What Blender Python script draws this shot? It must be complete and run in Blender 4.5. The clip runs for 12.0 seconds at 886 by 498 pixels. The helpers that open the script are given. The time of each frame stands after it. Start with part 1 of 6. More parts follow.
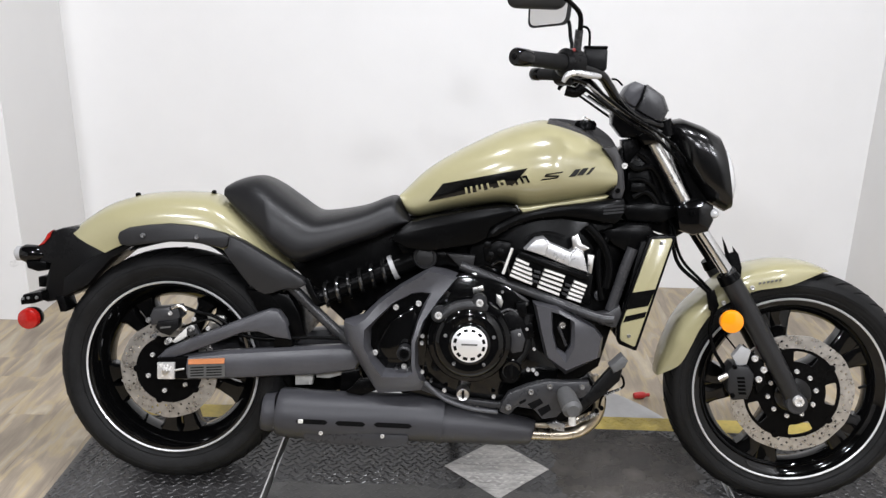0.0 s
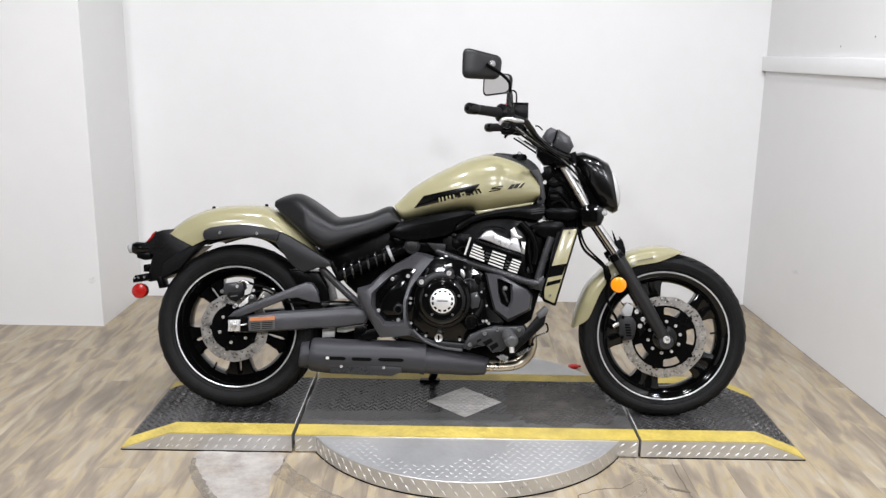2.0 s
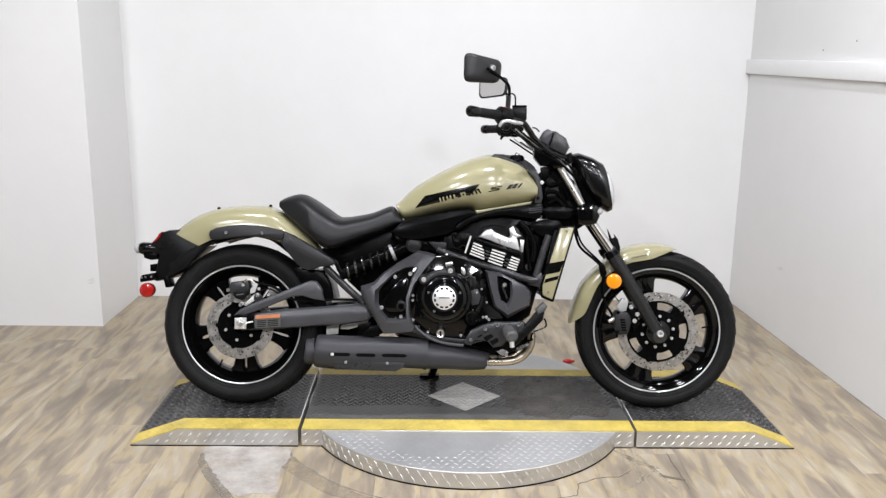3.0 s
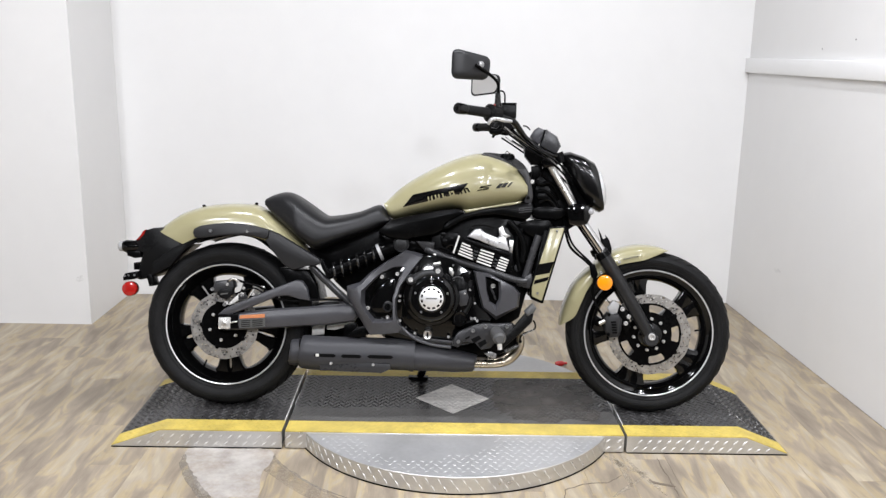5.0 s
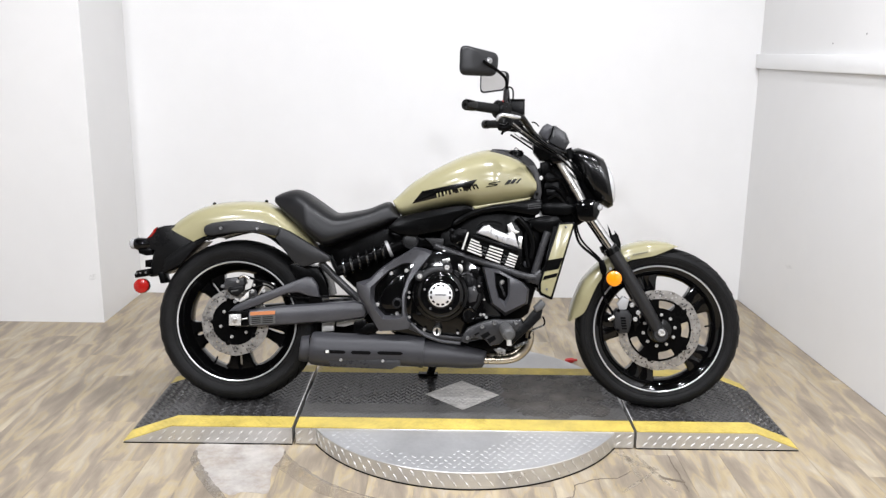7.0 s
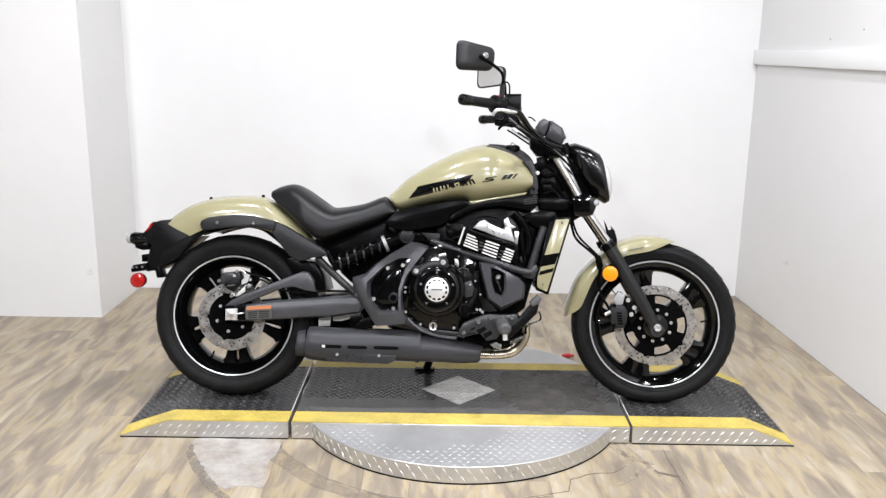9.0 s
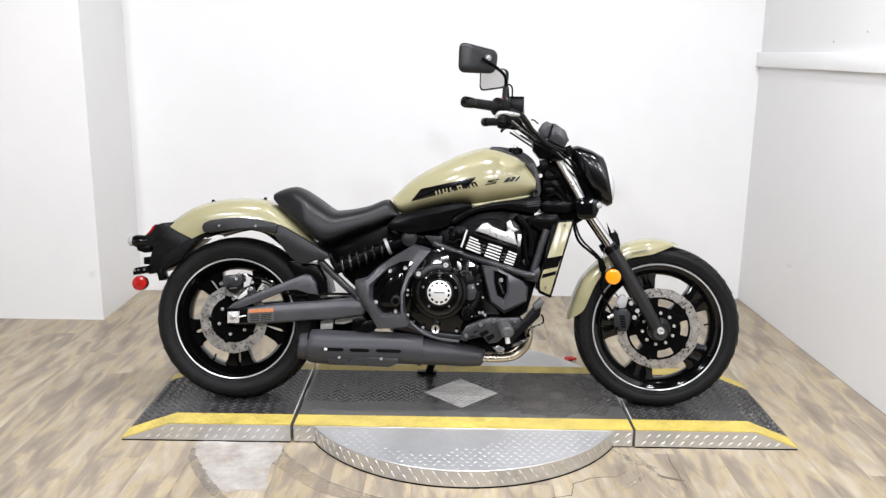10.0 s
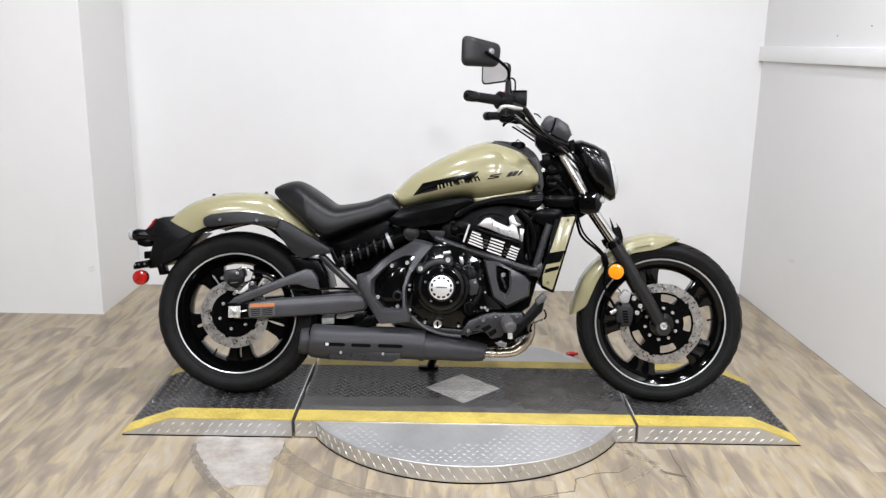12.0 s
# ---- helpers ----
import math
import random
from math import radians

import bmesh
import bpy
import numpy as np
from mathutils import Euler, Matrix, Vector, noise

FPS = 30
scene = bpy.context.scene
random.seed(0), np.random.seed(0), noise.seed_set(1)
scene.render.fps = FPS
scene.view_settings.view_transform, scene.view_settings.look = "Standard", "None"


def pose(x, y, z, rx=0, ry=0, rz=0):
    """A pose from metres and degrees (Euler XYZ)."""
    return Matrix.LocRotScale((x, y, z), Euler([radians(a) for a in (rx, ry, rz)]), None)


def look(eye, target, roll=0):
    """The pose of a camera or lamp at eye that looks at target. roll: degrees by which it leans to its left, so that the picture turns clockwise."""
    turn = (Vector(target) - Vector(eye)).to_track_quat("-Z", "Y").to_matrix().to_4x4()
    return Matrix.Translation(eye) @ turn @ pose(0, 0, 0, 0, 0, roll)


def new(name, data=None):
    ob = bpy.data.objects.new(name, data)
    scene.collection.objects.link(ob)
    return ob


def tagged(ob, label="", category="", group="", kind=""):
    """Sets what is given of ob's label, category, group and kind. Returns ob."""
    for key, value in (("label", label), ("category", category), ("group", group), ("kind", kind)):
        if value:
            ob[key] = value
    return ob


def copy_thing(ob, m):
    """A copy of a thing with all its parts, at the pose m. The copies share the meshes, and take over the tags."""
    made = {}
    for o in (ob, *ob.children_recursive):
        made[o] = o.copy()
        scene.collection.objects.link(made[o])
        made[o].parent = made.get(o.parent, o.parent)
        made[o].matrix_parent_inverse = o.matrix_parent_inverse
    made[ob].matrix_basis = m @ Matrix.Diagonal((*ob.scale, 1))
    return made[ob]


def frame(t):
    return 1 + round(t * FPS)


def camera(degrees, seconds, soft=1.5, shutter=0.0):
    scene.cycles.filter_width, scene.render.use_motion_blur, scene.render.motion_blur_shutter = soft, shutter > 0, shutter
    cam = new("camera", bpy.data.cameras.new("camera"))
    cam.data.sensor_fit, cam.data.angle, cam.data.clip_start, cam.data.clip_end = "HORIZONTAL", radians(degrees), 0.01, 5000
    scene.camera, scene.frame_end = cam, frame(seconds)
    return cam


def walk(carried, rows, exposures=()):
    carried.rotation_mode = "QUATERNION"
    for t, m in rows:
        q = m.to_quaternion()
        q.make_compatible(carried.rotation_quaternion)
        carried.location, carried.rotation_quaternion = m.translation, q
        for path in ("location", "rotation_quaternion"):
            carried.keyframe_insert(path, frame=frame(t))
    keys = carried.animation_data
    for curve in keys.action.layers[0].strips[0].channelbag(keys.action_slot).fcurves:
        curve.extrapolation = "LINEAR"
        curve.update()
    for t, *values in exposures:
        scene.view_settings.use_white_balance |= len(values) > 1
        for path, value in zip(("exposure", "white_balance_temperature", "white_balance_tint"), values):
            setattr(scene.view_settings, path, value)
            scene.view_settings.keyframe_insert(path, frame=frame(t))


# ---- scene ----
cam = camera(55.0, 12.0, soft=1.4)
PATH = [
    (0, (-0.04, -2.029, 1.385), (-0.084, -0.136, 0.742), 1.1),
    (0.3, (-0.012, -2.223, 1.396), (-0.04, -0.323, 0.772), 1.4),
    (0.5, (-0.03, -2.358, 1.406), (-0.012, -0.443, 0.829), 1.2),
    (0.7, (-0.031, -2.488, 1.408), (-0.018, -0.566, 0.855), 1),
    (1, (-0.005, -2.659, 1.405), (0.006, -0.721, 0.911), 0.7),
    (1.3, (0.031, -2.809, 1.392), (-0.024, -0.878, 0.876), 0.5),
    (1.5, (0.052, -2.892, 1.388), (-0.014, -0.959, 0.879), 1.3),
    (1.7, (0.042, -2.96, 1.388), (-0.016, -1.014, 0.931), 0.7),
    (2, (-0.002, -3.06, 1.382), (-0.012, -1.112, 0.928), 0.8),
    (2.3, (-0.051, -3.125, 1.392), (-0.022, -1.183, 0.914), 0.6),
    (2.5, (-0.071, -3.159, 1.39), (-0.013, -1.217, 0.916), 1.3),
    (2.7, (-0.072, -3.165, 1.397), (-0.002, -1.224, 0.921), 1.3),
    (3, (-0.079, -3.15, 1.394), (-0.042, -1.202, 0.942), 0.8),
    (3.2, (-0.068, -3.13, 1.39), (-0.019, -1.179, 0.949), 0.9),
    (4.8, (-0.022, -3.09, 1.383), (0.007, -1.144, 0.92), 0.9),
    (5, (-0.017, -3.095, 1.386), (0.009, -1.147, 0.931), 1.1),
    (5.2, (-0.017, -3.095, 1.381), (-0.003, -1.147, 0.929), 0.8),
    (5.5, (-0.013, -3.095, 1.38), (-0.013, -1.151, 0.913), 0.9),
    (5.7, (-0.014, -3.098, 1.38), (-0.008, -1.151, 0.923), 0.9),
    (6, (-0.009, -3.103, 1.378), (-0.021, -1.154, 0.929), 0.8),
    (6.3, (-0.015, -3.1, 1.379), (-0.025, -1.156, 0.911), 1),
    (6.5, (-0.011, -3.099, 1.38), (-0.016, -1.154, 0.915), 0.5),
    (7, (-0.005, -3.105, 1.375), (-0.008, -1.158, 0.92), 0.7),
    (7.2, (0.004, -3.107, 1.374), (0.002, -1.16, 0.918), 0.8),
    (8.8, (0.001, -3.11, 1.367), (0.0, -1.165, 0.903), 0.9),
    (9, (0.007, -3.108, 1.368), (0.005, -1.162, 0.906), 0.8),
    (9.5, (0.0, -3.106, 1.375), (-0.002, -1.16, 0.916), 0.9),
    (10, (0.004, -3.1, 1.37), (-0.002, -1.153, 0.912), 0.8),
    (10.5, (0.001, -3.096, 1.369), (-0.005, -1.15, 0.91), 0.9),
    (11, (-0.003, -3.094, 1.366), (-0.013, -1.146, 0.91), 0.8),
    (11.5, (-0.01, -3.087, 1.368), (-0.01, -1.143, 0.9), 0.9),
    (12, (-0.008, -3.085, 1.366), (-0.011, -1.141, 0.896), 0.9),
]
EXPOSURES = [(0, -0.36), (0.5, -0.38), (1.5, -0.42), (2, -0.43), (3, -0.42), (5, -0.38), (7, -0.27), (9, -0.22), (10.5, -0.24), (11.5, -0.36), (12, -0.41)]
walk(cam, [(t, look(eye, target, roll)) for t, eye, target, roll in PATH], EXPOSURES)

# ---- plan ----
BACK, RIGHT, LEFT, RETURN, CEIL, REAR, FARLEFT = 1.59, 1.68, -1.735, 1.035, 3.3, -6.0, -4.6
DECK = 0.068
EAST = pose(RIGHT, BACK, 0, 0, 0, 1.9)  # the side wall stands a little askew: its face is y < 0 in this frame
TABLE_X, TABLE_Y, TABLE_R = 0.078, -0.012, 0.61
BIKE = pose(0.0, -0.085, 0.068, -12.0, 0.0, -1.0)
STEER_DEG = -5.0
STEER = Matrix.Translation((0.9075, 0, 0)) @ Matrix.Rotation(radians(STEER_DEG), 4, Vector((-math.sin(radians(31)), 0, math.cos(radians(31))))) @ Matrix.Translation((-0.9075, 0, 0))
WHEELBASE = 1.575

# ---- light ----
world = bpy.data.worlds.new("world")
scene.world = world
world.use_nodes = True
world.node_tree.nodes["Background"].inputs[0].default_value = (0.9, 0.95, 1.0, 1)
world.node_tree.nodes["Background"].inputs[1].default_value = 0.02
AIM = 48  # the farthest row of spots is turned towards the turntable
LAMPS = [(x, -0.6) for x in (-1.15, -0.1, 0.95)] + [(x, y) for y in (-2.7, -4.6) for x in (-2.0, -0.1, 1.4)]
for x, y in LAMPS:
    data = bpy.data.lights.new("lamp_light", "AREA")
    data.shape, data.size, data.energy, data.color = "DISK", 0.3 if y < -3 else 0.11, (44.0 if x < 0.5 else 52.0) if y > -1 else (30.0 if abs(x) < 0.5 else 60.0) if y > -3 else (60.0 if abs(x) < 0.5 else 105.0), (0.92, 0.935, 0.995)
    lamp = new("lamp_light", data)
    lamp.matrix_world = pose(x, y, CEIL - 0.13, AIM if y < -3 else 0)

# ---- materials ----
def node(nt, kind, **inputs):
    n = nt.nodes.new(kind)
    for k, v in inputs.items():
        n.inputs[k.replace("_", " ")].default_value = v
    return n


def material(name, color, rough=0.5, metal=0.0, vary=0.12, scale=8.0, fine=120.0, bump=0.0, bump_scale=200.0, rough_vary=0.1, coat=0.0, spec=0.4, island=0.0, emission=None, stretch=(1, 1, 1), transmission=0.0, coat_rough=0.04):
    """A painted, cast, rubber or metal surface with colour and gloss that vary at two scales."""
    mat = bpy.data.materials.new(name)
    mat.use_nodes = True
    nt = mat.node_tree
    b = nt.nodes["Principled BSDF"]
    co = node(nt, "ShaderNodeTexCoord")
    mp = node(nt, "ShaderNodeMapping", Scale=stretch)
    nt.links.new(co.outputs["Object"], mp.inputs["Vector"])
    big = node(nt, "ShaderNodeTexNoise", Scale=scale, Detail=4.0, Roughness=0.6)
    small = node(nt, "ShaderNodeTexNoise", Scale=fine, Detail=3.0)
    for n in (big, small):
        nt.links.new(mp.outputs[0], n.inputs["Vector"])
    mix = node(nt, "ShaderNodeMath")
    mix.operation = "MULTIPLY_ADD"
    nt.links.new(small.outputs["Fac"], mix.inputs[0])
    mix.inputs[1].default_value = 0.4
    nt.links.new(big.outputs["Fac"], mix.inputs[2])
    fac = mix.outputs[0]
    if island:
        info = node(nt, "ShaderNodeObjectInfo")
        add = node(nt, "ShaderNodeMath")
        add.operation = "MULTIPLY_ADD"
        nt.links.new(info.outputs["Random"], add.inputs[0])
        add.inputs[1].default_value = island
        nt.links.new(fac, add.inputs[2])
        fac = add.outputs[0]
    ramp = node(nt, "ShaderNodeMapRange")
    ramp.inputs["From Min"].default_value, ramp.inputs["From Max"].default_value = 0.4, 1.0 + island
    ramp.inputs["To Min"].default_value, ramp.inputs["To Max"].default_value = 1 - vary, 1 + vary
    nt.links.new(fac, ramp.inputs["Value"])
    hsv = node(nt, "ShaderNodeHueSaturation", Color=(*color, 1))
    nt.links.new(ramp.outputs[0], hsv.inputs["Value"])
    nt.links.new(hsv.outputs[0], b.inputs["Base Color"])
    rr = node(nt, "ShaderNodeMapRange")
    rr.inputs["From Min"].default_value, rr.inputs["From Max"].default_value = 0.4, 1.0
    rr.inputs["To Min"].default_value, rr.inputs["To Max"].default_value = max(0.02, rough - rough_vary), min(1, rough + rough_vary)
    nt.links.new(mix.outputs[0], rr.inputs["Value"])
    nt.links.new(rr.outputs[0], b.inputs["Roughness"])
    b.inputs["Metallic"].default_value = metal
    b.inputs["Specular IOR Level"].default_value = spec
    b.inputs["Coat Weight"].default_value = coat
    b.inputs["Coat Roughness"].default_value = coat_rough
    b.inputs["Transmission Weight"].default_value = transmission
    if emission:
        b.inputs["Emission Color"].default_value = (*emission[:3], 1)
        b.inputs["Emission Strength"].default_value = emission[3]
    if bump:
        grain = node(nt, "ShaderNodeTexNoise", Scale=bump_scale, Detail=4.0)
        nt.links.new(mp.outputs[0], grain.inputs["Vector"])
        bm = node(nt, "ShaderNodeBump", Strength=bump, Distance=0.002)
        nt.links.new(grain.outputs["Fac"], bm.inputs["Height"])
        nt.links.new(bm.outputs[0], b.inputs["Normal"])
    return mat


def wood_material():
    """Vinyl planks printed as weathered oak: streaks along the plank, a tone of its own for each plank."""
    mat = bpy.data.materials.new("oak_vinyl")
    mat.use_nodes = True
    nt = mat.node_tree
    b = nt.nodes["Principled BSDF"]
    co, info = node(nt, "ShaderNodeTexCoord"), node(nt, "ShaderNodeObjectInfo")
    shift = node(nt, "ShaderNodeVectorMath")
    shift.operation = "MULTIPLY_ADD"
    nt.links.new(info.outputs["Random"], shift.inputs[0])
    shift.inputs[1].default_value = (37.0, 91.0, 11.0)
    nt.links.new(co.outputs["Object"], shift.inputs[2])
    def streak(sx, sy, scale, detail, rough, dist=0.0):
        mp = node(nt, "ShaderNodeMapping", Scale=(sx, sy, 1))
        nt.links.new(shift.outputs[0], mp.inputs["Vector"])
        n = node(nt, "ShaderNodeTexNoise", Scale=scale, Detail=detail, Roughness=rough, Distortion=dist)
        nt.links.new(mp.outputs[0], n.inputs["Vector"])
        return n.outputs["Fac"]
    broad = streak(7.0, 1.6, 2.3, 4.0, 0.5, 0.7)
    mid = streak(11.0, 1.5, 2.8, 4.0, 0.5, 0.5)
    fine = streak(60.0, 2.0, 5.0, 3.0, 0.6)
    ramp = node(nt, "ShaderNodeValToRGB")
    nt.links.new(broad, ramp.inputs["Fac"])
    els = ramp.color_ramp.elements
    els[0].position, els[0].color = 0.28, (0.195, 0.16, 0.122, 1)
    els[1].position, els[1].color = 0.72, (0.43, 0.365, 0.262, 1)
    for p, c in ((0.42, (0.25, 0.208, 0.158)), (0.48, (0.285, 0.236, 0.176)), (0.53, (0.36, 0.288, 0.178)), (0.6, (0.335, 0.286, 0.218))):
        e = els.new(p)
        e.color = (*c, 1)
    tone = node(nt, "ShaderNodeMapRange")
    nt.links.new(info.outputs["Random"], tone.inputs["Value"])
    tone.inputs["To Min"].default_value, tone.inputs["To Max"].default_value = 0.94, 1.07
    def mul(a, lo, hi):
        r = node(nt, "ShaderNodeMapRange")
        r.inputs["From Min"].default_value, r.inputs["From Max"].default_value = 0.3, 0.7
        r.inputs["To Min"].default_value, r.inputs["To Max"].default_value = lo, hi
        nt.links.new(a, r.inputs["Value"])
        return r.outputs[0]
    v = tone.outputs[0]
    for s in (mul(mid, 0.89, 1.1), mul(fine, 0.93, 1.06)):
        m = node(nt, "ShaderNodeMath")
        m.operation = "MULTIPLY"
        nt.links.new(v, m.inputs[0])
        nt.links.new(s, m.inputs[1])
        v = m.outputs[0]
    hsv = node(nt, "ShaderNodeHueSaturation")
    nt.links.new(ramp.outputs[0], hsv.inputs["Color"])
    nt.links.new(v, hsv.inputs["Value"])
    nt.links.new(hsv.outputs[0], b.inputs["Base Color"])
    b.inputs["Roughness"].default_value = 0.42
    b.inputs["Specular IOR Level"].default_value = 0.35
    bm = node(nt, "ShaderNodeBump", Strength=0.25, Distance=0.001)
    nt.links.new(fine, bm.inputs["Height"])
    nt.links.new(bm.outputs[0], b.inputs["Normal"])
    return mat


def worn_film(name, light, dark, scale, lo, hi, cover=None):
    """Wear on the floor: two tones in uneven clouds; with cover, thin enough in places to show what lies under it."""
    mat = bpy.data.materials.new(name)
    mat.use_nodes = True
    nt = mat.node_tree
    b = nt.nodes["Principled BSDF"]
    co = node(nt, "ShaderNodeTexCoord")
    cloud = node(nt, "ShaderNodeTexNoise", Scale=scale, Detail=5.0, Roughness=0.62)
    speck = node(nt, "ShaderNodeTexNoise", Scale=scale * 9, Detail=3.0, Roughness=0.6)
    for n in (cloud, speck):
        nt.links.new(co.outputs["Object"], n.inputs["Vector"])
    both = node(nt, "ShaderNodeMath")
    both.operation = "MULTIPLY_ADD"
    both.inputs[1].default_value = 0.35
    nt.links.new(speck.outputs["Fac"], both.inputs[0])
    nt.links.new(cloud.outputs["Fac"], both.inputs[2])
    ramp = node(nt, "ShaderNodeValToRGB")
    nt.links.new(both.outputs[0], ramp.inputs["Fac"])
    els = ramp.color_ramp.elements
    els[0].position, els[0].color = lo, (*dark, 1)
    els[1].position, els[1].color = hi, (*light, 1)
    nt.links.new(ramp.outputs[0], b.inputs["Base Color"])
    b.inputs["Roughness"].default_value = 0.55
    b.inputs["Specular IOR Level"].default_value = 0.3
    if cover:
        mp = node(nt, "ShaderNodeMapping", Location=(3.1, 7.7, 0.0))
        nt.links.new(co.outputs["Object"], mp.inputs["Vector"])
        thin = node(nt, "ShaderNodeTexNoise", Scale=cover[0], Detail=5.0, Roughness=0.65)
        nt.links.new(mp.outputs[0], thin.inputs["Vector"])
        much = node(nt, "ShaderNodeMapRange")
        nt.links.new(thin.outputs["Fac"], much.inputs["Value"])
        much.inputs["From Min"].default_value, much.inputs["From Max"].default_value = 0.35, 0.65
        much.inputs["To Min"].default_value, much.inputs["To Max"].default_value = cover[1], cover[2]
        nt.links.new(much.outputs[0], b.inputs["Alpha"])
    return mat


WALL = material("white_wall_paint", (0.7, 0.695, 0.686), 0.55, vary=0.03, scale=1.2, fine=9.0, bump=0.08, bump_scale=90.0, spec=0.3)
# ceiling and far wall are unseen; their dark colour limits reflections in black parts
CEILING = material("unseen_dark_ceiling", (0.03, 0.03, 0.03), 0.8, vary=0.04, scale=2.0)
DARK_WALL = material("unseen_dark_wall", (0.05, 0.05, 0.049), 0.7, vary=0.1, scale=2.0)
TRIM = material("white_trim_paint", (0.83, 0.83, 0.825), 0.4, vary=0.03, scale=3.0, spec=0.4)
OAK = wood_material()
SUBFLOOR = material("dark_joint", (0.09, 0.075, 0.06), 0.8)
CONCRETE = worn_film("bare_patch", (0.44, 0.41, 0.38), (0.36, 0.315, 0.268), 8.0, 0.48, 0.74, (14.0, 0.7, 1.0))
SCUFF = worn_film("brown_scuff", (0.36, 0.30, 0.225), (0.23, 0.185, 0.14), 11.0, 0.5, 0.8, (13.0, 0.1, 0.7))
PALE_SCUFF = worn_film("pale_scuff", (0.42, 0.365, 0.29), (0.33, 0.28, 0.21), 14.0, 0.5, 0.8, (24.0, 0.0, 0.75))
GREY_SCUFF = worn_film("grey_scuff", (0.28, 0.25, 0.21), (0.21, 0.182, 0.15), 12.0, 0.5, 0.8, (15.0, 0.15, 0.8))
CRACK = material("dark_crack", (0.13, 0.105, 0.08), 0.7, vary=0.3, scale=40.0)
TREAD = material("black_tread_coating", (0.026, 0.025, 0.025), 0.3, vary=0.6, scale=4.0, fine=60.0, rough_vary=0.15, spec=0.5)
YELLOW = material("yellow_safety_paint", (0.5, 0.385, 0.088), 0.5, vary=0.32, scale=9.0, fine=70.0, bump=0.15)
ALU = material("aluminium_plate", (0.6, 0.595, 0.58), 0.34, metal=0.8, vary=0.12, scale=6.0, fine=80.0, rough_vary=0.1)
# near-black for gaps, slots and grooves; also paints the shadow under the plates
GAP = material("black_gap_and_shade", (0.003, 0.003, 0.003), 0.8, spec=0.05)
PLATE_TOP = material("dull_aluminium_plate", (0.46, 0.46, 0.462), 0.4, metal=0.55, vary=0.16, scale=5.0, fine=70.0, rough_vary=0.08)
LUG = material("worn_aluminium_lug", (0.66, 0.65, 0.63), 0.3, metal=0.3, vary=0.12, scale=9.0)
LAMP_GLOW = material("lamp_diffuser", (0.9, 0.9, 0.9), 0.5, emission=(1.0, 0.97, 0.93, 25.0))
LAMP_BODY = material("lamp_body", (0.7, 0.7, 0.7), 0.4)
RED = material("red_plastic", (0.5, 0.02, 0.02), 0.35, coat=0.3)

# ---- mesh helpers ----
def mesh_of(bm, mat, smooth=40.0):
    bmesh.ops.recalc_face_normals(bm, faces=bm.faces)
    if smooth:
        for f in bm.faces:
            f.smooth = True
        for e in bm.edges:
            e.smooth = len(e.link_faces) == 2 and e.calc_face_angle(0.0) < radians(smooth)
    me = bpy.data.meshes.new("mesh")
    bm.to_mesh(me)
    bm.free()
    for m in (mat if isinstance(mat, (list, tuple)) else [mat]):
        me.materials.append(m)
    return me


MADE = []


def part(name, bm, mat, parent=None, label="", smooth=40.0):
    ob = new(name, bm if isinstance(bm, bpy.types.Mesh) else mesh_of(bm, mat, smooth))
    ob.parent = parent
    MADE.append(ob)
    return tagged(ob, label)


def thing(name, label, category, m=None, group="", kind=""):
    ob = new(name)
    ob.empty_display_size = 0.1
    if m is not None:
        ob.matrix_world = m
    return tagged(ob, label, category, group, kind)


def merge(*bms):
    out = bmesh.new()
    for b in bms:
        me = bpy.data.meshes.new("tmp")
        b.to_mesh(me)
        b.free()
        out.from_mesh(me)
        bpy.data.meshes.remove(me)
    return out


def moved(bm, m):
    bmesh.ops.transform(bm, matrix=m, verts=bm.verts)
    return bm


def box(x0, x1, y0, y1, z0, z1, bevel=0.0, seg=2):
    bm = bmesh.new()
    bmesh.ops.create_cube(bm, size=1.0, matrix=Matrix.Translation(((x0 + x1) / 2, (y0 + y1) / 2, (z0 + z1) / 2)) @ Matrix.Diagonal((x1 - x0, y1 - y0, z1 - z0, 1)))
    if bevel:
        bmesh.ops.bevel(bm, geom=bm.edges[:], offset=bevel, segments=seg, affect="EDGES", profile=0.5)
    return bm


def spline(pts, n=6, closed=False):
    """Catmull-Rom through pts, n steps a span; points of any dimension."""
    p = [Vector(q) for q in pts]
    k, out = len(p), []
    spans = k if closed else k - 1
    for i in range(spans):
        if closed:
            a, b, c, d = p[(i - 1) % k], p[i], p[(i + 1) % k], p[(i + 2) % k]
        else:
            a, b, c, d = p[max(i - 1, 0)], p[i], p[i + 1], p[min(i + 2, k - 1)]
        for j in range(n):
            t = j / n
            out.append(0.5 * ((2 * b) + (c - a) * t + (2 * a - 5 * b + 4 * c - d) * t * t + (3 * b - a - 3 * c + d) * t ** 3))
    if not closed:
        out.append(p[-1])
    return out


def plate(outline, y0, y1, bevel=0.004, smooth_n=0, seg=2, holes=()):
    """A side-on outline of (x, z), given thickness between y0 and y1, with rounded edges."""
    if smooth_n:
        outline = [tuple(v) for v in spline(outline, smooth_n, True)]
    bm = bmesh.new()
    face = bm.faces.new([bm.verts.new((x, y0, z)) for x, z in outline])
    face.normal_update()
    ext = bmesh.ops.extrude_face_region(bm, geom=[face])
    verts = [v for v in ext["geom"] if isinstance(v, bmesh.types.BMVert)]
    bmesh.ops.translate(bm, vec=(0, y1 - y0, 0), verts=verts)
    if bevel:
        rim = [e for e in bm.edges if abs(e.verts[0].co.y - e.verts[1].co.y) < 1e-6]
        bmesh.ops.bevel(bm, geom=rim, offset=bevel, segments=seg, affect="EDGES", profile=0.5, clamp_overlap=True)
    return bm


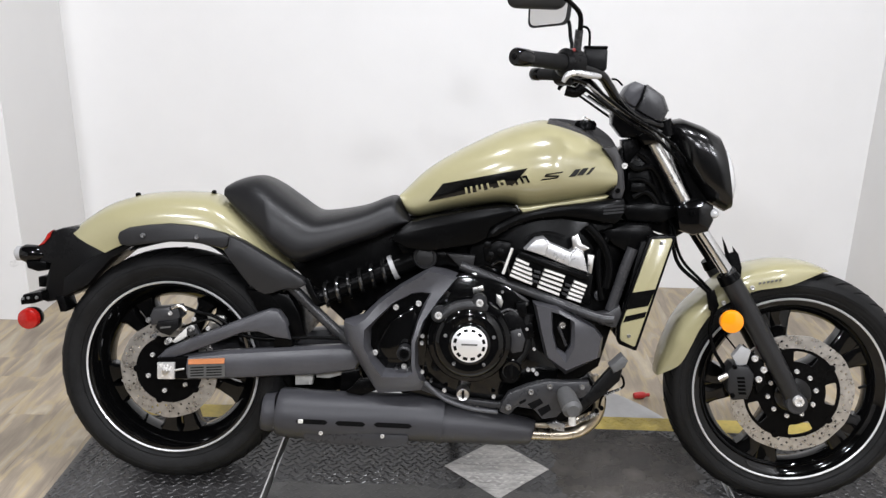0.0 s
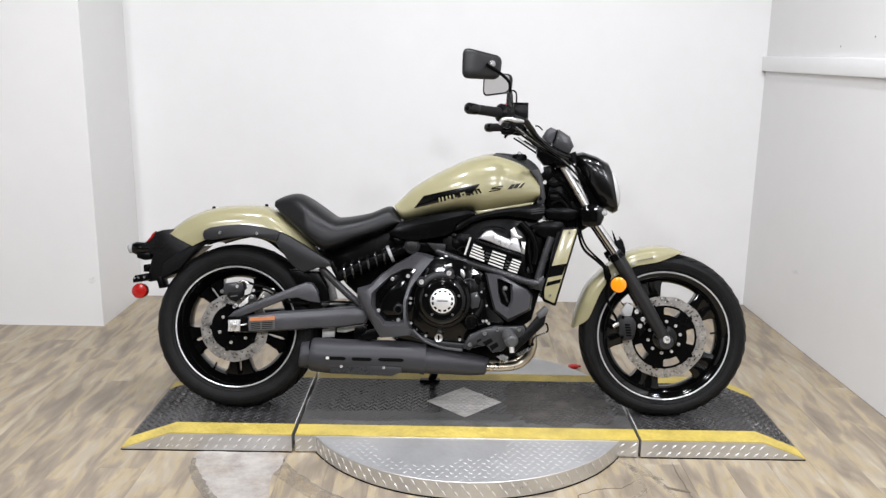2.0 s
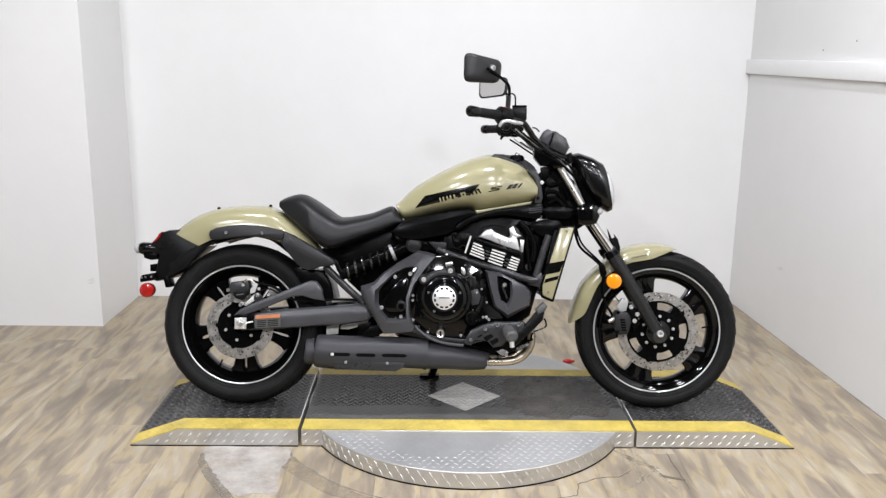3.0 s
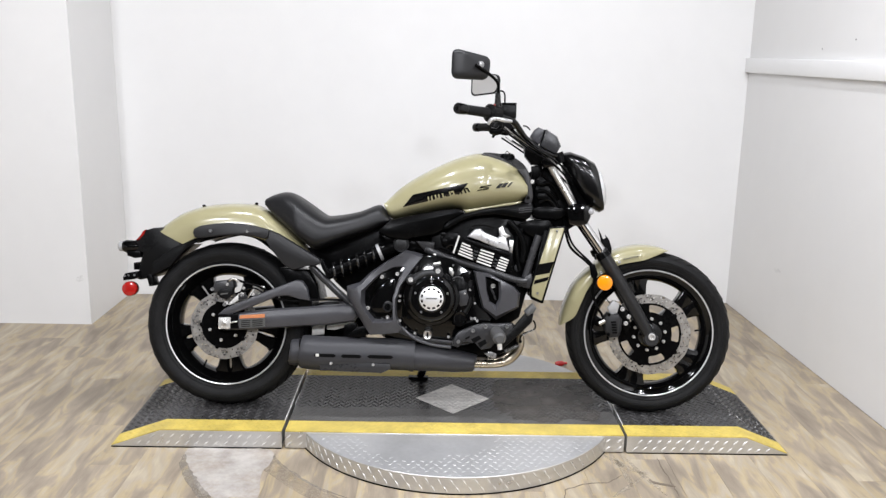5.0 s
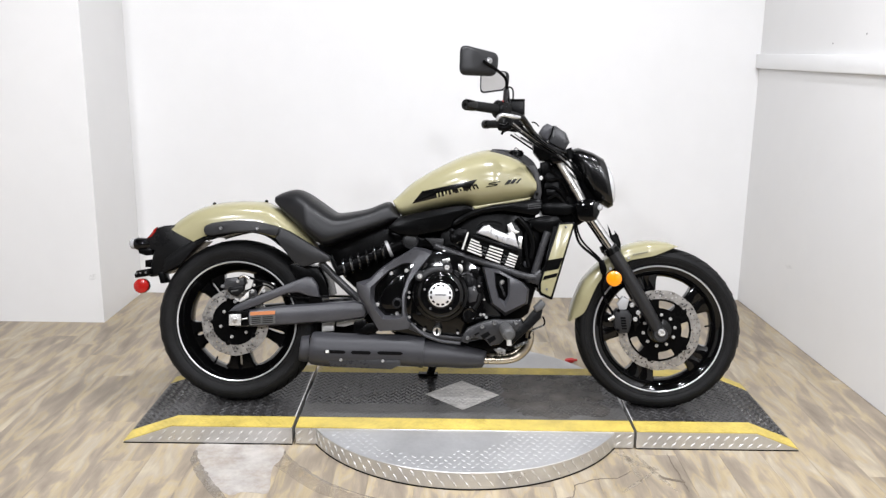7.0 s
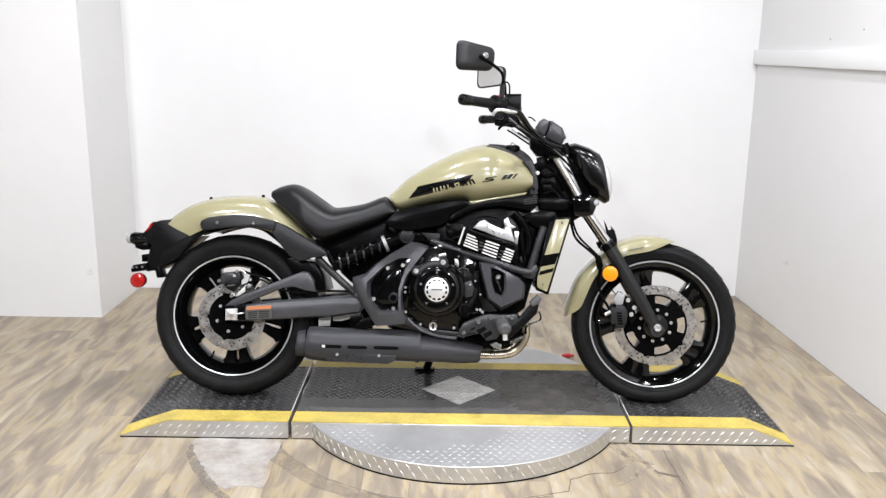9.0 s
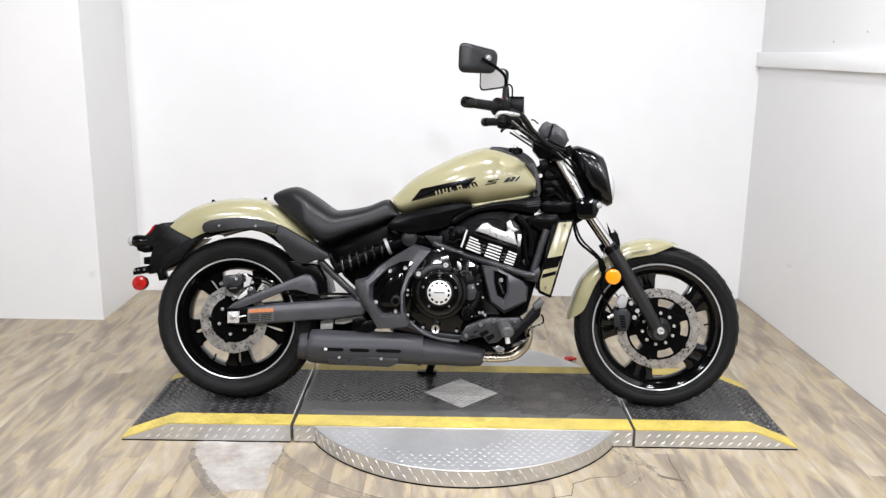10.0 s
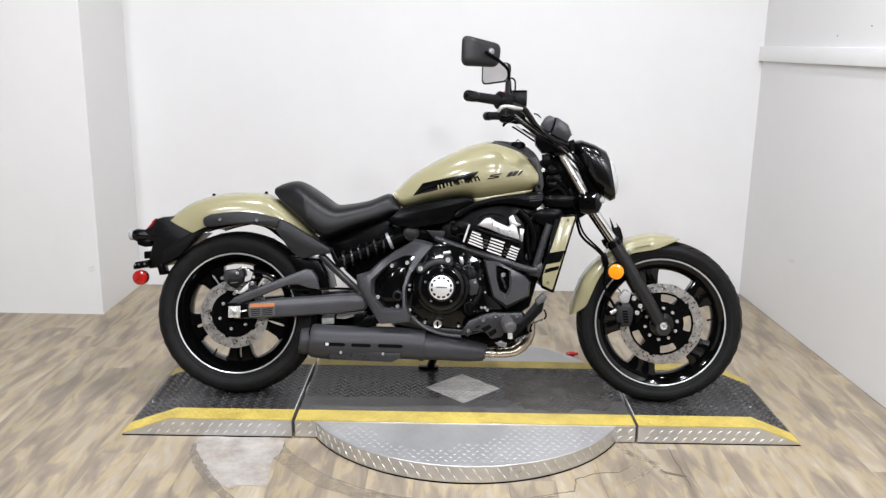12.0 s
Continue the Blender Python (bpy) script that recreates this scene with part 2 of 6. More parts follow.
def frame_plate(outer, inner, y0, y1, bevel=0.004):
    """A plate with one opening; outer and inner outlines have the same number of points."""
    bm = bmesh.new()
    rings = [[bm.verts.new((x, y, z)) for x, z in o] for o, y in ((outer, y0), (inner, y0), (inner, y1), (outer, y1))]
    k = len(outer)
    for a in range(4):
        for i in range(k):
            bm.faces.new((rings[a][i], rings[a][(i + 1) % k], rings[(a + 1) % 4][(i + 1) % k], rings[(a + 1) % 4][i]))
    if bevel:
        rim = [e for e in bm.edges if abs(e.verts[0].co.y - e.verts[1].co.y) < 1e-6 and e.is_manifold and e.calc_face_angle(0) > 0.5]
        bmesh.ops.bevel(bm, geom=rim, offset=bevel, segments=2, affect="EDGES", profile=0.5, clamp_overlap=True)
    return bm


def tube(pts, radius, sides=12, n=6, caps=True, squash=1.0):
    """A rod along a smooth line; radius is a number or one for each point."""
    pts = [Vector(p) for p in pts]
    rad = radius if isinstance(radius, (list, tuple)) else [radius] * len(pts)
    line = spline([(*p, r) for p, r in zip(pts, rad)], n) if n > 1 else [Vector((*p, r)) for p, r in zip(pts, rad)]
    bm, rings, up = bmesh.new(), [], None
    for i, q in enumerate(line):
        a, b = line[max(i - 1, 0)], line[min(i + 1, len(line) - 1)]
        d = (Vector(b[:3]) - Vector(a[:3])).normalized()
        if up is None:
            up = Vector((0, 1, 0)) if abs(d.y) < 0.9 else Vector((0, 0, 1))
        side = d.cross(up).normalized()
        up = side.cross(d).normalized()
        rings.append([bm.verts.new(Vector(q[:3]) + q[3] * (math.cos(w) * side + squash * math.sin(w) * up)) for w in (2 * math.pi * s / sides for s in range(sides))])
    for a, b in zip(rings, rings[1:]):
        for s in range(sides):
            bm.faces.new((a[s], a[(s + 1) % sides], b[(s + 1) % sides], b[s]))
    if caps:
        bm.faces.new(rings[0][::-1])
        bm.faces.new(rings[-1])
    return bm


def lathe(profile, centre=(0, 0, 0), sides=48, axis="y", closed=False):
    """Turns (radius, along) pairs round an axis through centre."""
    bm, rings = bmesh.new(), []
    for r, h in profile:
        ring = []
        for s in range(sides):
            w = 2 * math.pi * s / sides
            c, k = r * math.cos(w), r * math.sin(w)
            ring.append(bm.verts.new(Vector(centre) + Vector({"y": (c, h, k), "x": (h, c, k), "z": (c, k, h)}[axis])))
        rings.append(ring)
    pairs = list(zip(rings, rings[1:])) + ([(rings[-1], rings[0])] if closed else [])
    for a, b in pairs:
        for s in range(sides):
            bm.faces.new((a[s], a[(s + 1) % sides], b[(s + 1) % sides], b[s]))
    if not closed:
        for ring in (rings[0], rings[-1]):
            bm.faces.new(ring)
    bmesh.ops.remove_doubles(bm, verts=bm.verts, dist=1e-6)
    return bm


def loft(sections, cap=True):
    """A skin over closed loops of equal count."""
    bm = bmesh.new()
    rings = [[bm.verts.new(p) for p in s] for s in sections]
    k = len(rings[0])
    for a, b in zip(rings, rings[1:]):
        for i in range(k):
            bm.faces.new((a[i], a[(i + 1) % k], b[(i + 1) % k], b[i]))
    if cap:
        bm.faces.new(rings[0][::-1])
        bm.faces.new(rings[-1])
    return bm


def rounded(corners, r, n=5):
    """A polygon with rounded corners."""
    pts, k = [Vector(c) for c in corners], len(corners)
    out = []
    for i in range(k):
        a, b, c = pts[i - 1], pts[i], pts[(i + 1) % k]
        p, q = b + (a - b).normalized() * r, b + (c - b).normalized() * r
        for j in range(n + 1):
            t = j / n
            out.append(tuple(p * (1 - t) ** 2 + b * 2 * t * (1 - t) + q * t * t))
    return out


def bolt(x, y, z, r=0.006, depth=0.006, sides=10, socket=True):
    """A round-headed screw that faces the near side."""
    prof = [(r, 0), (r, -depth * 0.6), (r * 0.8, -depth)]
    prof += [(r * 0.45, -depth), (r * 0.4, -depth * 0.4)] if socket else []
    prof += [(0.0001, prof[-1][1])]
    return lathe(prof, (x, y, z), sides)


# ---- the room ----
def slab(name, x0, x1, y0, y1, z0, z1, mat, label, category):
    ob = part(name, box(x0, x1, y0, y1, z0, z1), mat, None, label, 0)
    return tagged(ob, label, category, "", "structure")


EDGE = RIGHT + 0.4
slab("wall_north", LEFT, RIGHT + 0.1, BACK, BACK + 0.12, 0, CEIL, WALL, "plain white painted back wall behind the motorcycle", "wall")
slab("wall_east", 0, 0.12, REAR - BACK - 0.1, 0, 0, CEIL, WALL, "white painted side wall with a shallow trim ledge", "wall").matrix_world = EAST
slab("wall_recess", FARLEFT, LEFT, RETURN, BACK + 0.12, 0, CEIL, WALL, "white painted wall that stands forward of the back wall", "wall")
slab("wall_west", FARLEFT - 0.12, FARLEFT, REAR, BACK + 0.12, 0, CEIL, WALL, "plain white painted side wall", "wall")
slab("wall_south", FARLEFT - 0.12, EDGE, REAR - 0.12, REAR, 0, CEIL, DARK_WALL, "plain unseen wall across the showroom, dark grey to limit reflections", "wall")
slab("ceiling", FARLEFT - 0.12, EDGE, REAR - 0.12, BACK + 0.12, CEIL, CEIL + 0.1, CEILING, "plain unseen ceiling with round lamps, dark to limit reflections", "ceiling")
ledge = part("trim", box(-0.022, -0.0005, REAR - BACK, -0.002, 1.3, 1.376, 0.004), TRIM)
tagged(ledge, "white painted trim board along the side wall", "trim", "", "structure").matrix_world = EAST
seam = part("trim", box(-0.0012, -0.0003, REAR - BACK, -0.002, 0.0005, 0.0015), SUBFLOOR)
tagged(seam, "thin dark gap along the foot of the side wall", "trim", "", "structure").matrix_world = EAST

floor = part("floor", box(FARLEFT - 0.1, EDGE, REAR - 0.1, BACK + 0.1, -0.12, -0.006), SUBFLOOR, None, "", 0)
tagged(floor, "weathered oak plank vinyl floor, scuffed round the turntable", "floor", "", "structure")


def wall_scuff(name, pts, label):
    """A faint grey rub mark, a sheet lying on a wall."""
    bm = bmesh.new()
    bm.faces.new([bm.verts.new(p) for p in pts])
    tagged(part(name, bm, WALL_SCUFF, None, "", 0), label, "wall mark", "", "structure")


HOLE_GREY = material("shaded_screw_hole", (0.2, 0.195, 0.19), 0.8)
WALL_SCUFF = material("grey_rub_mark", (0.64, 0.635, 0.625), 0.6, vary=0.2, scale=60.0)
wall_scuff("wall_mark", [(x, RETURN - 0.001, z) for x, z in ((-1.79, 0.247), (-1.765, 0.258), (-1.752, 0.25), (-1.758, 0.232), (-1.781, 0.222), (-1.8, 0.228))], "faint grey rub mark on the white wall")
def side_mark(pts):
    return [tuple(EAST @ Vector((-0.001, y - BACK, z))) for y, z in pts]


wall_scuff("wall_mark", side_mark(((1.02, 0.35), (0.97, 0.366), (0.94, 0.352), (0.99, 0.338))), "faint grey rub mark on the white wall")
for y, z in ((0.781, 1.424), (0.498, 1.461)):
    tagged(part("screw_hole", lathe([(0.0001, -0.0012), (0.0035, -0.0012), (0.004, 0.0)], (0, 0, 0), 12, "x"), HOLE_GREY), "small dark screw hole in the white wall", "screw hole", "", "structure").matrix_world = EAST @ pose(-0.0005, y - BACK, z)
lamp_base = None
for x, y in LAMPS:
    if lamp_base is None:
        lamp_base = thing("ceiling_lamp", "round white ceiling lamp with a glowing diffuser", "lamp", pose(x, y, CEIL), "ceiling lamps")
        part("housing", lathe([(0.095, -0.001), (0.095, -0.07), (0.085, -0.09), (0.085, -0.08), (0.02, -0.08)], axis="z", sides=32), LAMP_BODY, lamp_base)
        part("diffuser", lathe([(0.082, -0.083), (0.075, -0.1), (0.02, -0.108)], axis="z", sides=32), LAMP_GLOW, lamp_base)
    else:
        copy_thing(lamp_base, pose(x, y, CEIL))

# ---- turntable and ramps ----
def lugs(pts, z, long=0.024, wide=0.0065, high=0.0022):
    """Raised tread lugs, lying crosswise in turn."""
    verts, faces = [], []
    for x, y, way in pts:
        c, s = math.cos(way), math.sin(way)
        b = len(verts)
        for u, v, h in ((-1, 0, 0), (0, -1, 0), (1, 0, 0), (0, 1, 0), (-0.55, 0, 1), (0, -0.4, 1), (0.55, 0, 1), (0, 0.4, 1)):
            px, py = u * long / 2, v * wide / 2
            verts.append((x + c * px - s * py, y + s * px + c * py, z + h * high))
        faces += [(b + 4, b + 5, b + 6, b + 7)] + [(b + i, b + (i + 1) % 4, b + 4 + (i + 1) % 4, b + 4 + i) for i in range(4)]
    return verts, faces


def from_lists(verts, faces, mat, smooth=False):
    me = bpy.data.meshes.new("mesh")
    me.from_pydata(verts, [], faces)
    me.materials.append(mat)
    return me


def grid_points(x0, x1, y0, y1, step, inside, tilt=0.6):
    out, j = [], 0
    y = y0 + step / 2
    while y < y1:
        x, i = x0 + step / 2 + (j % 2) * step / 2, 0
        while x < x1:
            if inside(x, y):
                out.append((x + random.uniform(-0.0006, 0.0006), y, tilt if (i + j) % 2 else -tilt))
            x += step
            i += 1
        y += step * 0.75
        j += 1
    return out


PY0, PY1 = -0.315, 0.292
JOINT_L, JOINT_R, CREST_L, CREST_R, TIP_L, TIP_R = -0.532, 0.681, -0.965, 1.11, -1.14, 1.265
BAND = 0.088


def deck_section(name, x0, x1, label):
    """A flat black tread deck with yellow edges and bright plate sides."""
    root = thing(name, label, "platform", Matrix.Identity(4))
    part("body", box(x0, x1, PY0, PY1, 0.004, DECK - 0.003, 0.0015, 1), ALU, root, "bright aluminium tread plate side")
    part("tread_sheet", box(x0 + 0.002, x1 - 0.002, PY0 + BAND, PY1 - BAND * 0.85, DECK - 0.003, DECK), TREAD, root, "worn black tread coating")
    for name_, a, b in (("yellow_edge", PY0 + 0.001, PY0 + BAND), ("yellow_edge", PY1 - BAND * 0.85, PY1 - 0.001)):
        part(name_, box(x0 + 0.002, x1 - 0.002, a, b, DECK - 0.003, DECK + 0.0004), YELLOW, root, "yellow painted warning edge")
    return root


middle = deck_section("turntable_deck", JOINT_L + 0.006, JOINT_R - 0.004, "black tread plate deck with yellow edges on a turntable")
DIA = 0.143
STRIP_Y = -0.107
WORN = material("worn_grey_coating", (0.068, 0.066, 0.063), 0.42, vary=0.45, scale=6.0, fine=50.0, rough_vary=0.15)
WORN_DARK = worn_film("rubbed_black_coating", (0.076, 0.068, 0.06), (0.032, 0.029, 0.027), 7.0, 0.5, 0.8, (9.0, 0.55, 1.0))
def strip_edge(x):
    """The uneven line to which the coating has worn."""
    return STRIP_Y + 0.022 * noise.noise((x * 7.0, 0.3, 0.0)) + 0.012 * noise.noise((x * 31.0, 4.0, 0.0))


strip = bmesh.new()
strip_n = 90
strip_x = [JOINT_L + 0.009 + (JOINT_R - JOINT_L - 0.016) * k / strip_n for k in range(strip_n + 1)]
low_, high_ = [[strip.verts.new((x, y_(x), DECK + 0.0008)) for x in strip_x] for y_ in (lambda x: PY0 + BAND + 0.001, strip_edge)]
for k in range(strip_n):
    strip.faces.new((low_[k], low_[k + 1], high_[k + 1], high_[k]))
ext_ = bmesh.ops.extrude_face_region(strip, geom=strip.faces[:])
bmesh.ops.translate(strip, vec=(0, 0, -0.0005), verts=[v for v in ext_["geom"] if isinstance(v, bmesh.types.BMVert)])
part("worn_strip", strip, WORN, middle, "grey strip worn smooth along the deck's edge", 0)
def rubbed(x, y):
    """Where the coating of the deck is worn smooth beside the diamond."""
    u, w = (x - 0.43) / 0.2, (y - 0.0) / 0.21
    return u ** 4 + w ** 4 + 0.9 * noise.noise((x * 11, y * 11, 3.0)) + 0.5 * noise.noise((x * 37, y * 37, 8.0)) < 1.0


smooth_bm = bmesh.new()
edge_pts = []
for k in range(150):
    a, far = 2 * math.pi * k / 150, 0.1
    while far < 0.25 and rubbed(0.43 + far * math.cos(a), far * math.sin(a)):
        far += 0.004
    edge_pts.append((0.43 + far * math.cos(a), max(PY0 + BAND + 0.004, min(PY1 - BAND * 0.85 - 0.004, far * math.sin(a)))))
hub = smooth_bm.verts.new((0.43, 0.0, DECK + 0.0011))
rim_ = [smooth_bm.verts.new((x, y, DECK + 0.0011)) for x, y in edge_pts]
foot_ = [smooth_bm.verts.new((x, y, DECK + 0.0002)) for x, y in edge_pts]
for k in range(150):
    smooth_bm.faces.new((hub, rim_[k], rim_[(k + 1) % 150]))
    smooth_bm.faces.new((rim_[k], foot_[k], foot_[(k + 1) % 150], rim_[(k + 1) % 150]))
part("worn_patch", smooth_bm, WORN_DARK, middle, "grey-brown patch of the deck worn smooth", 0)
v, f = lugs(grid_points(JOINT_L + 0.01, JOINT_R - 0.01, PY0 + BAND, PY1 - BAND * 0.85, 0.021, lambda x, y: y > strip_edge(x) and not rubbed(x, y) and abs(x - 0.072) + abs(y + 0.008) > DIA + 0.008), DECK)
tagged(part("tread_pattern", from_lists(v, f, TREAD), None, middle), kind="stuff")
v, f = lugs(grid_points(JOINT_L + 0.01, JOINT_R - 0.01, PY0 + 0.004, PY0 + BAND - 0.006, 0.021, lambda x, y: -0.06 < x + 0.03 * noise.noise((y * 30, x * 9, 0)) < 0.17) + grid_points(JOINT_L + 0.01, JOINT_R - 0.01, PY1 - BAND * 0.85, PY1 - 0.006, 0.021, lambda x, y: True), DECK + 0.0004, high=0.0012)
tagged(part("edge_pattern", from_lists(v, f, YELLOW), None, middle), kind="stuff")
v, f = lugs([(x, y + 0.028 * k, 0.7) for k in (0, 1) for x, y in [(JOINT_L + 0.02 + 0.0405 * i, 0.02) for i in range(2)] + [(0.62 + 0.0405 * i, 0.02) for i in range(2)]], 0, 0.026, 0.007, 0.0016)
tagged(part("side_pattern", from_lists([(a, PY0 - c, b) for a, b, c in v], f, LUG), None, middle), kind="stuff")
v, f = lugs(grid_points(JOINT_L + 0.012, JOINT_R - 0.01, PY0 + BAND, STRIP_Y + 0.04, 0.021, lambda x, y: y <= strip_edge(x)), DECK + 0.0008, high=0.0009)
tagged(part("worn_pattern", from_lists(v, f, WORN), None, middle), kind="stuff")
diamond = part("centre_plate", plate([(0.072 - DIA, -0.008), (0.072, -0.008 - DIA), (0.072 + DIA, -0.008), (0.072, -0.008 + DIA)], 0, 0.002, 0.0006), material("scuffed_grey_plate", (0.4, 0.385, 0.365), 0.45, metal=0.1, vary=0.6, scale=30.0, fine=120.0, stretch=(0.3, 1, 1.3)), middle, "scuffed bright grey diamond plate")
v, f = lugs([(x, y, w) for x, y, w in grid_points(0.072 - DIA, 0.072 + DIA, -0.008 - DIA, -0.008 + DIA, 0.022, lambda x, y: abs(x - 0.072) + abs(y + 0.008) < DIA - 0.01)], DECK + 0.0027, 0.024, 0.009, 0.0009)
tagged(part("centre_pattern", from_lists(v, f, material("worn_lug_metal", (0.5, 0.485, 0.46), 0.42, metal=0.1, vary=0.5, scale=40.0)), None, middle), kind="stuff")
diamond.matrix_local = Matrix(((1, 0, 0, 0), (0, 0, 1, 0), (0, 1, 0, DECK + 0.0008), (0, 0, 0, 1)))

disc = thing("turntable_disc", "round bright aluminium tread plate turntable under the deck", "turntable", Matrix.Identity(4))
DISC_Z = DECK - 0.006
part("top_plate", lathe([(TABLE_R, 0.005), (TABLE_R, DISC_Z - 0.002), (TABLE_R - 0.002, DISC_Z), (0.02, DISC_Z)], (TABLE_X, TABLE_Y, 0), 128, "z"), [ALU, PLATE_TOP], disc, smooth=30.0)


for poly in disc.children[0].data.polygons:
    if poly.normal.z > 0.9:
        poly.material_index = 1


def on_disc(x, y):
    return math.hypot(x - TABLE_X, y - TABLE_Y) < TABLE_R - 0.014 and y < PY0 - 0.012 and math.hypot((x + 0.03) / 0.25, (y - PY0) / 0.19) + 0.3 * noise.noise((x * 14, y * 14, 6.0)) > 1.0


v, f = lugs(grid_points(TABLE_X - TABLE_R, TABLE_X + TABLE_R, TABLE_Y - TABLE_R, TABLE_Y + TABLE_R, 0.03, on_disc), DISC_Z, 0.018, 0.0048, 0.0008)
tagged(part("plate_pattern", from_lists(v, f, material("dull_plate_lug", (0.52, 0.52, 0.52), 0.34, metal=0.5, vary=0.15, scale=7.0)), None, disc), kind="stuff")
v, f = lugs([(0, 0, 0)], 0, 0.027, 0.007, 0.0016)
rim_v, rim_f = [], []
for i in range(96):
    for k in (0, 1):
        m = Matrix.Translation((TABLE_X, TABLE_Y, 0)) @ Matrix.Rotation(2 * math.pi * (i + k * 0.5) / 96, 4, "Z") @ Matrix.Translation((TABLE_R, 0, 0.02 + 0.026 * k)) @ Matrix.Rotation(radians(-55 if k else -55), 4, "X") @ Matrix.Rotation(radians(90), 4, "Y") @ Matrix.Rotation(radians(90), 4, "Z")
        b = len(rim_v)
        rim_v += [tuple(m @ Vector(q)) for q in v]
        rim_f += [tuple(b + j for j in q) for q in f]
tagged(part("rim_pattern", from_lists(rim_v, rim_f, LUG), None, disc), kind="stuff")
# solid black band that paints the shadow line where the disc meets the floor
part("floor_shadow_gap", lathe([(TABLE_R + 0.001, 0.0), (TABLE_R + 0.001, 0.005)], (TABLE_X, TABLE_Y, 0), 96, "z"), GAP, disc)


def ramp(name, joint, crest, tip, label):
    """An end piece: flat beside the deck, then sloping down to the floor, yellow along its long edges."""
    root = thing(name, label, "ramp", Matrix.Identity(4))
    s = 1 if tip > joint else -1
    low = 0.008
    prof = [(joint, 0.0045), (joint, DECK - 0.003), (crest, DECK - 0.003), (tip, low - 0.003), (tip, 0.0045)]
    part("body", plate(prof if s < 0 else prof[::-1], PY0, PY1, 0.0), ALU, root, "bright aluminium tread plate side", 20)
    def strip(y0, y1, lift=0.0):
        line = [(joint, DECK), (crest, DECK), (tip - s * 0.002, low)]
        outline = [(x, z + lift) for x, z in line] + [(x, z - 0.0028) for x, z in line[::-1]]
        return plate(outline, y0, y1, 0.0)
    part("tread_sheet", strip(PY0 + BAND, PY1 - BAND * 0.85), TREAD, root, "worn black tread coating", 20)
    part("yellow_edge", strip(PY0 + 0.001, PY0 + BAND, 0.0004), YELLOW, root, "yellow painted warning edge", 20)
    part("yellow_edge", strip(PY1 - BAND * 0.85, PY1 - 0.001, 0.0004), YELLOW, root, "yellow painted warning edge", 20)
    lo, hi = min(joint, tip), max(joint, tip)
    def height(x):
        return DECK if (x - crest) * s < 0 else DECK + (low - DECK) * (x - crest) / (tip - crest)
    for pts, mat, high in ((grid_points(lo + 0.008, hi - 0.008, PY0 + BAND, PY1 - BAND * 0.85, 0.021, lambda x, y: True), TREAD, 0.0022),
                           (grid_points(lo + 0.008, hi - 0.008, PY0 + 0.004, PY0 + BAND - 0.006, 0.021, lambda x, y: True), YELLOW, 0.0012)):
        v, f = lugs(pts, 0, high=high)
        tagged(part("tread_pattern", from_lists([(x, y, z + height(x)) for x, y, z in v], f, mat), None, root), kind="stuff")
    pts = [(lo + 0.03 + 0.034 * (i + 0.5 * k), 0.018 + 0.027 * k, 0.75) for k in (0, 1) for i in range(30) if lo + 0.03 + 0.034 * (i + 0.5 * k) < hi - 0.015 and height(lo + 0.03 + 0.034 * (i + 0.5 * k)) > 0.03 + 0.027 * k]
    v, f = lugs(pts, 0, 0.026, 0.007, 0.0016)
    tagged(part("side_pattern", from_lists([(a, PY0 - c, b) for a, b, c in v], f, LUG), None, root), kind="stuff")
    part("edge_strip", box(joint + min(0, s * 0.004), joint + max(0, s * 0.004), PY0 + BAND, PY1 - BAND * 0.85, DECK, DECK + 0.002), LUG, root, "bright worn joint edge")
    # black strip standing in for the shade under the ramp's lower edge
    part("floor_gap", box(lo + 0.002, hi - 0.002, PY0 - 0.001, PY1 + 0.001, 0.0, 0.0045), GAP, root)
    return root


ramp("loading_ramp", JOINT_L - 0.005, CREST_L, TIP_L, "black tread ramp with yellow edges beside the rear wheel")
ramp("loading_ramp", JOINT_R + 0.005, CREST_R, TIP_R, "black tread ramp with yellow edges beside the front wheel")

# ---- motorcycle materials ----
TAN = material("khaki_gloss_paint", (0.272, 0.25, 0.143), 0.4, vary=0.03, scale=3.0, coat=1.0, rough_vary=0.05, spec=0.12, coat_rough=0.16)
GLOSS = material("black_gloss_paint", (0.0016, 0.0016, 0.0017), 0.06, vary=0.1, rough_vary=0.03, spec=0.32)
COWL = material("black_cowl_paint", (0.0016, 0.0016, 0.0017), 0.2, vary=0.1, rough_vary=0.03, spec=0.4)
LINK = material("pale_zinc_plate", (0.6, 0.59, 0.56), 0.4, metal=0.3, vary=0.2, scale=40.0)
COLLAR = material("grey_zinc_collar", (0.32, 0.32, 0.32), 0.45, metal=0.2, vary=0.15)
PEG = material("worn_grey_rubber", (0.07, 0.07, 0.07), 0.5, vary=0.25, bump=0.4, bump_scale=500.0)
SPRING = material("black_spring_enamel", (0.006, 0.006, 0.006), 0.2, spec=0.5, coat=0.6)
SATIN = material("black_satin_paint", (0.002, 0.002, 0.0021), 0.24, vary=0.2, rough_vary=0.1, spec=0.055)
PLASTIC = material("black_moulded_plastic", (0.0045, 0.0045, 0.0047), 0.3, vary=0.2, spec=0.11, bump=0.12, bump_scale=900.0)
FORK = material("black_fork_paint", (0.011, 0.011, 0.0115), 0.36, vary=0.15, rough_vary=0.08, spec=0.3, bump=0.05, bump_scale=700.0)
TRIM_GREY = material("charcoal_tank_trim", (0.027, 0.026, 0.0265), 0.45, vary=0.12, spec=0.25, bump=0.1, bump_scale=900.0)
RAIL = material("charcoal_moulded_plastic", (0.014, 0.014, 0.0148), 0.4, vary=0.15, spec=0.25, bump=0.12, bump_scale=900.0)
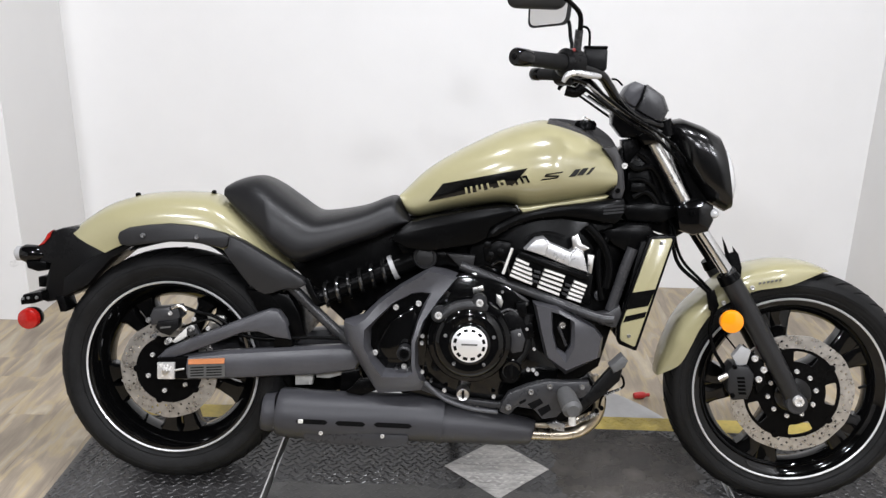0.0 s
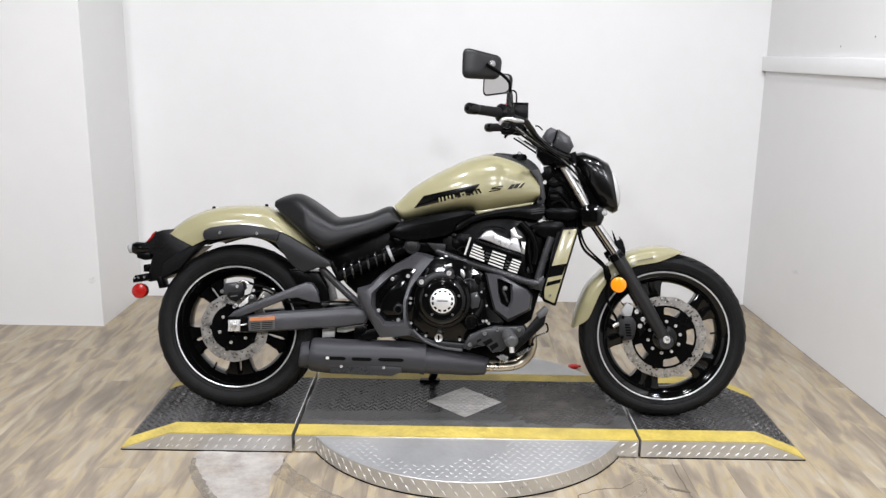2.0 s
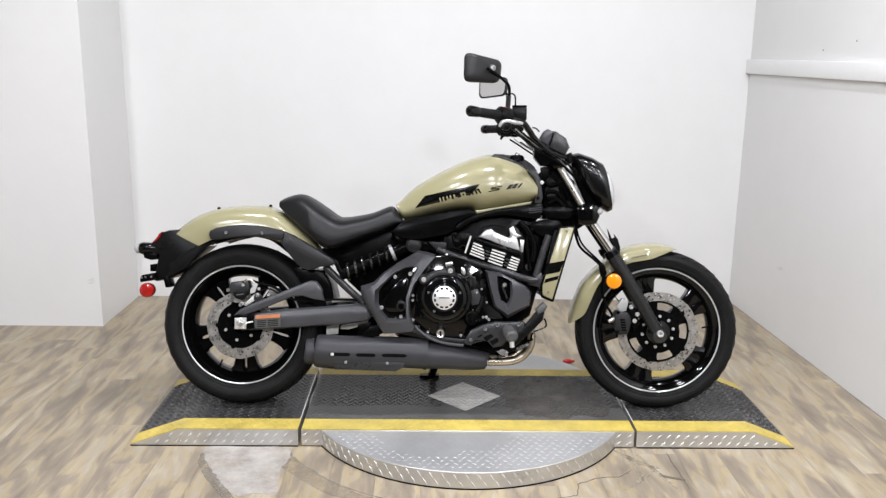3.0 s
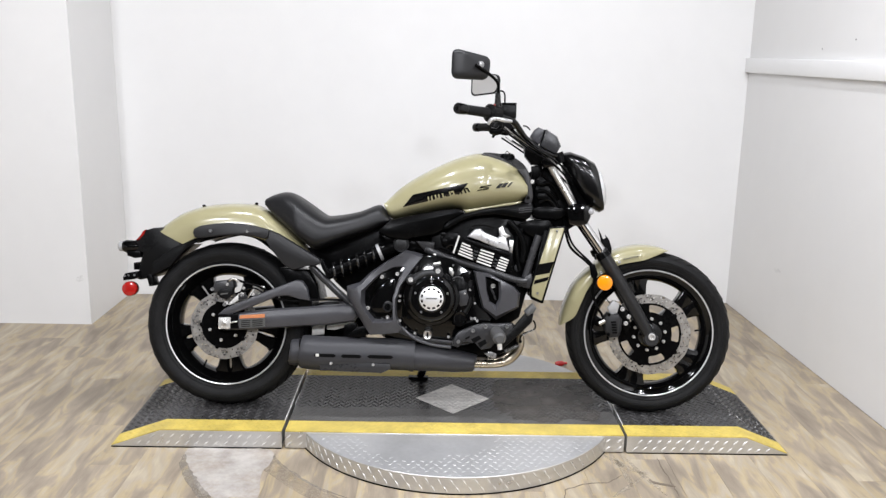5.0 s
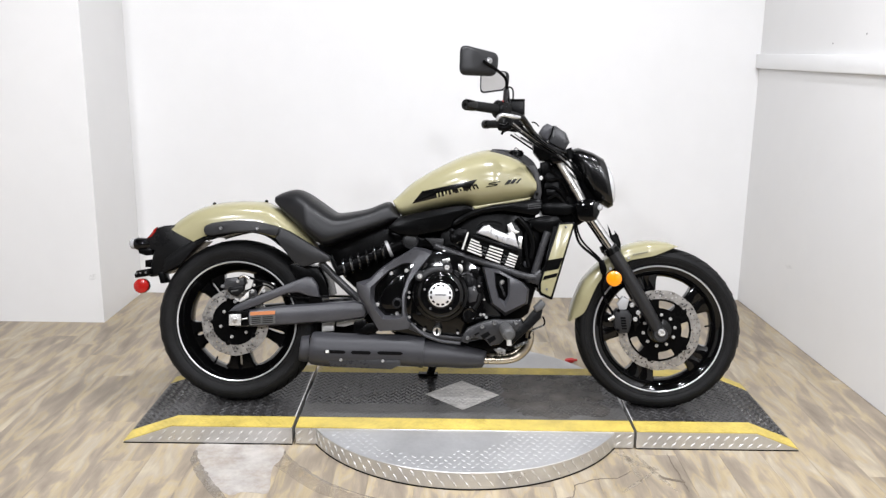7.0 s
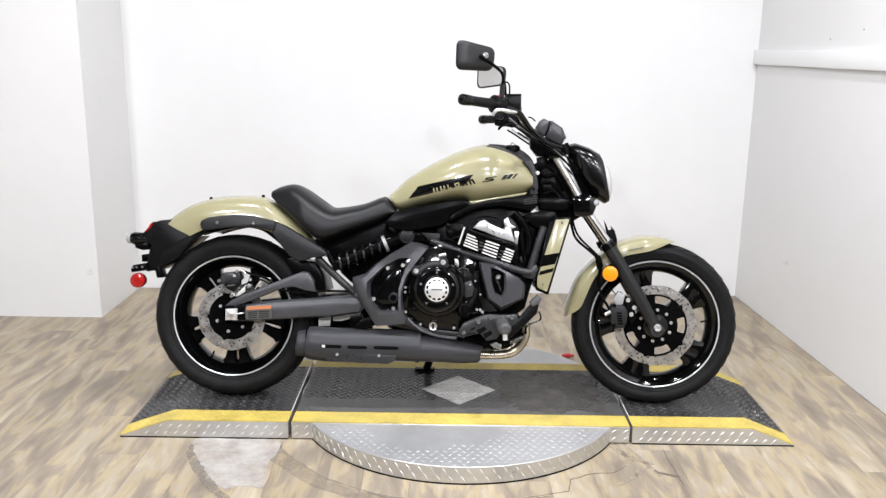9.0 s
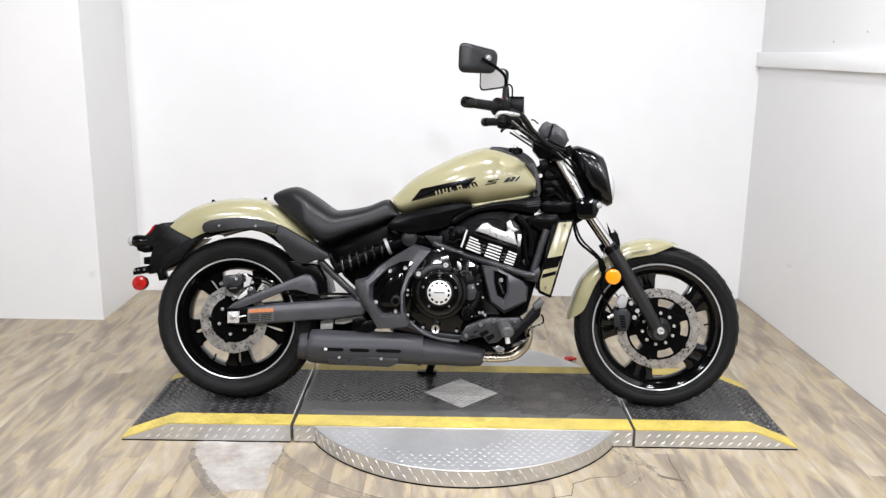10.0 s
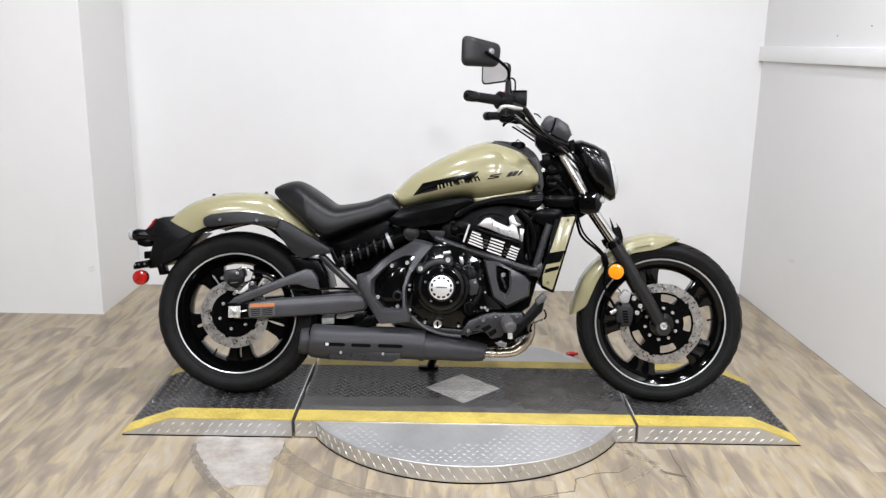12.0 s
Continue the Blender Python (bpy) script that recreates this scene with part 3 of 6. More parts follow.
GREY = material("dark_grey_cast_paint", (0.046, 0.046, 0.0505), 0.34, spec=0.35, vary=0.18, rough_vary=0.1, bump=0.06, bump_scale=700.0)
DARK = material("dark_satin_paint", (0.025, 0.025, 0.0265), 0.3, vary=0.15, rough_vary=0.1, bump=0.05, bump_scale=700.0, spec=0.3)
MUFFLER = material("dark_grey_exhaust_paint", (0.031, 0.031, 0.0345), 0.45, spec=0.28, vary=0.1, bump=0.08, bump_scale=800.0)
VINYL = material("black_seat_vinyl", (0.0055, 0.0055, 0.0062), 0.4, spec=0.3, vary=0.15, bump=0.2, bump_scale=650.0, rough_vary=0.08)
RUBBER = material("tyre_rubber", (0.0075, 0.0075, 0.0077), 0.55, spec=0.13, vary=0.5, scale=26.0, bump=0.3, bump_scale=400.0)
CHROME = material("chrome", (0.58, 0.58, 0.58), 0.14, metal=1.0, vary=0.05, rough_vary=0.05)
STEEL = material("brushed_steel", (0.55, 0.54, 0.52), 0.32, metal=1.0, vary=0.15, scale=30.0)
BOLT = material("zinc_bolt", (0.62, 0.61, 0.59), 0.25, metal=0.5, vary=0.15, scale=60.0)
HEADER = material("heated_header_pipe", (0.42, 0.37, 0.29), 0.3, metal=1.0, vary=0.15, scale=20.0)
DISC_STEEL = material("brake_disc_steel", (0.45, 0.435, 0.415), 0.31, metal=0.9, vary=0.3, scale=40.0, rough_vary=0.12)
SILVER = material("silver_cast_paint", (0.5, 0.5, 0.5), 0.3, metal=0.6, vary=0.1)
AMBER = material("amber_lens", (0.8, 0.25, 0.004), 0.15, coat=0.5, vary=0.05)
RED_LENS = material("red_lens", (0.28, 0.008, 0.006), 0.15, coat=0.5, vary=0.08)
LAMP_CLEAR = material("small_clear_lens", (0.3, 0.3, 0.3), 0.1, vary=0.05, coat=0.5)
RIM_BRIGHT = material("machined_rim_edge", (0.6, 0.6, 0.6), 0.3, metal=0.4, vary=0.02, rough_vary=0.0)
SCREW = material("dull_screw", (0.3, 0.3, 0.3), 0.3, metal=0.8, vary=0.15, scale=60.0)
FIN = material("bright_machined_fin", (0.62, 0.61, 0.58), 0.35, metal=0.3, vary=0.1)
CLEAR = material("clear_lens", (0.5, 0.5, 0.5), 0.08, vary=0.03, coat=0.5)
MIRROR = material("mirror_glass", (0.86, 0.86, 0.86), 0.02, metal=1.0, vary=0.01, rough_vary=0.0)
DECAL = material("black_decal", (0.002, 0.002, 0.002), 0.12, vary=0.05, spec=0.35)
DECAL_TAN = TAN
LABEL_GREY = material("grey_label", (0.07, 0.07, 0.067), 0.4, vary=0.1)
LABEL_ORANGE = material("orange_label", (0.45, 0.17, 0.07), 0.4, vary=0.1)
WHITE_MARK = material("white_mark", (0.7, 0.7, 0.7), 0.4, vary=0.05)

bike = thing("motorcycle", "khaki and black cruiser motorcycle leaning on its side stand", "motorcycle", BIKE)
RX, FX, AXZ = -0.777, 0.797, 0.304


def bar(name, pts, r, mat, label="", sides=12, n=6, parent=None):
    return part(name, tube(pts, r, sides, n), mat, parent or bike, label)


def flat(name, outline, y0, y1, mat, label="", bevel=0.004, smooth_n=0, parent=None):
    return part(name, plate(outline, y0, y1, bevel, smooth_n), mat, parent or bike, label)


def screws(pts, y, r=0.006, mat=None, parent=None, depth=0.006):
    for x, z in pts:
        part("bolt", bolt(x, y, z, r, depth), mat or BOLT, parent or bike)


def facet_ring(outer, inner, y_edge, y_face, y_in, cuts, shares, lean=None):
    """A cast frame of flat facets: an outer edge, a ridge at its own share of the width for each point, an inner edge."""
    bm, k, rings = bmesh.new(), len(outer), []
    O, I = [Vector(p) for p in outer], [Vector(p) for p in inner]
    rows = [[(p.x, y_edge + 0.03, p.y) for p in O], [(p.x, y_edge, p.y) for p in O]]
    for j in range(2):
        rows.append([(O[i].lerp(I[i], cuts[i] if j == 0 else shares[i])[0], y_face + (0.002 if j == 0 else 0.0), O[i].lerp(I[i], cuts[i] if j == 0 else shares[i])[1]) for i in range(k)])
    rows += [[(p.x, y_in, p.y) for p in I], [(p.x, y_edge + 0.03, p.y) for p in I]]
    lean = lean or [0.0] * k
    rings = [[bm.verts.new((x, y + lean[i], z)) for i, (x, y, z) in enumerate(r)] for r in rows]
    for a, b in zip(rings, rings[1:] + rings[:1]):
        for i in range(k):
            bm.faces.new((a[i], a[(i + 1) % k], b[(i + 1) % k], b[i]))
    edges = [e for e in bm.edges if len(e.link_faces) == 2 and e.calc_face_angle(0.0) > 0.15]
    bmesh.ops.bevel(bm, geom=edges, offset=0.0016, segments=1, affect="EDGES", profile=0.5, clamp_overlap=True)
    return bm


# ---- wheels ----
def wheel(name, cx, half, tyre_w, rim_r, turn, label, groove, spread):
    root = part(name, lathe([(0.03, -half * 0.75), (0.052, -half * 0.75), (0.058, -half * 0.6), (0.058, half * 0.6), (0.052, half * 0.75), (0.03, half * 0.75)], (0, 0, 0), 32), GLOSS, bike, label)
    root.location = (cx, 0, AXZ)
    R = AXZ
    side = tyre_w / 2
    prof = [(rim_r - 0.012, -half * 0.8), (rim_r + 0.004, -half * 0.97), (rim_r + 0.018, -side * 0.93), (rim_r + 0.036, -side), (R - 0.034, -side * 0.985), (R - 0.02, -side * 0.9),
            (R - 0.01, -side * 0.68), (R - 0.003, -side * 0.36), (R, 0)]
    prof = [tuple(p) for p in spline(prof, 3)]
    prof = prof + [(r, -y) for r, y in prof[-2::-1]]
    tyre = part("tyre", lathe(prof, sides=96, closed=True), RUBBER, root, "black road tyre with grooved tread")
    for rr, yy in ((rim_r + 0.014, side * 0.9), (R - 0.036, side * 0.99)):
        part("sidewall_rib", lathe([(rr - 0.0016, -yy + 0.001), (rr - 0.0008, -yy - 0.0014), (rr + 0.0008, -yy - 0.0014), (rr + 0.0016, -yy + 0.001)], sides=96, closed=True), RUBBER, tyre)
    rim = [(rim_r, -half), (rim_r + 0.003, -half + 0.003), (rim_r - 0.004, -half + 0.012), (rim_r - 0.022, -half * 0.62), (rim_r - 0.03, -half * 0.3), (rim_r - 0.03, half * 0.3), (rim_r - 0.022, half * 0.62), (rim_r, half),
           (rim_r - 0.01, half), (rim_r - 0.03, half * 0.64), (rim_r - 0.042, half * 0.3), (rim_r - 0.042, -half * 0.3), (rim_r - 0.03, -half * 0.64), (rim_r - 0.01, -half)]
    part("rim", lathe(rim, sides=96, closed=True), GLOSS, root, "gloss black cast rim")
    part("rim_stripe", lathe([(rim_r - 0.004, -half - 0.002), (rim_r - 0.001, -half - 0.0045), (rim_r + 0.0015, -half - 0.002), (rim_r + 0.001, -half + 0.003), (rim_r - 0.003, -half + 0.003)], sides=128, closed=True), RIM_BRIGHT, root, "machined bright rim edge")
    for k in range(5):
        for s in (-1, 1):
            a0, a1 = radians(spread[0]) * s, radians(spread[1]) * s
            if k == 0:
                secs = []
                for u in (0.0, 0.25, 0.6, 0.85, 1.0):
                    r = 0.048 + u * (rim_r - 0.036 - 0.048)
                    a = a0 + (a1 - a0) * u ** 0.7 if u else a0 * 2.0
                    w = spread[2][int(u * 4.01) if u < 1 else 4]
                    d = 0.03 - 0.006 * u
                    c, n_ = Vector((math.cos(a), 0, math.sin(a))) * r, Vector((-math.sin(a), 0, math.cos(a)))
                    secs.append([c + n_ * w * p + Vector((0, q * d, 0)) for p, q in ((-1, -0.75), (-0.75, -1), (0.75, -1), (1, -0.75), (1, 0.75), (0.75, 1), (-0.75, 1), (-1, 0.75))])
                wheel.cache[(name, s)] = mesh_of(loft(secs), GLOSS)
            ob = part("spoke", wheel.cache[(name, s)], None, root)
            ob.rotation_euler = (0, -radians(turn + 72 * k), 0)
    for k in range(groove):
        a = 2 * math.pi * k / groove
        for s in (-1, 1):
            pts = []
            for u in (0.0, 0.33, 0.66, 1.0):
                y = s * side * (0.22 + 0.6 * u)
                f = abs(y) / side
                r = R - 0.001 - (0.003 * (f / 0.36) ** 2 if f < 0.36 else 0.003 + 0.007 * (f - 0.36) / 0.32 if f < 0.68 else 0.01 + 0.01 * (f - 0.68) / 0.22)
                w = a + 0.05 * s + 0.16 * u
                pts.append((r * math.cos(w), y, r * math.sin(w)))
            if k % 2 == 0 or s < 0:
                wheel.grooves.setdefault(name, []).append(tube(pts, 0.003, 5, 2))
    tagged(part("tread_pattern", merge(*wheel.grooves[name]), GAP, root), kind="stuff")
    for k in range(2):
        valve = tube([(rim_r - 0.03, -0.006, 0.0), (rim_r - 0.062, -0.03, 0.0)], 0.0035, 8, 1)
        if k == 0:
            ob = part("valve_stem", valve, RUBBER, root)
            ob.rotation_euler = (0, -radians(turn - 36 + 4), 0)
    return root


wheel.cache, wheel.grooves = {}, {}


def pierced(outer, holes, y0, y1):
    """A flat plate of (x, z) loops with real openings, given thickness."""
    bm = bmesh.new()
    edges = []
    for loop in (outer, *holes):
        vs = [bm.verts.new((x, y0, z)) for x, z in loop]
        edges += [bm.edges.new((vs[i], vs[(i + 1) % len(vs)])) for i in range(len(vs))]
    bmesh.ops.triangle_fill(bm, use_beauty=True, use_dissolve=False, edges=edges)
    ext = bmesh.ops.extrude_face_region(bm, geom=bm.faces[:])
    bmesh.ops.translate(bm, vec=(0, y1 - y0, 0), verts=[v for v in ext["geom"] if isinstance(v, bmesh.types.BMVert)])
    return bm


def circle(r, n, cx=0.0, cz=0.0, a0=0.0):
    return [(cx + r * math.cos(a0 + 2 * math.pi * i / n), cz + r * math.sin(a0 + 2 * math.pi * i / n)) for i in range(n)]


def arc_window(r0, r1, a, half):
    """A slot that bends round the centre, with rounded ends."""
    mid_r, h = (r0 + r1) / 2, (r1 - r0) / 2
    pts = [(r1, a - half + 2 * half * i / 5) for i in range(6)] + [(r0, a + half - 2 * half * i / 5) for i in range(6)]
    pts = [(r * math.cos(w), r * math.sin(w)) for r, w in pts]
    return rounded(pts, h * 0.42, 3)


def brake_disc(root, y, r0, r1, patterns, carrier_in, windows, label):
    """A drilled ring on a black carrier; windows are the middles of the carrier's slots, in degrees."""
    holes = []
    for i in range(patterns):
        for j in range(4):
            a = 2 * math.pi * (i + 0.24 * j) / patterns
            r = r0 + (r1 - r0) * (0.22, 0.62, 0.38, 0.8)[j]
            holes.append(circle(0.0033, 8, r * math.cos(a), r * math.sin(a)))
    n = 132
    rim = [(r1 + 0.001 * math.sin(11 * 2 * math.pi * i / n)) for i in range(n)]
    outer = [(r * math.cos(2 * math.pi * i / n), r * math.sin(2 * math.pi * i / n)) for i, r in enumerate(rim)]
    ob = part("brake_disc", pierced(outer, [circle(r0, 96)] + holes, y, y + 0.005), DISC_STEEL, root, label, 20.0)
    slots = [arc_window(r0 - 0.034, r0 - 0.007, radians(a), 0.29) for a in windows]
    part("carrier", pierced(circle(r0 + 0.002, 72), [circle(carrier_in, 32)] + slots, y + 0.0015, y + 0.0065), SATIN, ob, "black disc carrier", 20.0)
    for k in range(5):
        a = radians((windows[0] if windows else 0) + 36 + 72 * k)
        part("bobbin", lathe([(0.009, 0.002), (0.009, -0.0015), (0.006, -0.0022), (0.0001, -0.0022)], ((r0 - 0.003) * math.cos(a), y, (r0 - 0.003) * math.sin(a)), 16), SATIN, ob)
    return ob


rear = wheel("rear_wheel", RX, 0.066, 0.16, 0.2235, -88.0, "gloss black rear wheel with double spokes", 34, (9.5, 9.0, (0.014, 0.014, 0.016, 0.021, 0.034)))
front = wheel("front_wheel", FX, 0.046, 0.122, 0.2365, 36.0, "gloss black front wheel with double spokes", 38, (8.0, 6.5, (0.02, 0.016, 0.018, 0.027, 0.038)))
front.matrix_basis = STEER @ front.matrix_basis
rdisc = brake_disc(rear, -0.088, 0.086, 0.125, 15, 0.03, (), "drilled steel rear brake disc")
fdisc = brake_disc(front, -0.072, 0.116, 0.149, 18, 0.03, (2, 75, 148, 214, 287), "drilled steel front brake disc")
for root, y, rr, count in ((rdisc, -0.0875, 0.056, 6), (fdisc, -0.0715, 0.058, 10)):
    screws([(rr * math.cos(2 * math.pi * (k + 0.3) / count), rr * math.sin(2 * math.pi * (k + 0.3) / count)) for k in range(count)], y, 0.0062, BOLT, root)
part("hub_cap", lathe([(0.044, -0.07), (0.044, -0.082), (0.036, -0.088), (0.001, -0.088)], sides=32), GLOSS, front)
part("axle_bolt", lathe([(0.013, -0.118), (0.013, -0.136), (0.011, -0.139), (0.007, -0.139), (0.006, -0.132), (0.001, -0.132)], sides=24), BOLT, front)
part("axle_spacer", lathe([(0.018, -0.07), (0.018, -0.1)], sides=24), STEEL, front)
# ---- lofted bodies ----
def along(pts, x):
    xs = sorted(pts)
    if x <= xs[0][0]:
        return xs[0][1]
    for (a, b), (c, d) in zip(xs, xs[1:]):
        if x <= c:
            t = (x - a) / (c - a)
            return b + (d - b) * t
    return xs[-1][1]


def smooth_line(pts, n=6):
    return [tuple(p) for p in spline(pts, n)]


def body(top, bottom, width, n=40, power=2.5, waist=0.4, sides=36, ends=0.012, under=1.0):
    """A rounded body between a top and a bottom line of (x, z), as wide as width(x); waist is the height of its widest place."""
    top, bottom = smooth_line(top), smooth_line(bottom)
    x0, x1 = max(min(p[0] for p in top), min(p[0] for p in bottom)), min(max(p[0] for p in top), max(p[0] for p in bottom))
    secs = []
    for i in range(n + 1):
        x = x0 + (x1 - x0) * (0.5 - 0.5 * math.cos(math.pi * i / n))
        zt, zb, hw = along(top, x), along(bottom, x), width(x)
        zt = max(zt, zb + 0.002)
        zm = zb + waist * (zt - zb)
        sec = []
        for s in range(sides):
            w = 2 * math.pi * s / sides
            c, k = math.cos(w), math.sin(w)
            y = hw * math.copysign(abs(c) ** (2 / power), c)
            z = zm + (zt - zm if k > 0 else (zm - zb)) * math.copysign(abs(k) ** (2 / power), k)
            if k < 0:
                y *= 1 - (1 - under) * abs(k) ** 2
            sec.append((x, y, z))
        secs.append(sec)
    return loft(secs)


def arch(outer, lower, hw, thick=0.004, n=36, taper=0.0, crown=0.16):
    """A mudguard: a curved sheet over a wheel from an outer centre line and a lower side edge."""
    def resample(pts, n):
        line = spline(pts, 12)
        d = [0.0]
        for a, b in zip(line, line[1:]):
            d.append(d[-1] + (b - a).length)
        out = []
        for i in range(n + 1):
            t = d[-1] * i / n
            j = max(k for k in range(len(d)) if d[k] <= t + 1e-9)
            j = min(j, len(line) - 2)
            f = (t - d[j]) / max(d[j + 1] - d[j], 1e-9)
            out.append(line[j].lerp(line[j + 1], f))
        return out
    a, b = resample(outer, n), resample(lower, n)
    secs = []
    for i, (t, l) in enumerate(zip(a, b)):
        e = min(i, n - i) / n
        w = hw * (1 - taper * max(0, 1 - e * 5))
        out_, in_ = [], []
        for k in range(-8, 9):
            u = abs(k) / 8
            if u < 0.55:
                y, f = u / 0.55 * 0.86, 1 - crown * (u / 0.55) ** 2.2
            else:
                v = (u - 0.55) / 0.45
                y, f = 0.86 + 0.14 * math.sin(min(1, v * 1.6) * math.pi / 2), (1 - crown) * (1 - v)
            p = l.lerp(t, f)
            s = math.copysign(1, k) if k else 0
            out_.append(Vector((p[0], s * y * w, p[1])))
            q = l.lerp(t, max(0, f - thick / max((t - l).length, 0.01)) if u < 0.75 else f)
            in_.append(Vector((q[0], s * y * (w - thick), q[1])))
        secs.append(out_ + in_[::-1])
    return loft(secs)


# ---- fuel tank ----
tank_top = [(-0.208, 0.758), (-0.181, 0.786), (-0.134, 0.831), (-0.070, 0.873), (-0.002, 0.909), (0.056, 0.936), (0.119, 0.956), (0.169, 0.961), (0.225, 0.949), (0.274, 0.924), (0.311, 0.887), (0.335, 0.843), (0.339, 0.801)]
tank_bottom = [(-0.200, 0.759), (-0.169, 0.709), (-0.075, 0.727), (0.018, 0.744), (0.069, 0.748), (0.124, 0.741), (0.183, 0.750), (0.254, 0.763), (0.305, 0.777), (0.327, 0.791)]
TX0, TX1 = tank_bottom[0][0], tank_bottom[-1][0]


def tank_width(x):
    t = (x - TX0) / (TX1 - TX0)
    return 0.052 + 0.098 * math.sin(min(1.0, max(0.0, t) * 1.28 + 0.06) * math.pi / 2) * (1 - 0.32 * max(0, t - 0.72) / 0.28)


tank = part("fuel_tank", body(tank_top, tank_bottom, tank_width, 56, 2.35, 0.36, 48, under=0.8), TAN, bike, "glossy khaki fuel tank with black decals")


def skin_y(x, z):
    """The near side of the tank at a height."""
    t, b = along(smooth_line(tank_top), x), along(smooth_line(tank_bottom), x)
    m = b + 0.36 * (t - b)
    k = min(1, abs((z - m) / ((t - m) if z > m else (m - b))))
    y = tank_width(x) * (1 - k ** 2.35) ** (1 / 2.35)
    if z < m:
        y *= 1 - 0.2 * k ** 2
    return -y


def decal(name, corners, mat, label="", lift=0.002, nx=14, nz=5):
    """A thin sticker of four corners laid on the tank's near side."""
    bm = bmesh.new()
    a, b, c, d = [Vector(p) for p in corners]
    rows = []
    for j in range(nz + 1):
        row = []
        for i in range(nx + 1):
            p = a.lerp(b, i / nx).lerp(d.lerp(c, i / nx), j / nz)
            row.append(bm.verts.new((p.x, skin_y(p.x, p.y) - lift, p.y)))
        rows.append(row)
    for r0, r1 in zip(rows, rows[1:]):
        for i in range(nx):
            bm.faces.new((r0[i], r0[i + 1], r1[i + 1], r1[i]))
    return part(name, bm, mat, tank, label)


decal("tank_stripe", [(-0.127, 0.752), (-0.091, 0.798), (0.110, 0.842), (0.079, 0.803)], DECAL, "black slanted tank stripe", nx=20)
LET = [(-0.038, 0.774), (0.123, 0.810), (0.115, 0.827), (-0.039, 0.790)]
for i in range(6):
    a0, a1 = i / 6 + 0.02, (i + 1) / 6 - 0.035
    A, B, C, D = [Vector(p) for p in LET]
    pale = i < 4
    def at(u, v):
        return A.lerp(B, u).lerp(D.lerp(C, u), v)
    w = (a1 - a0) * 0.3
    m_, li = (DECAL_TAN, 0.003) if pale else (DECAL, 0.0024)
    decal("tank_mark", [at(a0, 0), at(a0 + w, 0), at(a0 + w - 0.01, 1), at(a0 - 0.01, 1)], m_, lift=li, nx=2, nz=3)
    if i not in (2,):
        decal("tank_mark", [at(a1 - w, 0), at(a1, 0), at(a1 - 0.01, 1), at(a1 - w - 0.01, 1)], m_, lift=li, nx=2, nz=3)
    if i in (1, 2, 3):
        decal("tank_mark", [at(a0 + w, 0), at(a1 - w, 0), at(a1 - w, 0.3), at(a0 + w, 0.3)], m_, lift=li, nx=2, nz=2)
    if i in (3, 4, 5):
        decal("tank_mark", [at(a0 + w, 0.72), at(a1 - w, 0.72), at(a1 - w, 1), at(a0 + w, 1)], m_, lift=li, nx=2, nz=2)
S = [(0.141, 0.813), (0.180, 0.820), (0.195, 0.837), (0.155, 0.830)]
sa, sb, sc, sd = [Vector(p) for p in S]
decal("tank_mark", [sa, sb, sb.lerp(sc, 0.22), sa.lerp(sd, 0.22)], DECAL, nx=5, nz=2)
decal("tank_mark", [sd, sc, sc.lerp(sb, 0.22), sd.lerp(sa, 0.22)], DECAL, nx=5, nz=2)
decal("tank_mark", [sd.lerp(sa, 0.2), sd.lerp(sa, 0.4) + Vector((0.0, 0)), sb.lerp(sc, 0.2), sb.lerp(sc, 0.42)], DECAL, nx=5, nz=2)
for quad in ([(0.208, 0.824), (0.224, 0.826), (0.237, 0.844), (0.223, 0.842)], [(0.227, 0.828), (0.242, 0.829), (0.256, 0.847), (0.241, 0.845)], [(0.249, 0.830), (0.257, 0.831), (0.272, 0.849), (0.263, 0.847)]):
    decal("tank_slash", quad, DECAL, nx=3, nz=3)
lip = [(0.094, 0.746), (0.104, 0.735), (0.183, 0.749), (0.255, 0.762), (0.301, 0.774), (0.309, 0.782), (0.254, 0.773), (0.183, 0.760), (0.117, 0.748)]
flat("tank_lip", lip, -0.124, 0.124, TAN, "khaki flange along the tank's lower edge", 0.003)
# trim over the tank's front and top
cover_side = [(0.290, 0.895), (0.314, 0.866), (0.328, 0.817), (0.316, 0.782), (0.322, 0.772), (0.342, 0.774), (0.349, 0.799), (0.340, 0.861), (0.323, 0.900)]
flat("tank_front_cover", cover_side, -0.11, 0.11, TRIM_GREY, "dark grey plastic cover round the tank's front", 0.006)
band_in = smooth_line([(0.156, 0.950), (0.191, 0.941), (0.244, 0.924), (0.274, 0.908), (0.303, 0.887), (0.321, 0.860)], 4)
band_out = smooth_line([(0.169, 0.965), (0.206, 0.964), (0.254, 0.957), (0.291, 0.944), (0.326, 0.916), (0.349, 0.871)], 4)
for way in (1, -1):
    bm = bmesh.new()
    rows = []
    for a, b in zip(band_in, band_out):
        row = []
        for k in range(8):
            p = Vector(a).lerp(Vector(b), k / 7)
            y = min(skin_y(p.x, p.y), -0.01) - (0.005 if k else -0.002)
            row.append(bm.verts.new((p.x, way * y, p.y)))
        row.append(bm.verts.new((b[0], 0, b[1])))
        rows.append(row)
    for r0, r1 in zip(rows, rows[1:]):
        for k in range(8):
            bm.faces.new((r0[k], r0[k + 1], r1[k + 1], r1[k]))
    part("tank_top_cover", bm, TRIM_GREY, bike, "dark grey trim along the tank's top", 60.0)
fx, fz = (0.257, 0.950)
part("fuel_cap", lathe([(0.03, -0.01), (0.03, 0.004), (0.024, 0.012), (0.001, 0.014)], (fx, 0.0, fz), 24, "z"), SATIN, bike)
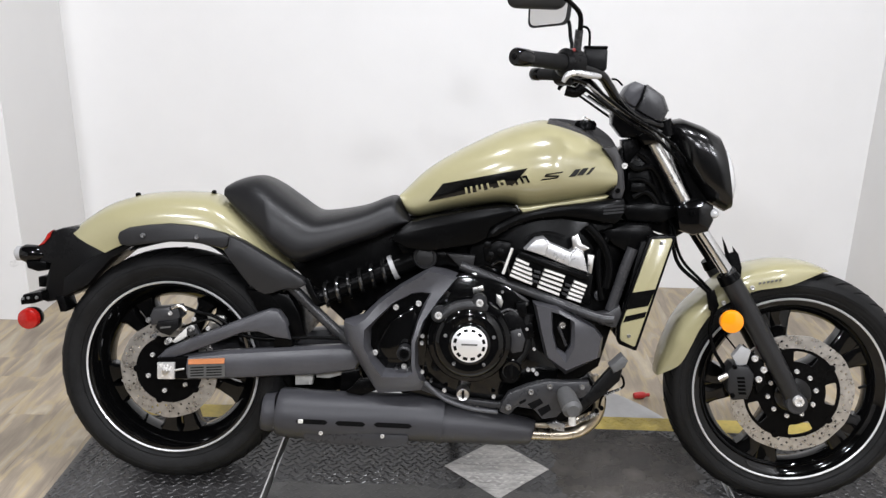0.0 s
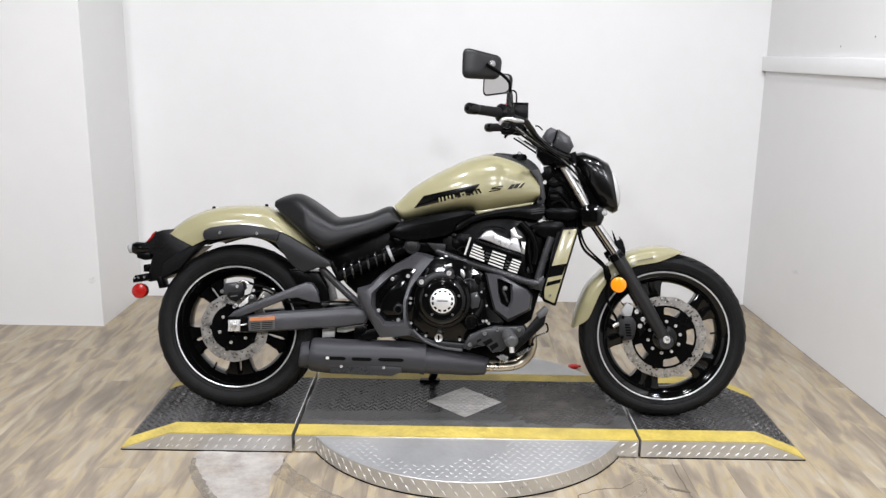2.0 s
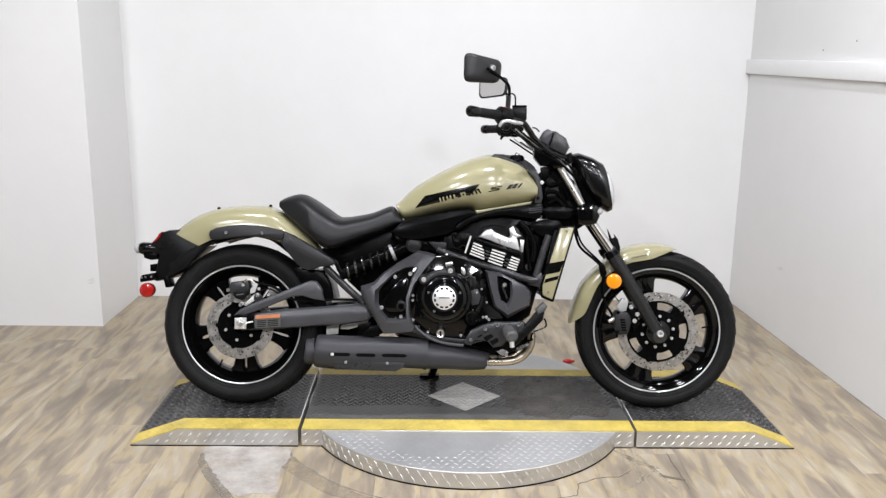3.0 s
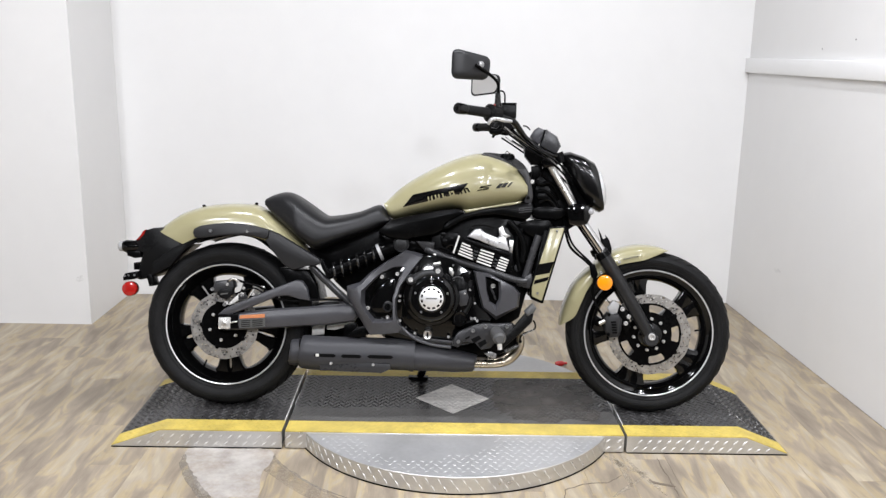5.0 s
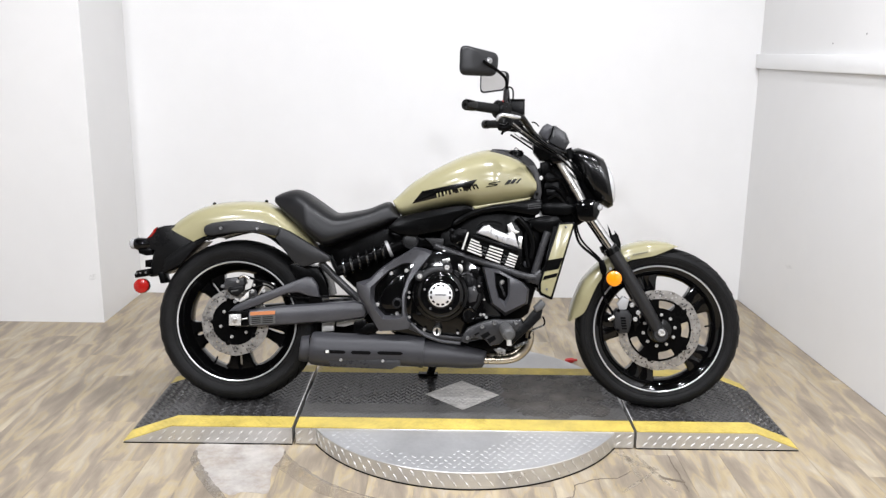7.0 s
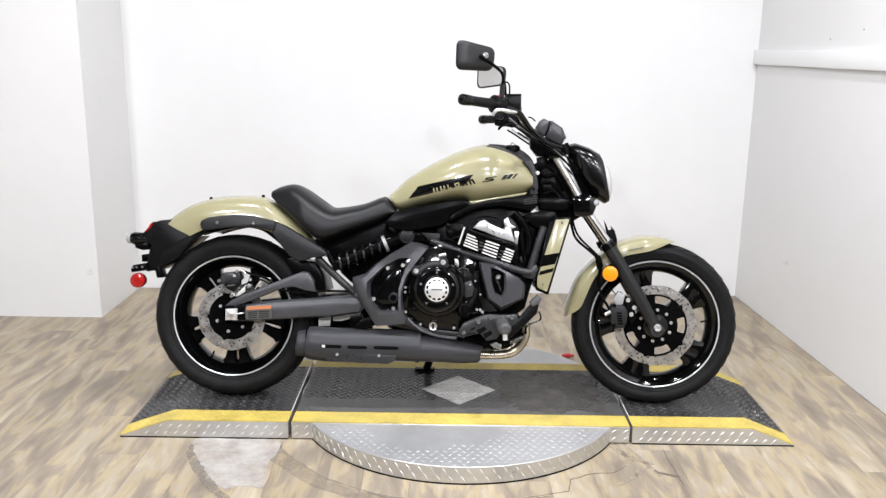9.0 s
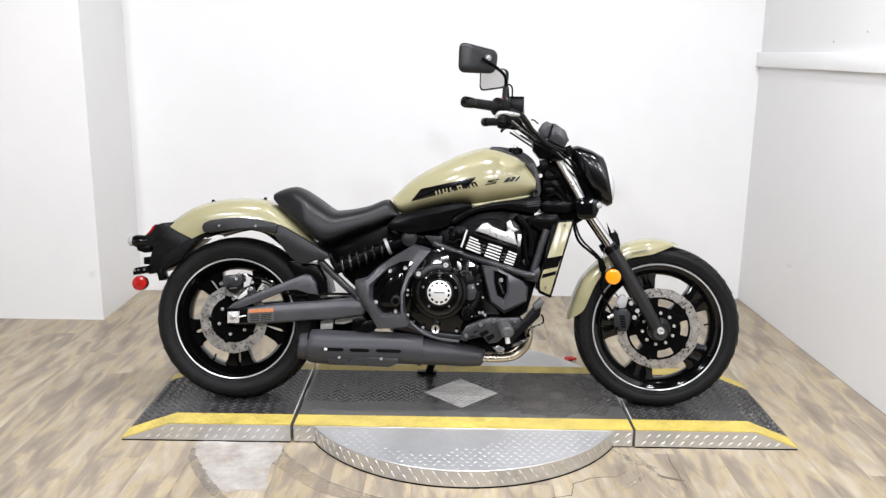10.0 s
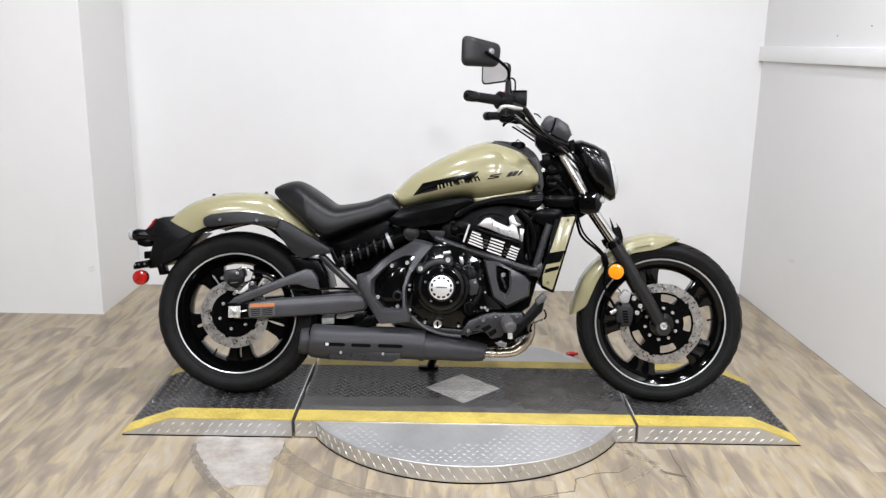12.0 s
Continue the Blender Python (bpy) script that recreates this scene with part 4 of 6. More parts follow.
bar("cap_lever", [(fx - 0.008, -0.02, fz + 0.008), (fx - 0.002, -0.02, fz + 0.02), (fx + 0.012, -0.018, fz + 0.012)], 0.0025, CHROME, sides=8)
screws([(0.329, 0.794)], -0.117, 0.006, SATIN)

# ---- seat ----
seat_top = [(-0.655, 0.755), (-0.643, 0.773), (-0.609, 0.792), (-0.562, 0.802), (-0.525, 0.790), (-0.469, 0.754), (-0.421, 0.721), (-0.398, 0.716), (-0.347, 0.722), (-0.288, 0.735), (-0.242, 0.754), (-0.222, 0.760), (-0.206, 0.755), (-0.174, 0.706)]
seat_bottom = [(-0.638, 0.746), (-0.593, 0.694), (-0.528, 0.640), (-0.465, 0.593), (-0.438, 0.587), (-0.409, 0.597), (-0.337, 0.627), (-0.246, 0.660), (-0.195, 0.684), (-0.170, 0.705)]
SX0, SX1 = seat_top[0][0], seat_top[-1][0]


def seat_width(x):
    t = (x - SX0) / (SX1 - SX0)
    return 0.065 + 0.083 * min(1, t / 0.3) - 0.05 * max(0, (t - 0.55) / 0.45) ** 1.4


part("seat", body(seat_top, seat_bottom, seat_width, 60, 2.7, 0.3, 44), VINYL, bike, "black vinyl solo seat with a raised back")

# ---- rear mudguard and tail ----
rf_out = [(-1.042, 0.653), (-1.000, 0.686), (-0.946, 0.719), (-0.869, 0.744), (-0.791, 0.754), (-0.727, 0.755), (-0.668, 0.749), (-0.603, 0.709), (-0.530, 0.649), (-0.471, 0.575)]
rf_low = [(-0.933, 0.600), (-0.896, 0.618), (-0.852, 0.632), (-0.765, 0.640), (-0.702, 0.637), (-0.636, 0.622), (-0.582, 0.593), (-0.528, 0.560), (-0.476, 0.535), (-0.454, 0.523)]
part("rear_mudguard", arch(rf_out, rf_low, 0.112, 0.004, 48, 0.12, 0.22), TAN, bike, "glossy khaki rear mudguard")
inner = [(-0.868, 0.612), (-0.838, 0.622), (-0.798, 0.633), (-0.747, 0.642), (-0.693, 0.638), (-0.646, 0.620), (-0.562, 0.552), (-0.490, 0.487), (-0.464, 0.419), (-0.456, 0.375)]
part("inner_mudguard", arch([(x, z + 0.006) for x, z in inner], [(x, z - 0.006) for x, z in inner], 0.1, 0.004, 32, 0.0, 0.2), PLASTIC, bike, "black plastic inner mudguard")
flat("mudguard_liner", [(-1.05, 0.482), (-0.983, 0.516), (-0.958, 0.545), (-0.922, 0.585), (-0.874, 0.614), (-0.826, 0.627), (-0.844, 0.634), (-0.922, 0.612), (-0.988, 0.575), (-1.043, 0.53)], -0.09, -0.078, PLASTIC, "black plastic liner under the mudguard's tail", 0.002)
rail_a = [(-0.887, 0.643), (-0.883, 0.657), (-0.859, 0.669), (-0.812, 0.677), (-0.757, 0.682), (-0.702, 0.679), (-0.666, 0.673), (-0.618, 0.662), (-0.607, 0.656), (-0.613, 0.631), (-0.626, 0.625), (-0.666, 0.634), (-0.703, 0.637), (-0.758, 0.637), (-0.813, 0.630), (-0.858, 0.623), (-0.881, 0.626)]
flat("grab_rail", rounded(rail_a, 0.004, 3), -0.132, -0.112, RAIL, "black plastic rail along the mudguard", 0.009)
rail_b = [(-0.607, 0.658), (-0.572, 0.644), (-0.519, 0.613), (-0.463, 0.580), (-0.426, 0.558), (-0.417, 0.543), (-0.438, 0.532), (-0.473, 0.529), (-0.498, 0.519), (-0.519, 0.514), (-0.540, 0.523), (-0.561, 0.539), (-0.582, 0.565), (-0.605, 0.595), (-0.624, 0.621), (-0.613, 0.628)]
flat("mudguard_stay", rail_b, -0.14, -0.1, RAIL, "black mudguard stay", 0.014)
screws([(-0.822, 0.651), (-0.689, 0.651)], -0.132, 0.006, SCREW)
screws([(-0.880, 0.743), (-0.682, 0.755)], -0.01, 0.006, SATIN, depth=0.012)
tail = [(-1.011, 0.661), (-0.938, 0.594), (-0.906, 0.600), (-0.943, 0.569), (-0.981, 0.535), (-1.014, 0.497), (-1.052, 0.475), (-1.098, 0.464), (-1.110, 0.469), (-1.100, 0.508), (-1.095, 0.540), (-1.087, 0.564), (-1.134, 0.572), (-1.120, 0.606), (-1.085, 0.646), (-1.052, 0.657)]
flat("tail_unit", tail, -0.075, 0.075, PLASTIC, "black plastic tail and plate bracket", 0.01)
lx, lz = (-1.146, 0.587)
part("tail_lamp", lathe([(0.012, 0.05), (0.022, 0.03), (0.024, -0.006), (0.019, -0.018)], (lx, -0.06, lz), 24, "x"), GLOSS, bike, "black tail lamp body")
part("tail_lens", lathe([(0.019, -0.018), (0.019, -0.03), (0.012, -0.036), (0.001, -0.038)], (lx, -0.06, lz), 24, "x"), LAMP_CLEAR, bike, "clear tail lamp lens")
flat("tail_reflector", [(-1.116, 0.608), (-1.098, 0.624), (-1.089, 0.642), (-1.077, 0.651), (-1.083, 0.633), (-1.099, 0.615)], -0.079, -0.06, RED_LENS, "red tail reflector", 0.002)
flat("plate_bracket", [(-1.147, 0.569), (-1.095, 0.571), (-1.093, 0.548), (-1.116, 0.544), (-1.143, 0.552)], -0.08, 0.08, SATIN, "", 0.003)
flat("plate_lamp", [(-1.129, 0.526), (-1.104, 0.530), (-1.104, 0.500), (-1.128, 0.500)], -0.055, 0.055, SATIN, "", 0.003)
flat("plate_tab", [(-1.075, 0.481), (-1.052, 0.486), (-1.042, 0.450), (-1.048, 0.442), (-1.062, 0.441), (-1.068, 0.463)], -0.079, -0.02, SATIN, "", 0.004)
flat("indicator_bracket", [(-1.148, 0.475), (-1.140, 0.489), (-1.094, 0.498), (-1.090, 0.475), (-1.113, 0.467), (-1.146, 0.462)], -0.11, 0.11, SATIN, "", 0.004)
for px_, pz_ in ((-1.139, 0.479), (-1.126, 0.481), (-1.104, 0.483)):
    part("bracket_bolt", bolt(px_, -0.11, pz_, 0.004, 0.005), SCREW, bike)
ix, iz = (-1.110, 0.435)


def indicator(name, x, y, z, r, lens, label):
    s = part(name, lathe([(r * 0.5, 0.035), (r * 0.9, 0.024), (r * 1.0, 0.008), (r * 0.98, 0.0)], (x, y, z), 28), SATIN, bike, label)
    part("lens", lathe([(r, 0.0), (r * 0.99, -0.008), (r * 0.93, -0.012), (r * 0.6, -0.0145), (0.001, -0.0155)], (x, y, z), 28), lens, s, "coloured dome lens")
    return s


indicator("rear_indicator", ix, -0.135, iz, 0.027, RED_LENS, "round red rear indicator")

# ---- swingarm, axle, rear caliper ----
flat("swingarm", [(-0.766, 0.350), (-0.722, 0.353), (-0.618, 0.368), (-0.476, 0.381), (-0.392, 0.388), (-0.329, 0.393), (-0.291, 0.386), (-0.279, 0.355), (-0.293, 0.332), (-0.391, 0.316), (-0.476, 0.310), (-0.618, 0.297), (-0.722, 0.291), (-0.767, 0.290)], -0.145, -0.085, GREY, "dark grey swingarm beam with a warning label", 0.02)
part("swingarm_far", plate([(-0.792, 0.346), (-0.722, 0.353), (-0.329, 0.393), (-0.290, 0.369), (-0.307, 0.331), (-0.476, 0.310), (-0.722, 0.291), (-0.793, 0.289)], 0.09, 0.14, 0.01), GREY, bike)
flat("swingarm_brace", [(-0.791, 0.346), (-0.767, 0.369), (-0.697, 0.401), (-0.535, 0.468), (-0.508, 0.478), (-0.486, 0.475), (-0.468, 0.450), (-0.456, 0.404), (-0.496, 0.408), (-0.537, 0.421), (-0.577, 0.417), (-0.662, 0.380), (-0.732, 0.352), (-0.775, 0.338)], -0.138, -0.1, GREY, "dark grey swingarm brace", 0.008)
flat("brace_plate", [(-0.520, 0.448), (-0.506, 0.472), (-0.479, 0.465), (-0.462, 0.431), (-0.452, 0.400), (-0.452, 0.384), (-0.500, 0.380), (-0.496, 0.420)], -0.125, -0.1, SATIN, "black plate at the brace's root", 0.004)
flat("axle_plate", [(-0.785, 0.349), (-0.712, 0.352), (-0.712, 0.298), (-0.786, 0.296)], -0.146, -0.10, SATIN, "black axle adjuster plate", 0.003)
flat("axle_block", [(-0.783, 0.338), (-0.740, 0.340), (-0.741, 0.298), (-0.783, 0.297)], -0.154, -0.12, BOLT, "bright axle adjuster block", 0.002)
ax_, az_ = (-0.761, 0.319)
part("axle_nut", lathe([(0.0095, 0), (0.0095, -0.007), (0.006, -0.008), (0.0055, -0.012), (0.001, -0.012)], (ax_, -0.154, az_), 6), STEEL, bike)
bar("adjuster_screw", [(-0.741, -0.150, 0.320), (-0.716, -0.150, 0.325)], 0.003, STEEL, n=1, sides=8)
flat("label_orange", [(-0.707, 0.347), (-0.617, 0.354), (-0.617, 0.341), (-0.708, 0.335)], -0.1465, -0.14, LABEL_ORANGE, "orange strip of a warning label", 0.0)
flat("label_grey", [(-0.708, 0.333), (-0.616, 0.339), (-0.616, 0.307), (-0.708, 0.300)], -0.1465, -0.14, LABEL_GREY, "grey warning label with unreadable print", 0.0)
for k in range(4):
    flat("label_bar", [(x, z - k * 0.0068) for x, z in [(-0.702, 0.328), (-0.669, 0.331), (-0.669, 0.328), (-0.702, 0.325)]], -0.1469, -0.14, GAP, "", 0.0)
    flat("label_bar", [(x, z - k * 0.0068) for x, z in [(-0.662, 0.331), (-0.624, 0.334), (-0.624, 0.331), (-0.662, 0.328)]], -0.1469, -0.14, GAP, "", 0.0)
caliper_r = flat("rear_caliper", [(-0.805, 0.467), (-0.741, 0.475), (-0.734, 0.448), (-0.748, 0.435), (-0.811, 0.423), (-0.814, 0.447)], -0.122, -0.07, DARK, "black rear brake caliper", 0.007)
flat("caliper_cover", [(-0.79, 0.436), (-0.736, 0.444), (-0.738, 0.423), (-0.762, 0.401), (-0.783, 0.407), (-0.797, 0.421)], -0.13, -0.1, PLASTIC, "black ribbed caliper cover", 0.005, parent=caliper_r)
flat("caliper_mark", [(-0.783, 0.423), (-0.756, 0.427), (-0.756, 0.423), (-0.783, 0.419)], -0.1306, -0.12, LABEL_GREY, "", 0.0, parent=caliper_r)
flat("caliper_bracket", [(-0.761, 0.383), (-0.736, 0.408), (-0.72, 0.423), (-0.713, 0.404), (-0.737, 0.387), (-0.751, 0.38)], -0.116, -0.1, LINK, "bare cast caliper bracket", 0.003)
flat("caliper_boss", [(-0.721, 0.419), (-0.7, 0.429), (-0.688, 0.406), (-0.721, 0.4)], -0.12, -0.1, DARK, "", 0.004)
flat("hose_clip", [(-0.679, 0.414), (-0.66, 0.449), (-0.626, 0.445), (-0.646, 0.416)], -0.1, -0.09, STEEL, "", 0.002)
screws([(-0.708, 0.418), (-0.708, 0.375), (-0.769, 0.383), (-0.801, 0.399), (-0.815, 0.438)], -0.121, 0.007, SCREW)
screws([(-0.709, 0.378), (-0.707, 0.421), (-0.764, 0.388)], -0.119, 0.008, BOLT)
screws([(-0.760, 0.457), (-0.701, 0.444), (-0.665, 0.422), (-0.706, 0.390)], -0.12, 0.006, BOLT)
bar("brake_hose", [(-0.760, -0.120, 0.467), (-0.734, -0.120, 0.475), (-0.692, -0.120, 0.463), (-0.649, -0.120, 0.453), (-0.615, -0.120, 0.433), (-0.592, -0.120, 0.413), (-0.550, -0.120, 0.403), (-0.493, -0.120, 0.402), (-0.415, -0.120, 0.408), (-0.338, -0.120, 0.408)], 0.0045, SATIN, "black rear brake hose")
bar("brake_union", [(-0.755, -0.125, 0.471), (-0.735, -0.125, 0.478), (-0.718, -0.125, 0.466)], 0.005, STEEL, sides=8)
bar("speed_sensor_wire", [(-0.732, -0.120, 0.422), (-0.699, -0.120, 0.435), (-0.660, -0.120, 0.444), (-0.628, -0.120, 0.426)], 0.0028, SATIN, sides=8)
flat("reflector_tab", [(-0.672, 0.454), (-0.629, 0.452), (-0.624, 0.435), (-0.658, 0.431)], -0.112, -0.1, STEEL, "", 0.001)

# ---- muffler and header ----
def path_tube(name, stations, mat, label, sides=32, squash=1.0):
    return part(name, tube([p for p, _ in stations], [r for _, r in stations], sides, 3, True, squash), mat, bike, label)


MY = -0.12
m0, m1, m2, m3 = [(-0.512, -0.120, 0.213), (-0.478, -0.120, 0.217), (-0.083, -0.120, 0.210), (0.153, -0.120, 0.196)]
muffler = path_tube("muffler", [((m0[0] - 0.012, MY, m0[2]), 0.042), ((m0[0] - 0.004, MY, m0[2]), 0.047), ((m1[0] - 0.006, MY, m1[2]), 0.049), ((m1[0], MY, m1[2]), 0.061), ((m1[0] + 0.1, MY, m1[2] - 0.005), 0.062), ((m2[0] - 0.1, MY, m2[2] + 0.005), 0.058), ((m2[0], MY, m2[2]), 0.055)], MUFFLER, "dark grey painted muffler with slots")
part("muffler_opening", lathe([(0.036, -0.004), (0.036, 0.03)], (m0[0] - 0.012, MY, m0[2]), 24, "x"), GAP, muffler)
path_tube("exhaust_pipe", [((m2[0] + 0.001, MY, m2[2] - 0.004), 0.05), ((m2[0] + 0.03, MY + 0.002, m2[2] - 0.006), 0.0485), ((m2[0] + 0.085, MY + 0.006, m2[2] - 0.008), 0.0475), ((0.075, MY + 0.01, 0.1925), 0.0415), ((0.138, MY + 0.012, 0.1875), 0.0335), ((0.149, MY + 0.012, 0.1855), 0.027), ((0.154, MY + 0.012, 0.1845), 0.012)], MUFFLER, "dark grey exhaust collector pipe")
part("muffler_clamp", tube([(m2[0] - 0.004, MY, m2[2]), (m2[0] + 0.01, MY, m2[2] - 0.001)], 0.0575, 32, 1), MUFFLER, bike)
for quad in ([(-0.431, 0.218), (-0.353, 0.219), (-0.353, 0.209), (-0.430, 0.207)], [(-0.334, 0.216), (-0.262, 0.217), (-0.261, 0.207), (-0.333, 0.207)], [(-0.240, 0.216), (-0.147, 0.217), (-0.147, 0.207), (-0.239, 0.206)]):
    xs = [q[0] for q in quad]
    zc = sum(q[1] for q in quad) / 4
    def my(x, z):
        ca = m1[2] + (m2[2] - m1[2]) * (x - m1[0]) / (m2[0] - m1[0])
        rr = 0.0615 - 0.0055 * (x - m1[0]) / (m2[0] - m1[0])
        return MY - math.sqrt(max(rr ** 2 - (z - ca) ** 2, 0)) - 0.0025
    bm = bmesh.new()
    rows = []
    for j in range(3):
        row = []
        for i in range(13):
            x = min(xs) + (max(xs) - min(xs)) * i / 12
            e = 0.006 * (math.sqrt(max(0, 1 - (max(0, abs(i - 6) - 4.8) / 1.2) ** 2)))
            z = zc - 0.012 * (x - (min(xs) + max(xs)) / 2) + (j - 1) * max(e, 0.0008)
            row.append(bm.verts.new((x, my(x, z), z)))
        rows.append(row)
    for r0, r1 in zip(rows, rows[1:]):
        for i in range(12):
            bm.faces.new((r0[i], r0[i + 1], r1[i + 1], r1[i]))
    part("muffler_slot", bm, GAP, muffler, "dark slot in the heat shield")
    if min(xs) < m1[0] + 0.06:
        part("slot_stud", box(min(xs) + 0.006, min(xs) + 0.018, my(min(xs) + 0.012, zc) - 0.002, my(min(xs) + 0.012, zc) + 0.004, zc - 0.0045, zc + 0.0055, 0.001, 1), LINK, muffler, "pale stud inside the slot")
flat("heat_shield", [(-0.416, 0.190), (-0.157, 0.185), (-0.157, 0.167), (-0.189, 0.152), (-0.410, 0.157)], -0.173, -0.155, DARK, "", 0.003, parent=muffler)
screws([(-0.370, 0.184), (-0.219, 0.182)], -0.174, 0.0055, BOLT, muffler)
bar("header_pipe", [(0.146, -0.120, 0.185), (0.216, -0.120, 0.186), (0.260, -0.120, 0.195), (0.287, -0.120, 0.214), (0.305, -0.120, 0.239), (0.312, -0.120, 0.272), (0.307, -0.120, 0.318)], 0.0155, HEADER, "bright header pipe curving up to the engine", sides=16)
bar("header_pipe", [(0.146, -0.065, 0.190), (0.216, -0.065, 0.192), (0.256, -0.065, 0.202), (0.281, -0.065, 0.222), (0.297, -0.065, 0.247), (0.303, -0.065, 0.280), (0.298, -0.065, 0.326)], 0.0155, HEADER, "bright header pipe curving up to the engine", sides=16)
flat("muffler_hanger", [(-0.316, 0.279), (-0.283, 0.312), (-0.243, 0.316), (-0.237, 0.288), (-0.276, 0.272)], -0.145, -0.11, SATIN, "", 0.004)

flat("chain_guard", [(-0.508, 0.320), (-0.274, 0.338), (-0.260, 0.249), (-0.507, 0.227)], 0.0, 0.02, SATIN, "black guard under the swingarm", 0.004)
for q in ([(-0.457, 0.301), (-0.410, 0.310), (-0.413, 0.274), (-0.457, 0.271)], [(-0.403, 0.306), (-0.301, 0.323), (-0.305, 0.312), (-0.372, 0.292), (-0.403, 0.293)]):
    flat("link_plate", q, -0.07, -0.05, LINK, "pale metal suspension link", 0.002)
flat("stand_bracket", [(-0.336, 0.312), (-0.291, 0.321), (-0.277, 0.267), (-0.339, 0.262)], -0.09, -0.05, SATIN, "", 0.004)

# ---- frame and covers ----
flat("side_cover", [(-0.216, 0.660), (-0.194, 0.683), (-0.170, 0.704), (-0.121, 0.717), (-0.066, 0.728), (0.018, 0.745), (0.069, 0.751), (0.091, 0.745), (0.098, 0.733), (0.060, 0.713), (0.030, 0.695), (0.020, 0.667), (-0.009, 0.653), (-0.064, 0.643), (-0.119, 0.633), (-0.174, 0.639)], -0.13, 0.13, SATIN, "black side cover under the seat and tank", 0.016)
flat("frame_cover", [(0.020, 0.669), (0.025, 0.688), (0.043, 0.705), (0.094, 0.732), (0.170, 0.752), (0.257, 0.765), (0.307, 0.774), (0.344, 0.776), (0.351, 0.755), (0.336, 0.722), (0.323, 0.713), (0.268, 0.721), (0.205, 0.729), (0.137, 0.721), (0.084, 0.703), (0.044, 0.675)], -0.14, 0.14, SATIN, "black frame cover below the tank", 0.014)
for k in range(3):
    flat("frame_label_bar", [(x, z - k * 0.0075) for x, z in [(0.294, 0.756), (0.341, 0.762), (0.343, 0.758), (0.295, 0.752)]], -0.1412, -0.138, RAIL, "", 0.0)
part("pivot_cap", lathe([(0.03, 0.02), (0.03, -0.008), (0.0275, -0.012), (0.0255, -0.012), (0.0245, -0.009), (0.022, -0.009), (0.021, -0.013), (0.012, -0.0145), (0.001, -0.015)], (-0.130, -0.095, 0.616), 32), FORK, bike, "round black pivot cap")
flat("shock_mount", [(-0.206, 0.647), (-0.157, 0.646), (-0.107, 0.636), (-0.065, 0.629), (0.005, 0.623), (0.023, 0.598), (-0.021, 0.582), (-0.078, 0.595), (-0.120, 0.579), (-0.162, 0.585), (-0.188, 0.619)], -0.085, 0.1, SATIN, "", 0.008)
flat("frame_gusset", [(-0.078, 0.628), (-0.006, 0.626), (-0.010, 0.601), (-0.038, 0.589)], -0.113, -0.08, RAIL, "", 0.004)
bar("frame_tube", [(-0.042, -0.110, 0.600), (0.021, -0.110, 0.577), (0.131, -0.140, 0.544), (0.210, -0.170, 0.520), (0.285, -0.190, 0.498), (0.322, -0.190, 0.494)], 0.0118, DARK, "dark grey frame tube across the engine", sides=16)
bar("frame_tube", [(0.370, -0.130, 0.657), (0.356, -0.130, 0.616), (0.340, -0.130, 0.560), (0.324, -0.130, 0.504)], 0.0135, DARK, "dark grey frame downtube", sides=16)
flat("frame_junction", [(0.279, 0.496), (0.316, 0.503), (0.343, 0.521), (0.350, 0.499), (0.338, 0.465), (0.297, 0.472)], -0.15, -0.11, DARK, "", 0.005)
bar("frame_tube", [(-0.461, -0.100, 0.531), (-0.427, -0.100, 0.498), (-0.370, -0.100, 0.444), (-0.316, -0.100, 0.397)], 0.0135, DARK, "dark grey frame tube behind the shock", sides=16)
bar("sub_frame_tube", [(-0.046, 0.130, 0.567), (0.149, 0.130, 0.501), (0.332, 0.130, 0.429)], 0.0135, GREY, sides=12)
flat("steering_head", [(0.352, 0.774), (0.361, 0.865), (0.387, 0.898), (0.436, 0.899), (0.490, 0.806), (0.535, 0.751), (0.530, 0.709), (0.483, 0.679), (0.398, 0.705)], -0.07, 0.07, SATIN, "black steering head with wiring", 0.01)
flat("head_cover", [(0.292, 0.695), (0.355, 0.716), (0.409, 0.715), (0.424, 0.692), (0.398, 0.673), (0.370, 0.640), (0.324, 0.662)], -0.125, 0.125, SATIN, "", 0.01)
for pts, r in (([(0.357, -0.085, 0.859), (0.376, -0.085, 0.846), (0.409, -0.085, 0.852), (0.430, -0.085, 0.833), (0.450, -0.085, 0.793)], 0.007), ([(0.362, -0.080, 0.818), (0.392, -0.080, 0.821), (0.423, -0.080, 0.800), (0.451, -0.080, 0.749), (0.472, -0.080, 0.710)], 0.006), ([(0.372, -0.085, 0.777), (0.401, -0.085, 0.791), (0.427, -0.085, 0.770), (0.446, -0.085, 0.727)], 0.008), ([(0.378, -0.080, 0.884), (0.404, -0.080, 0.863), (0.422, -0.080, 0.822), (0.438, -0.080, 0.779)], 0.005)):
    bar("wiring_loom", pts, r, SATIN, "black wiring loom", sides=8)
part("wiring_connector", box(0.382 - 0.018, 0.382 + 0.018, -0.095, -0.06, 0.802 - 0.012, 0.802 + 0.012, 0.005), SATIN, bike)
flat("neck_cover", [(0.328, 0.885), (0.36, 0.905), (0.415, 0.91), (0.449, 0.874), (0.513, 0.772), (0.525, 0.755), (0.474, 0.735), (0.362, 0.745), (0.345, 0.825)], -0.05, 0.05, SATIN, "black cover round the steering neck", 0.01)
flat("frame_neck", [(0.339, 0.758), (0.411, 0.768), (0.471, 0.759), (0.480, 0.736), (0.444, 0.716), (0.359, 0.720)], -0.095, 0.095, SATIN, "black frame neck", 0.008)
screws([(0.344, 0.853)], -0.105, 0.008, BOLT)

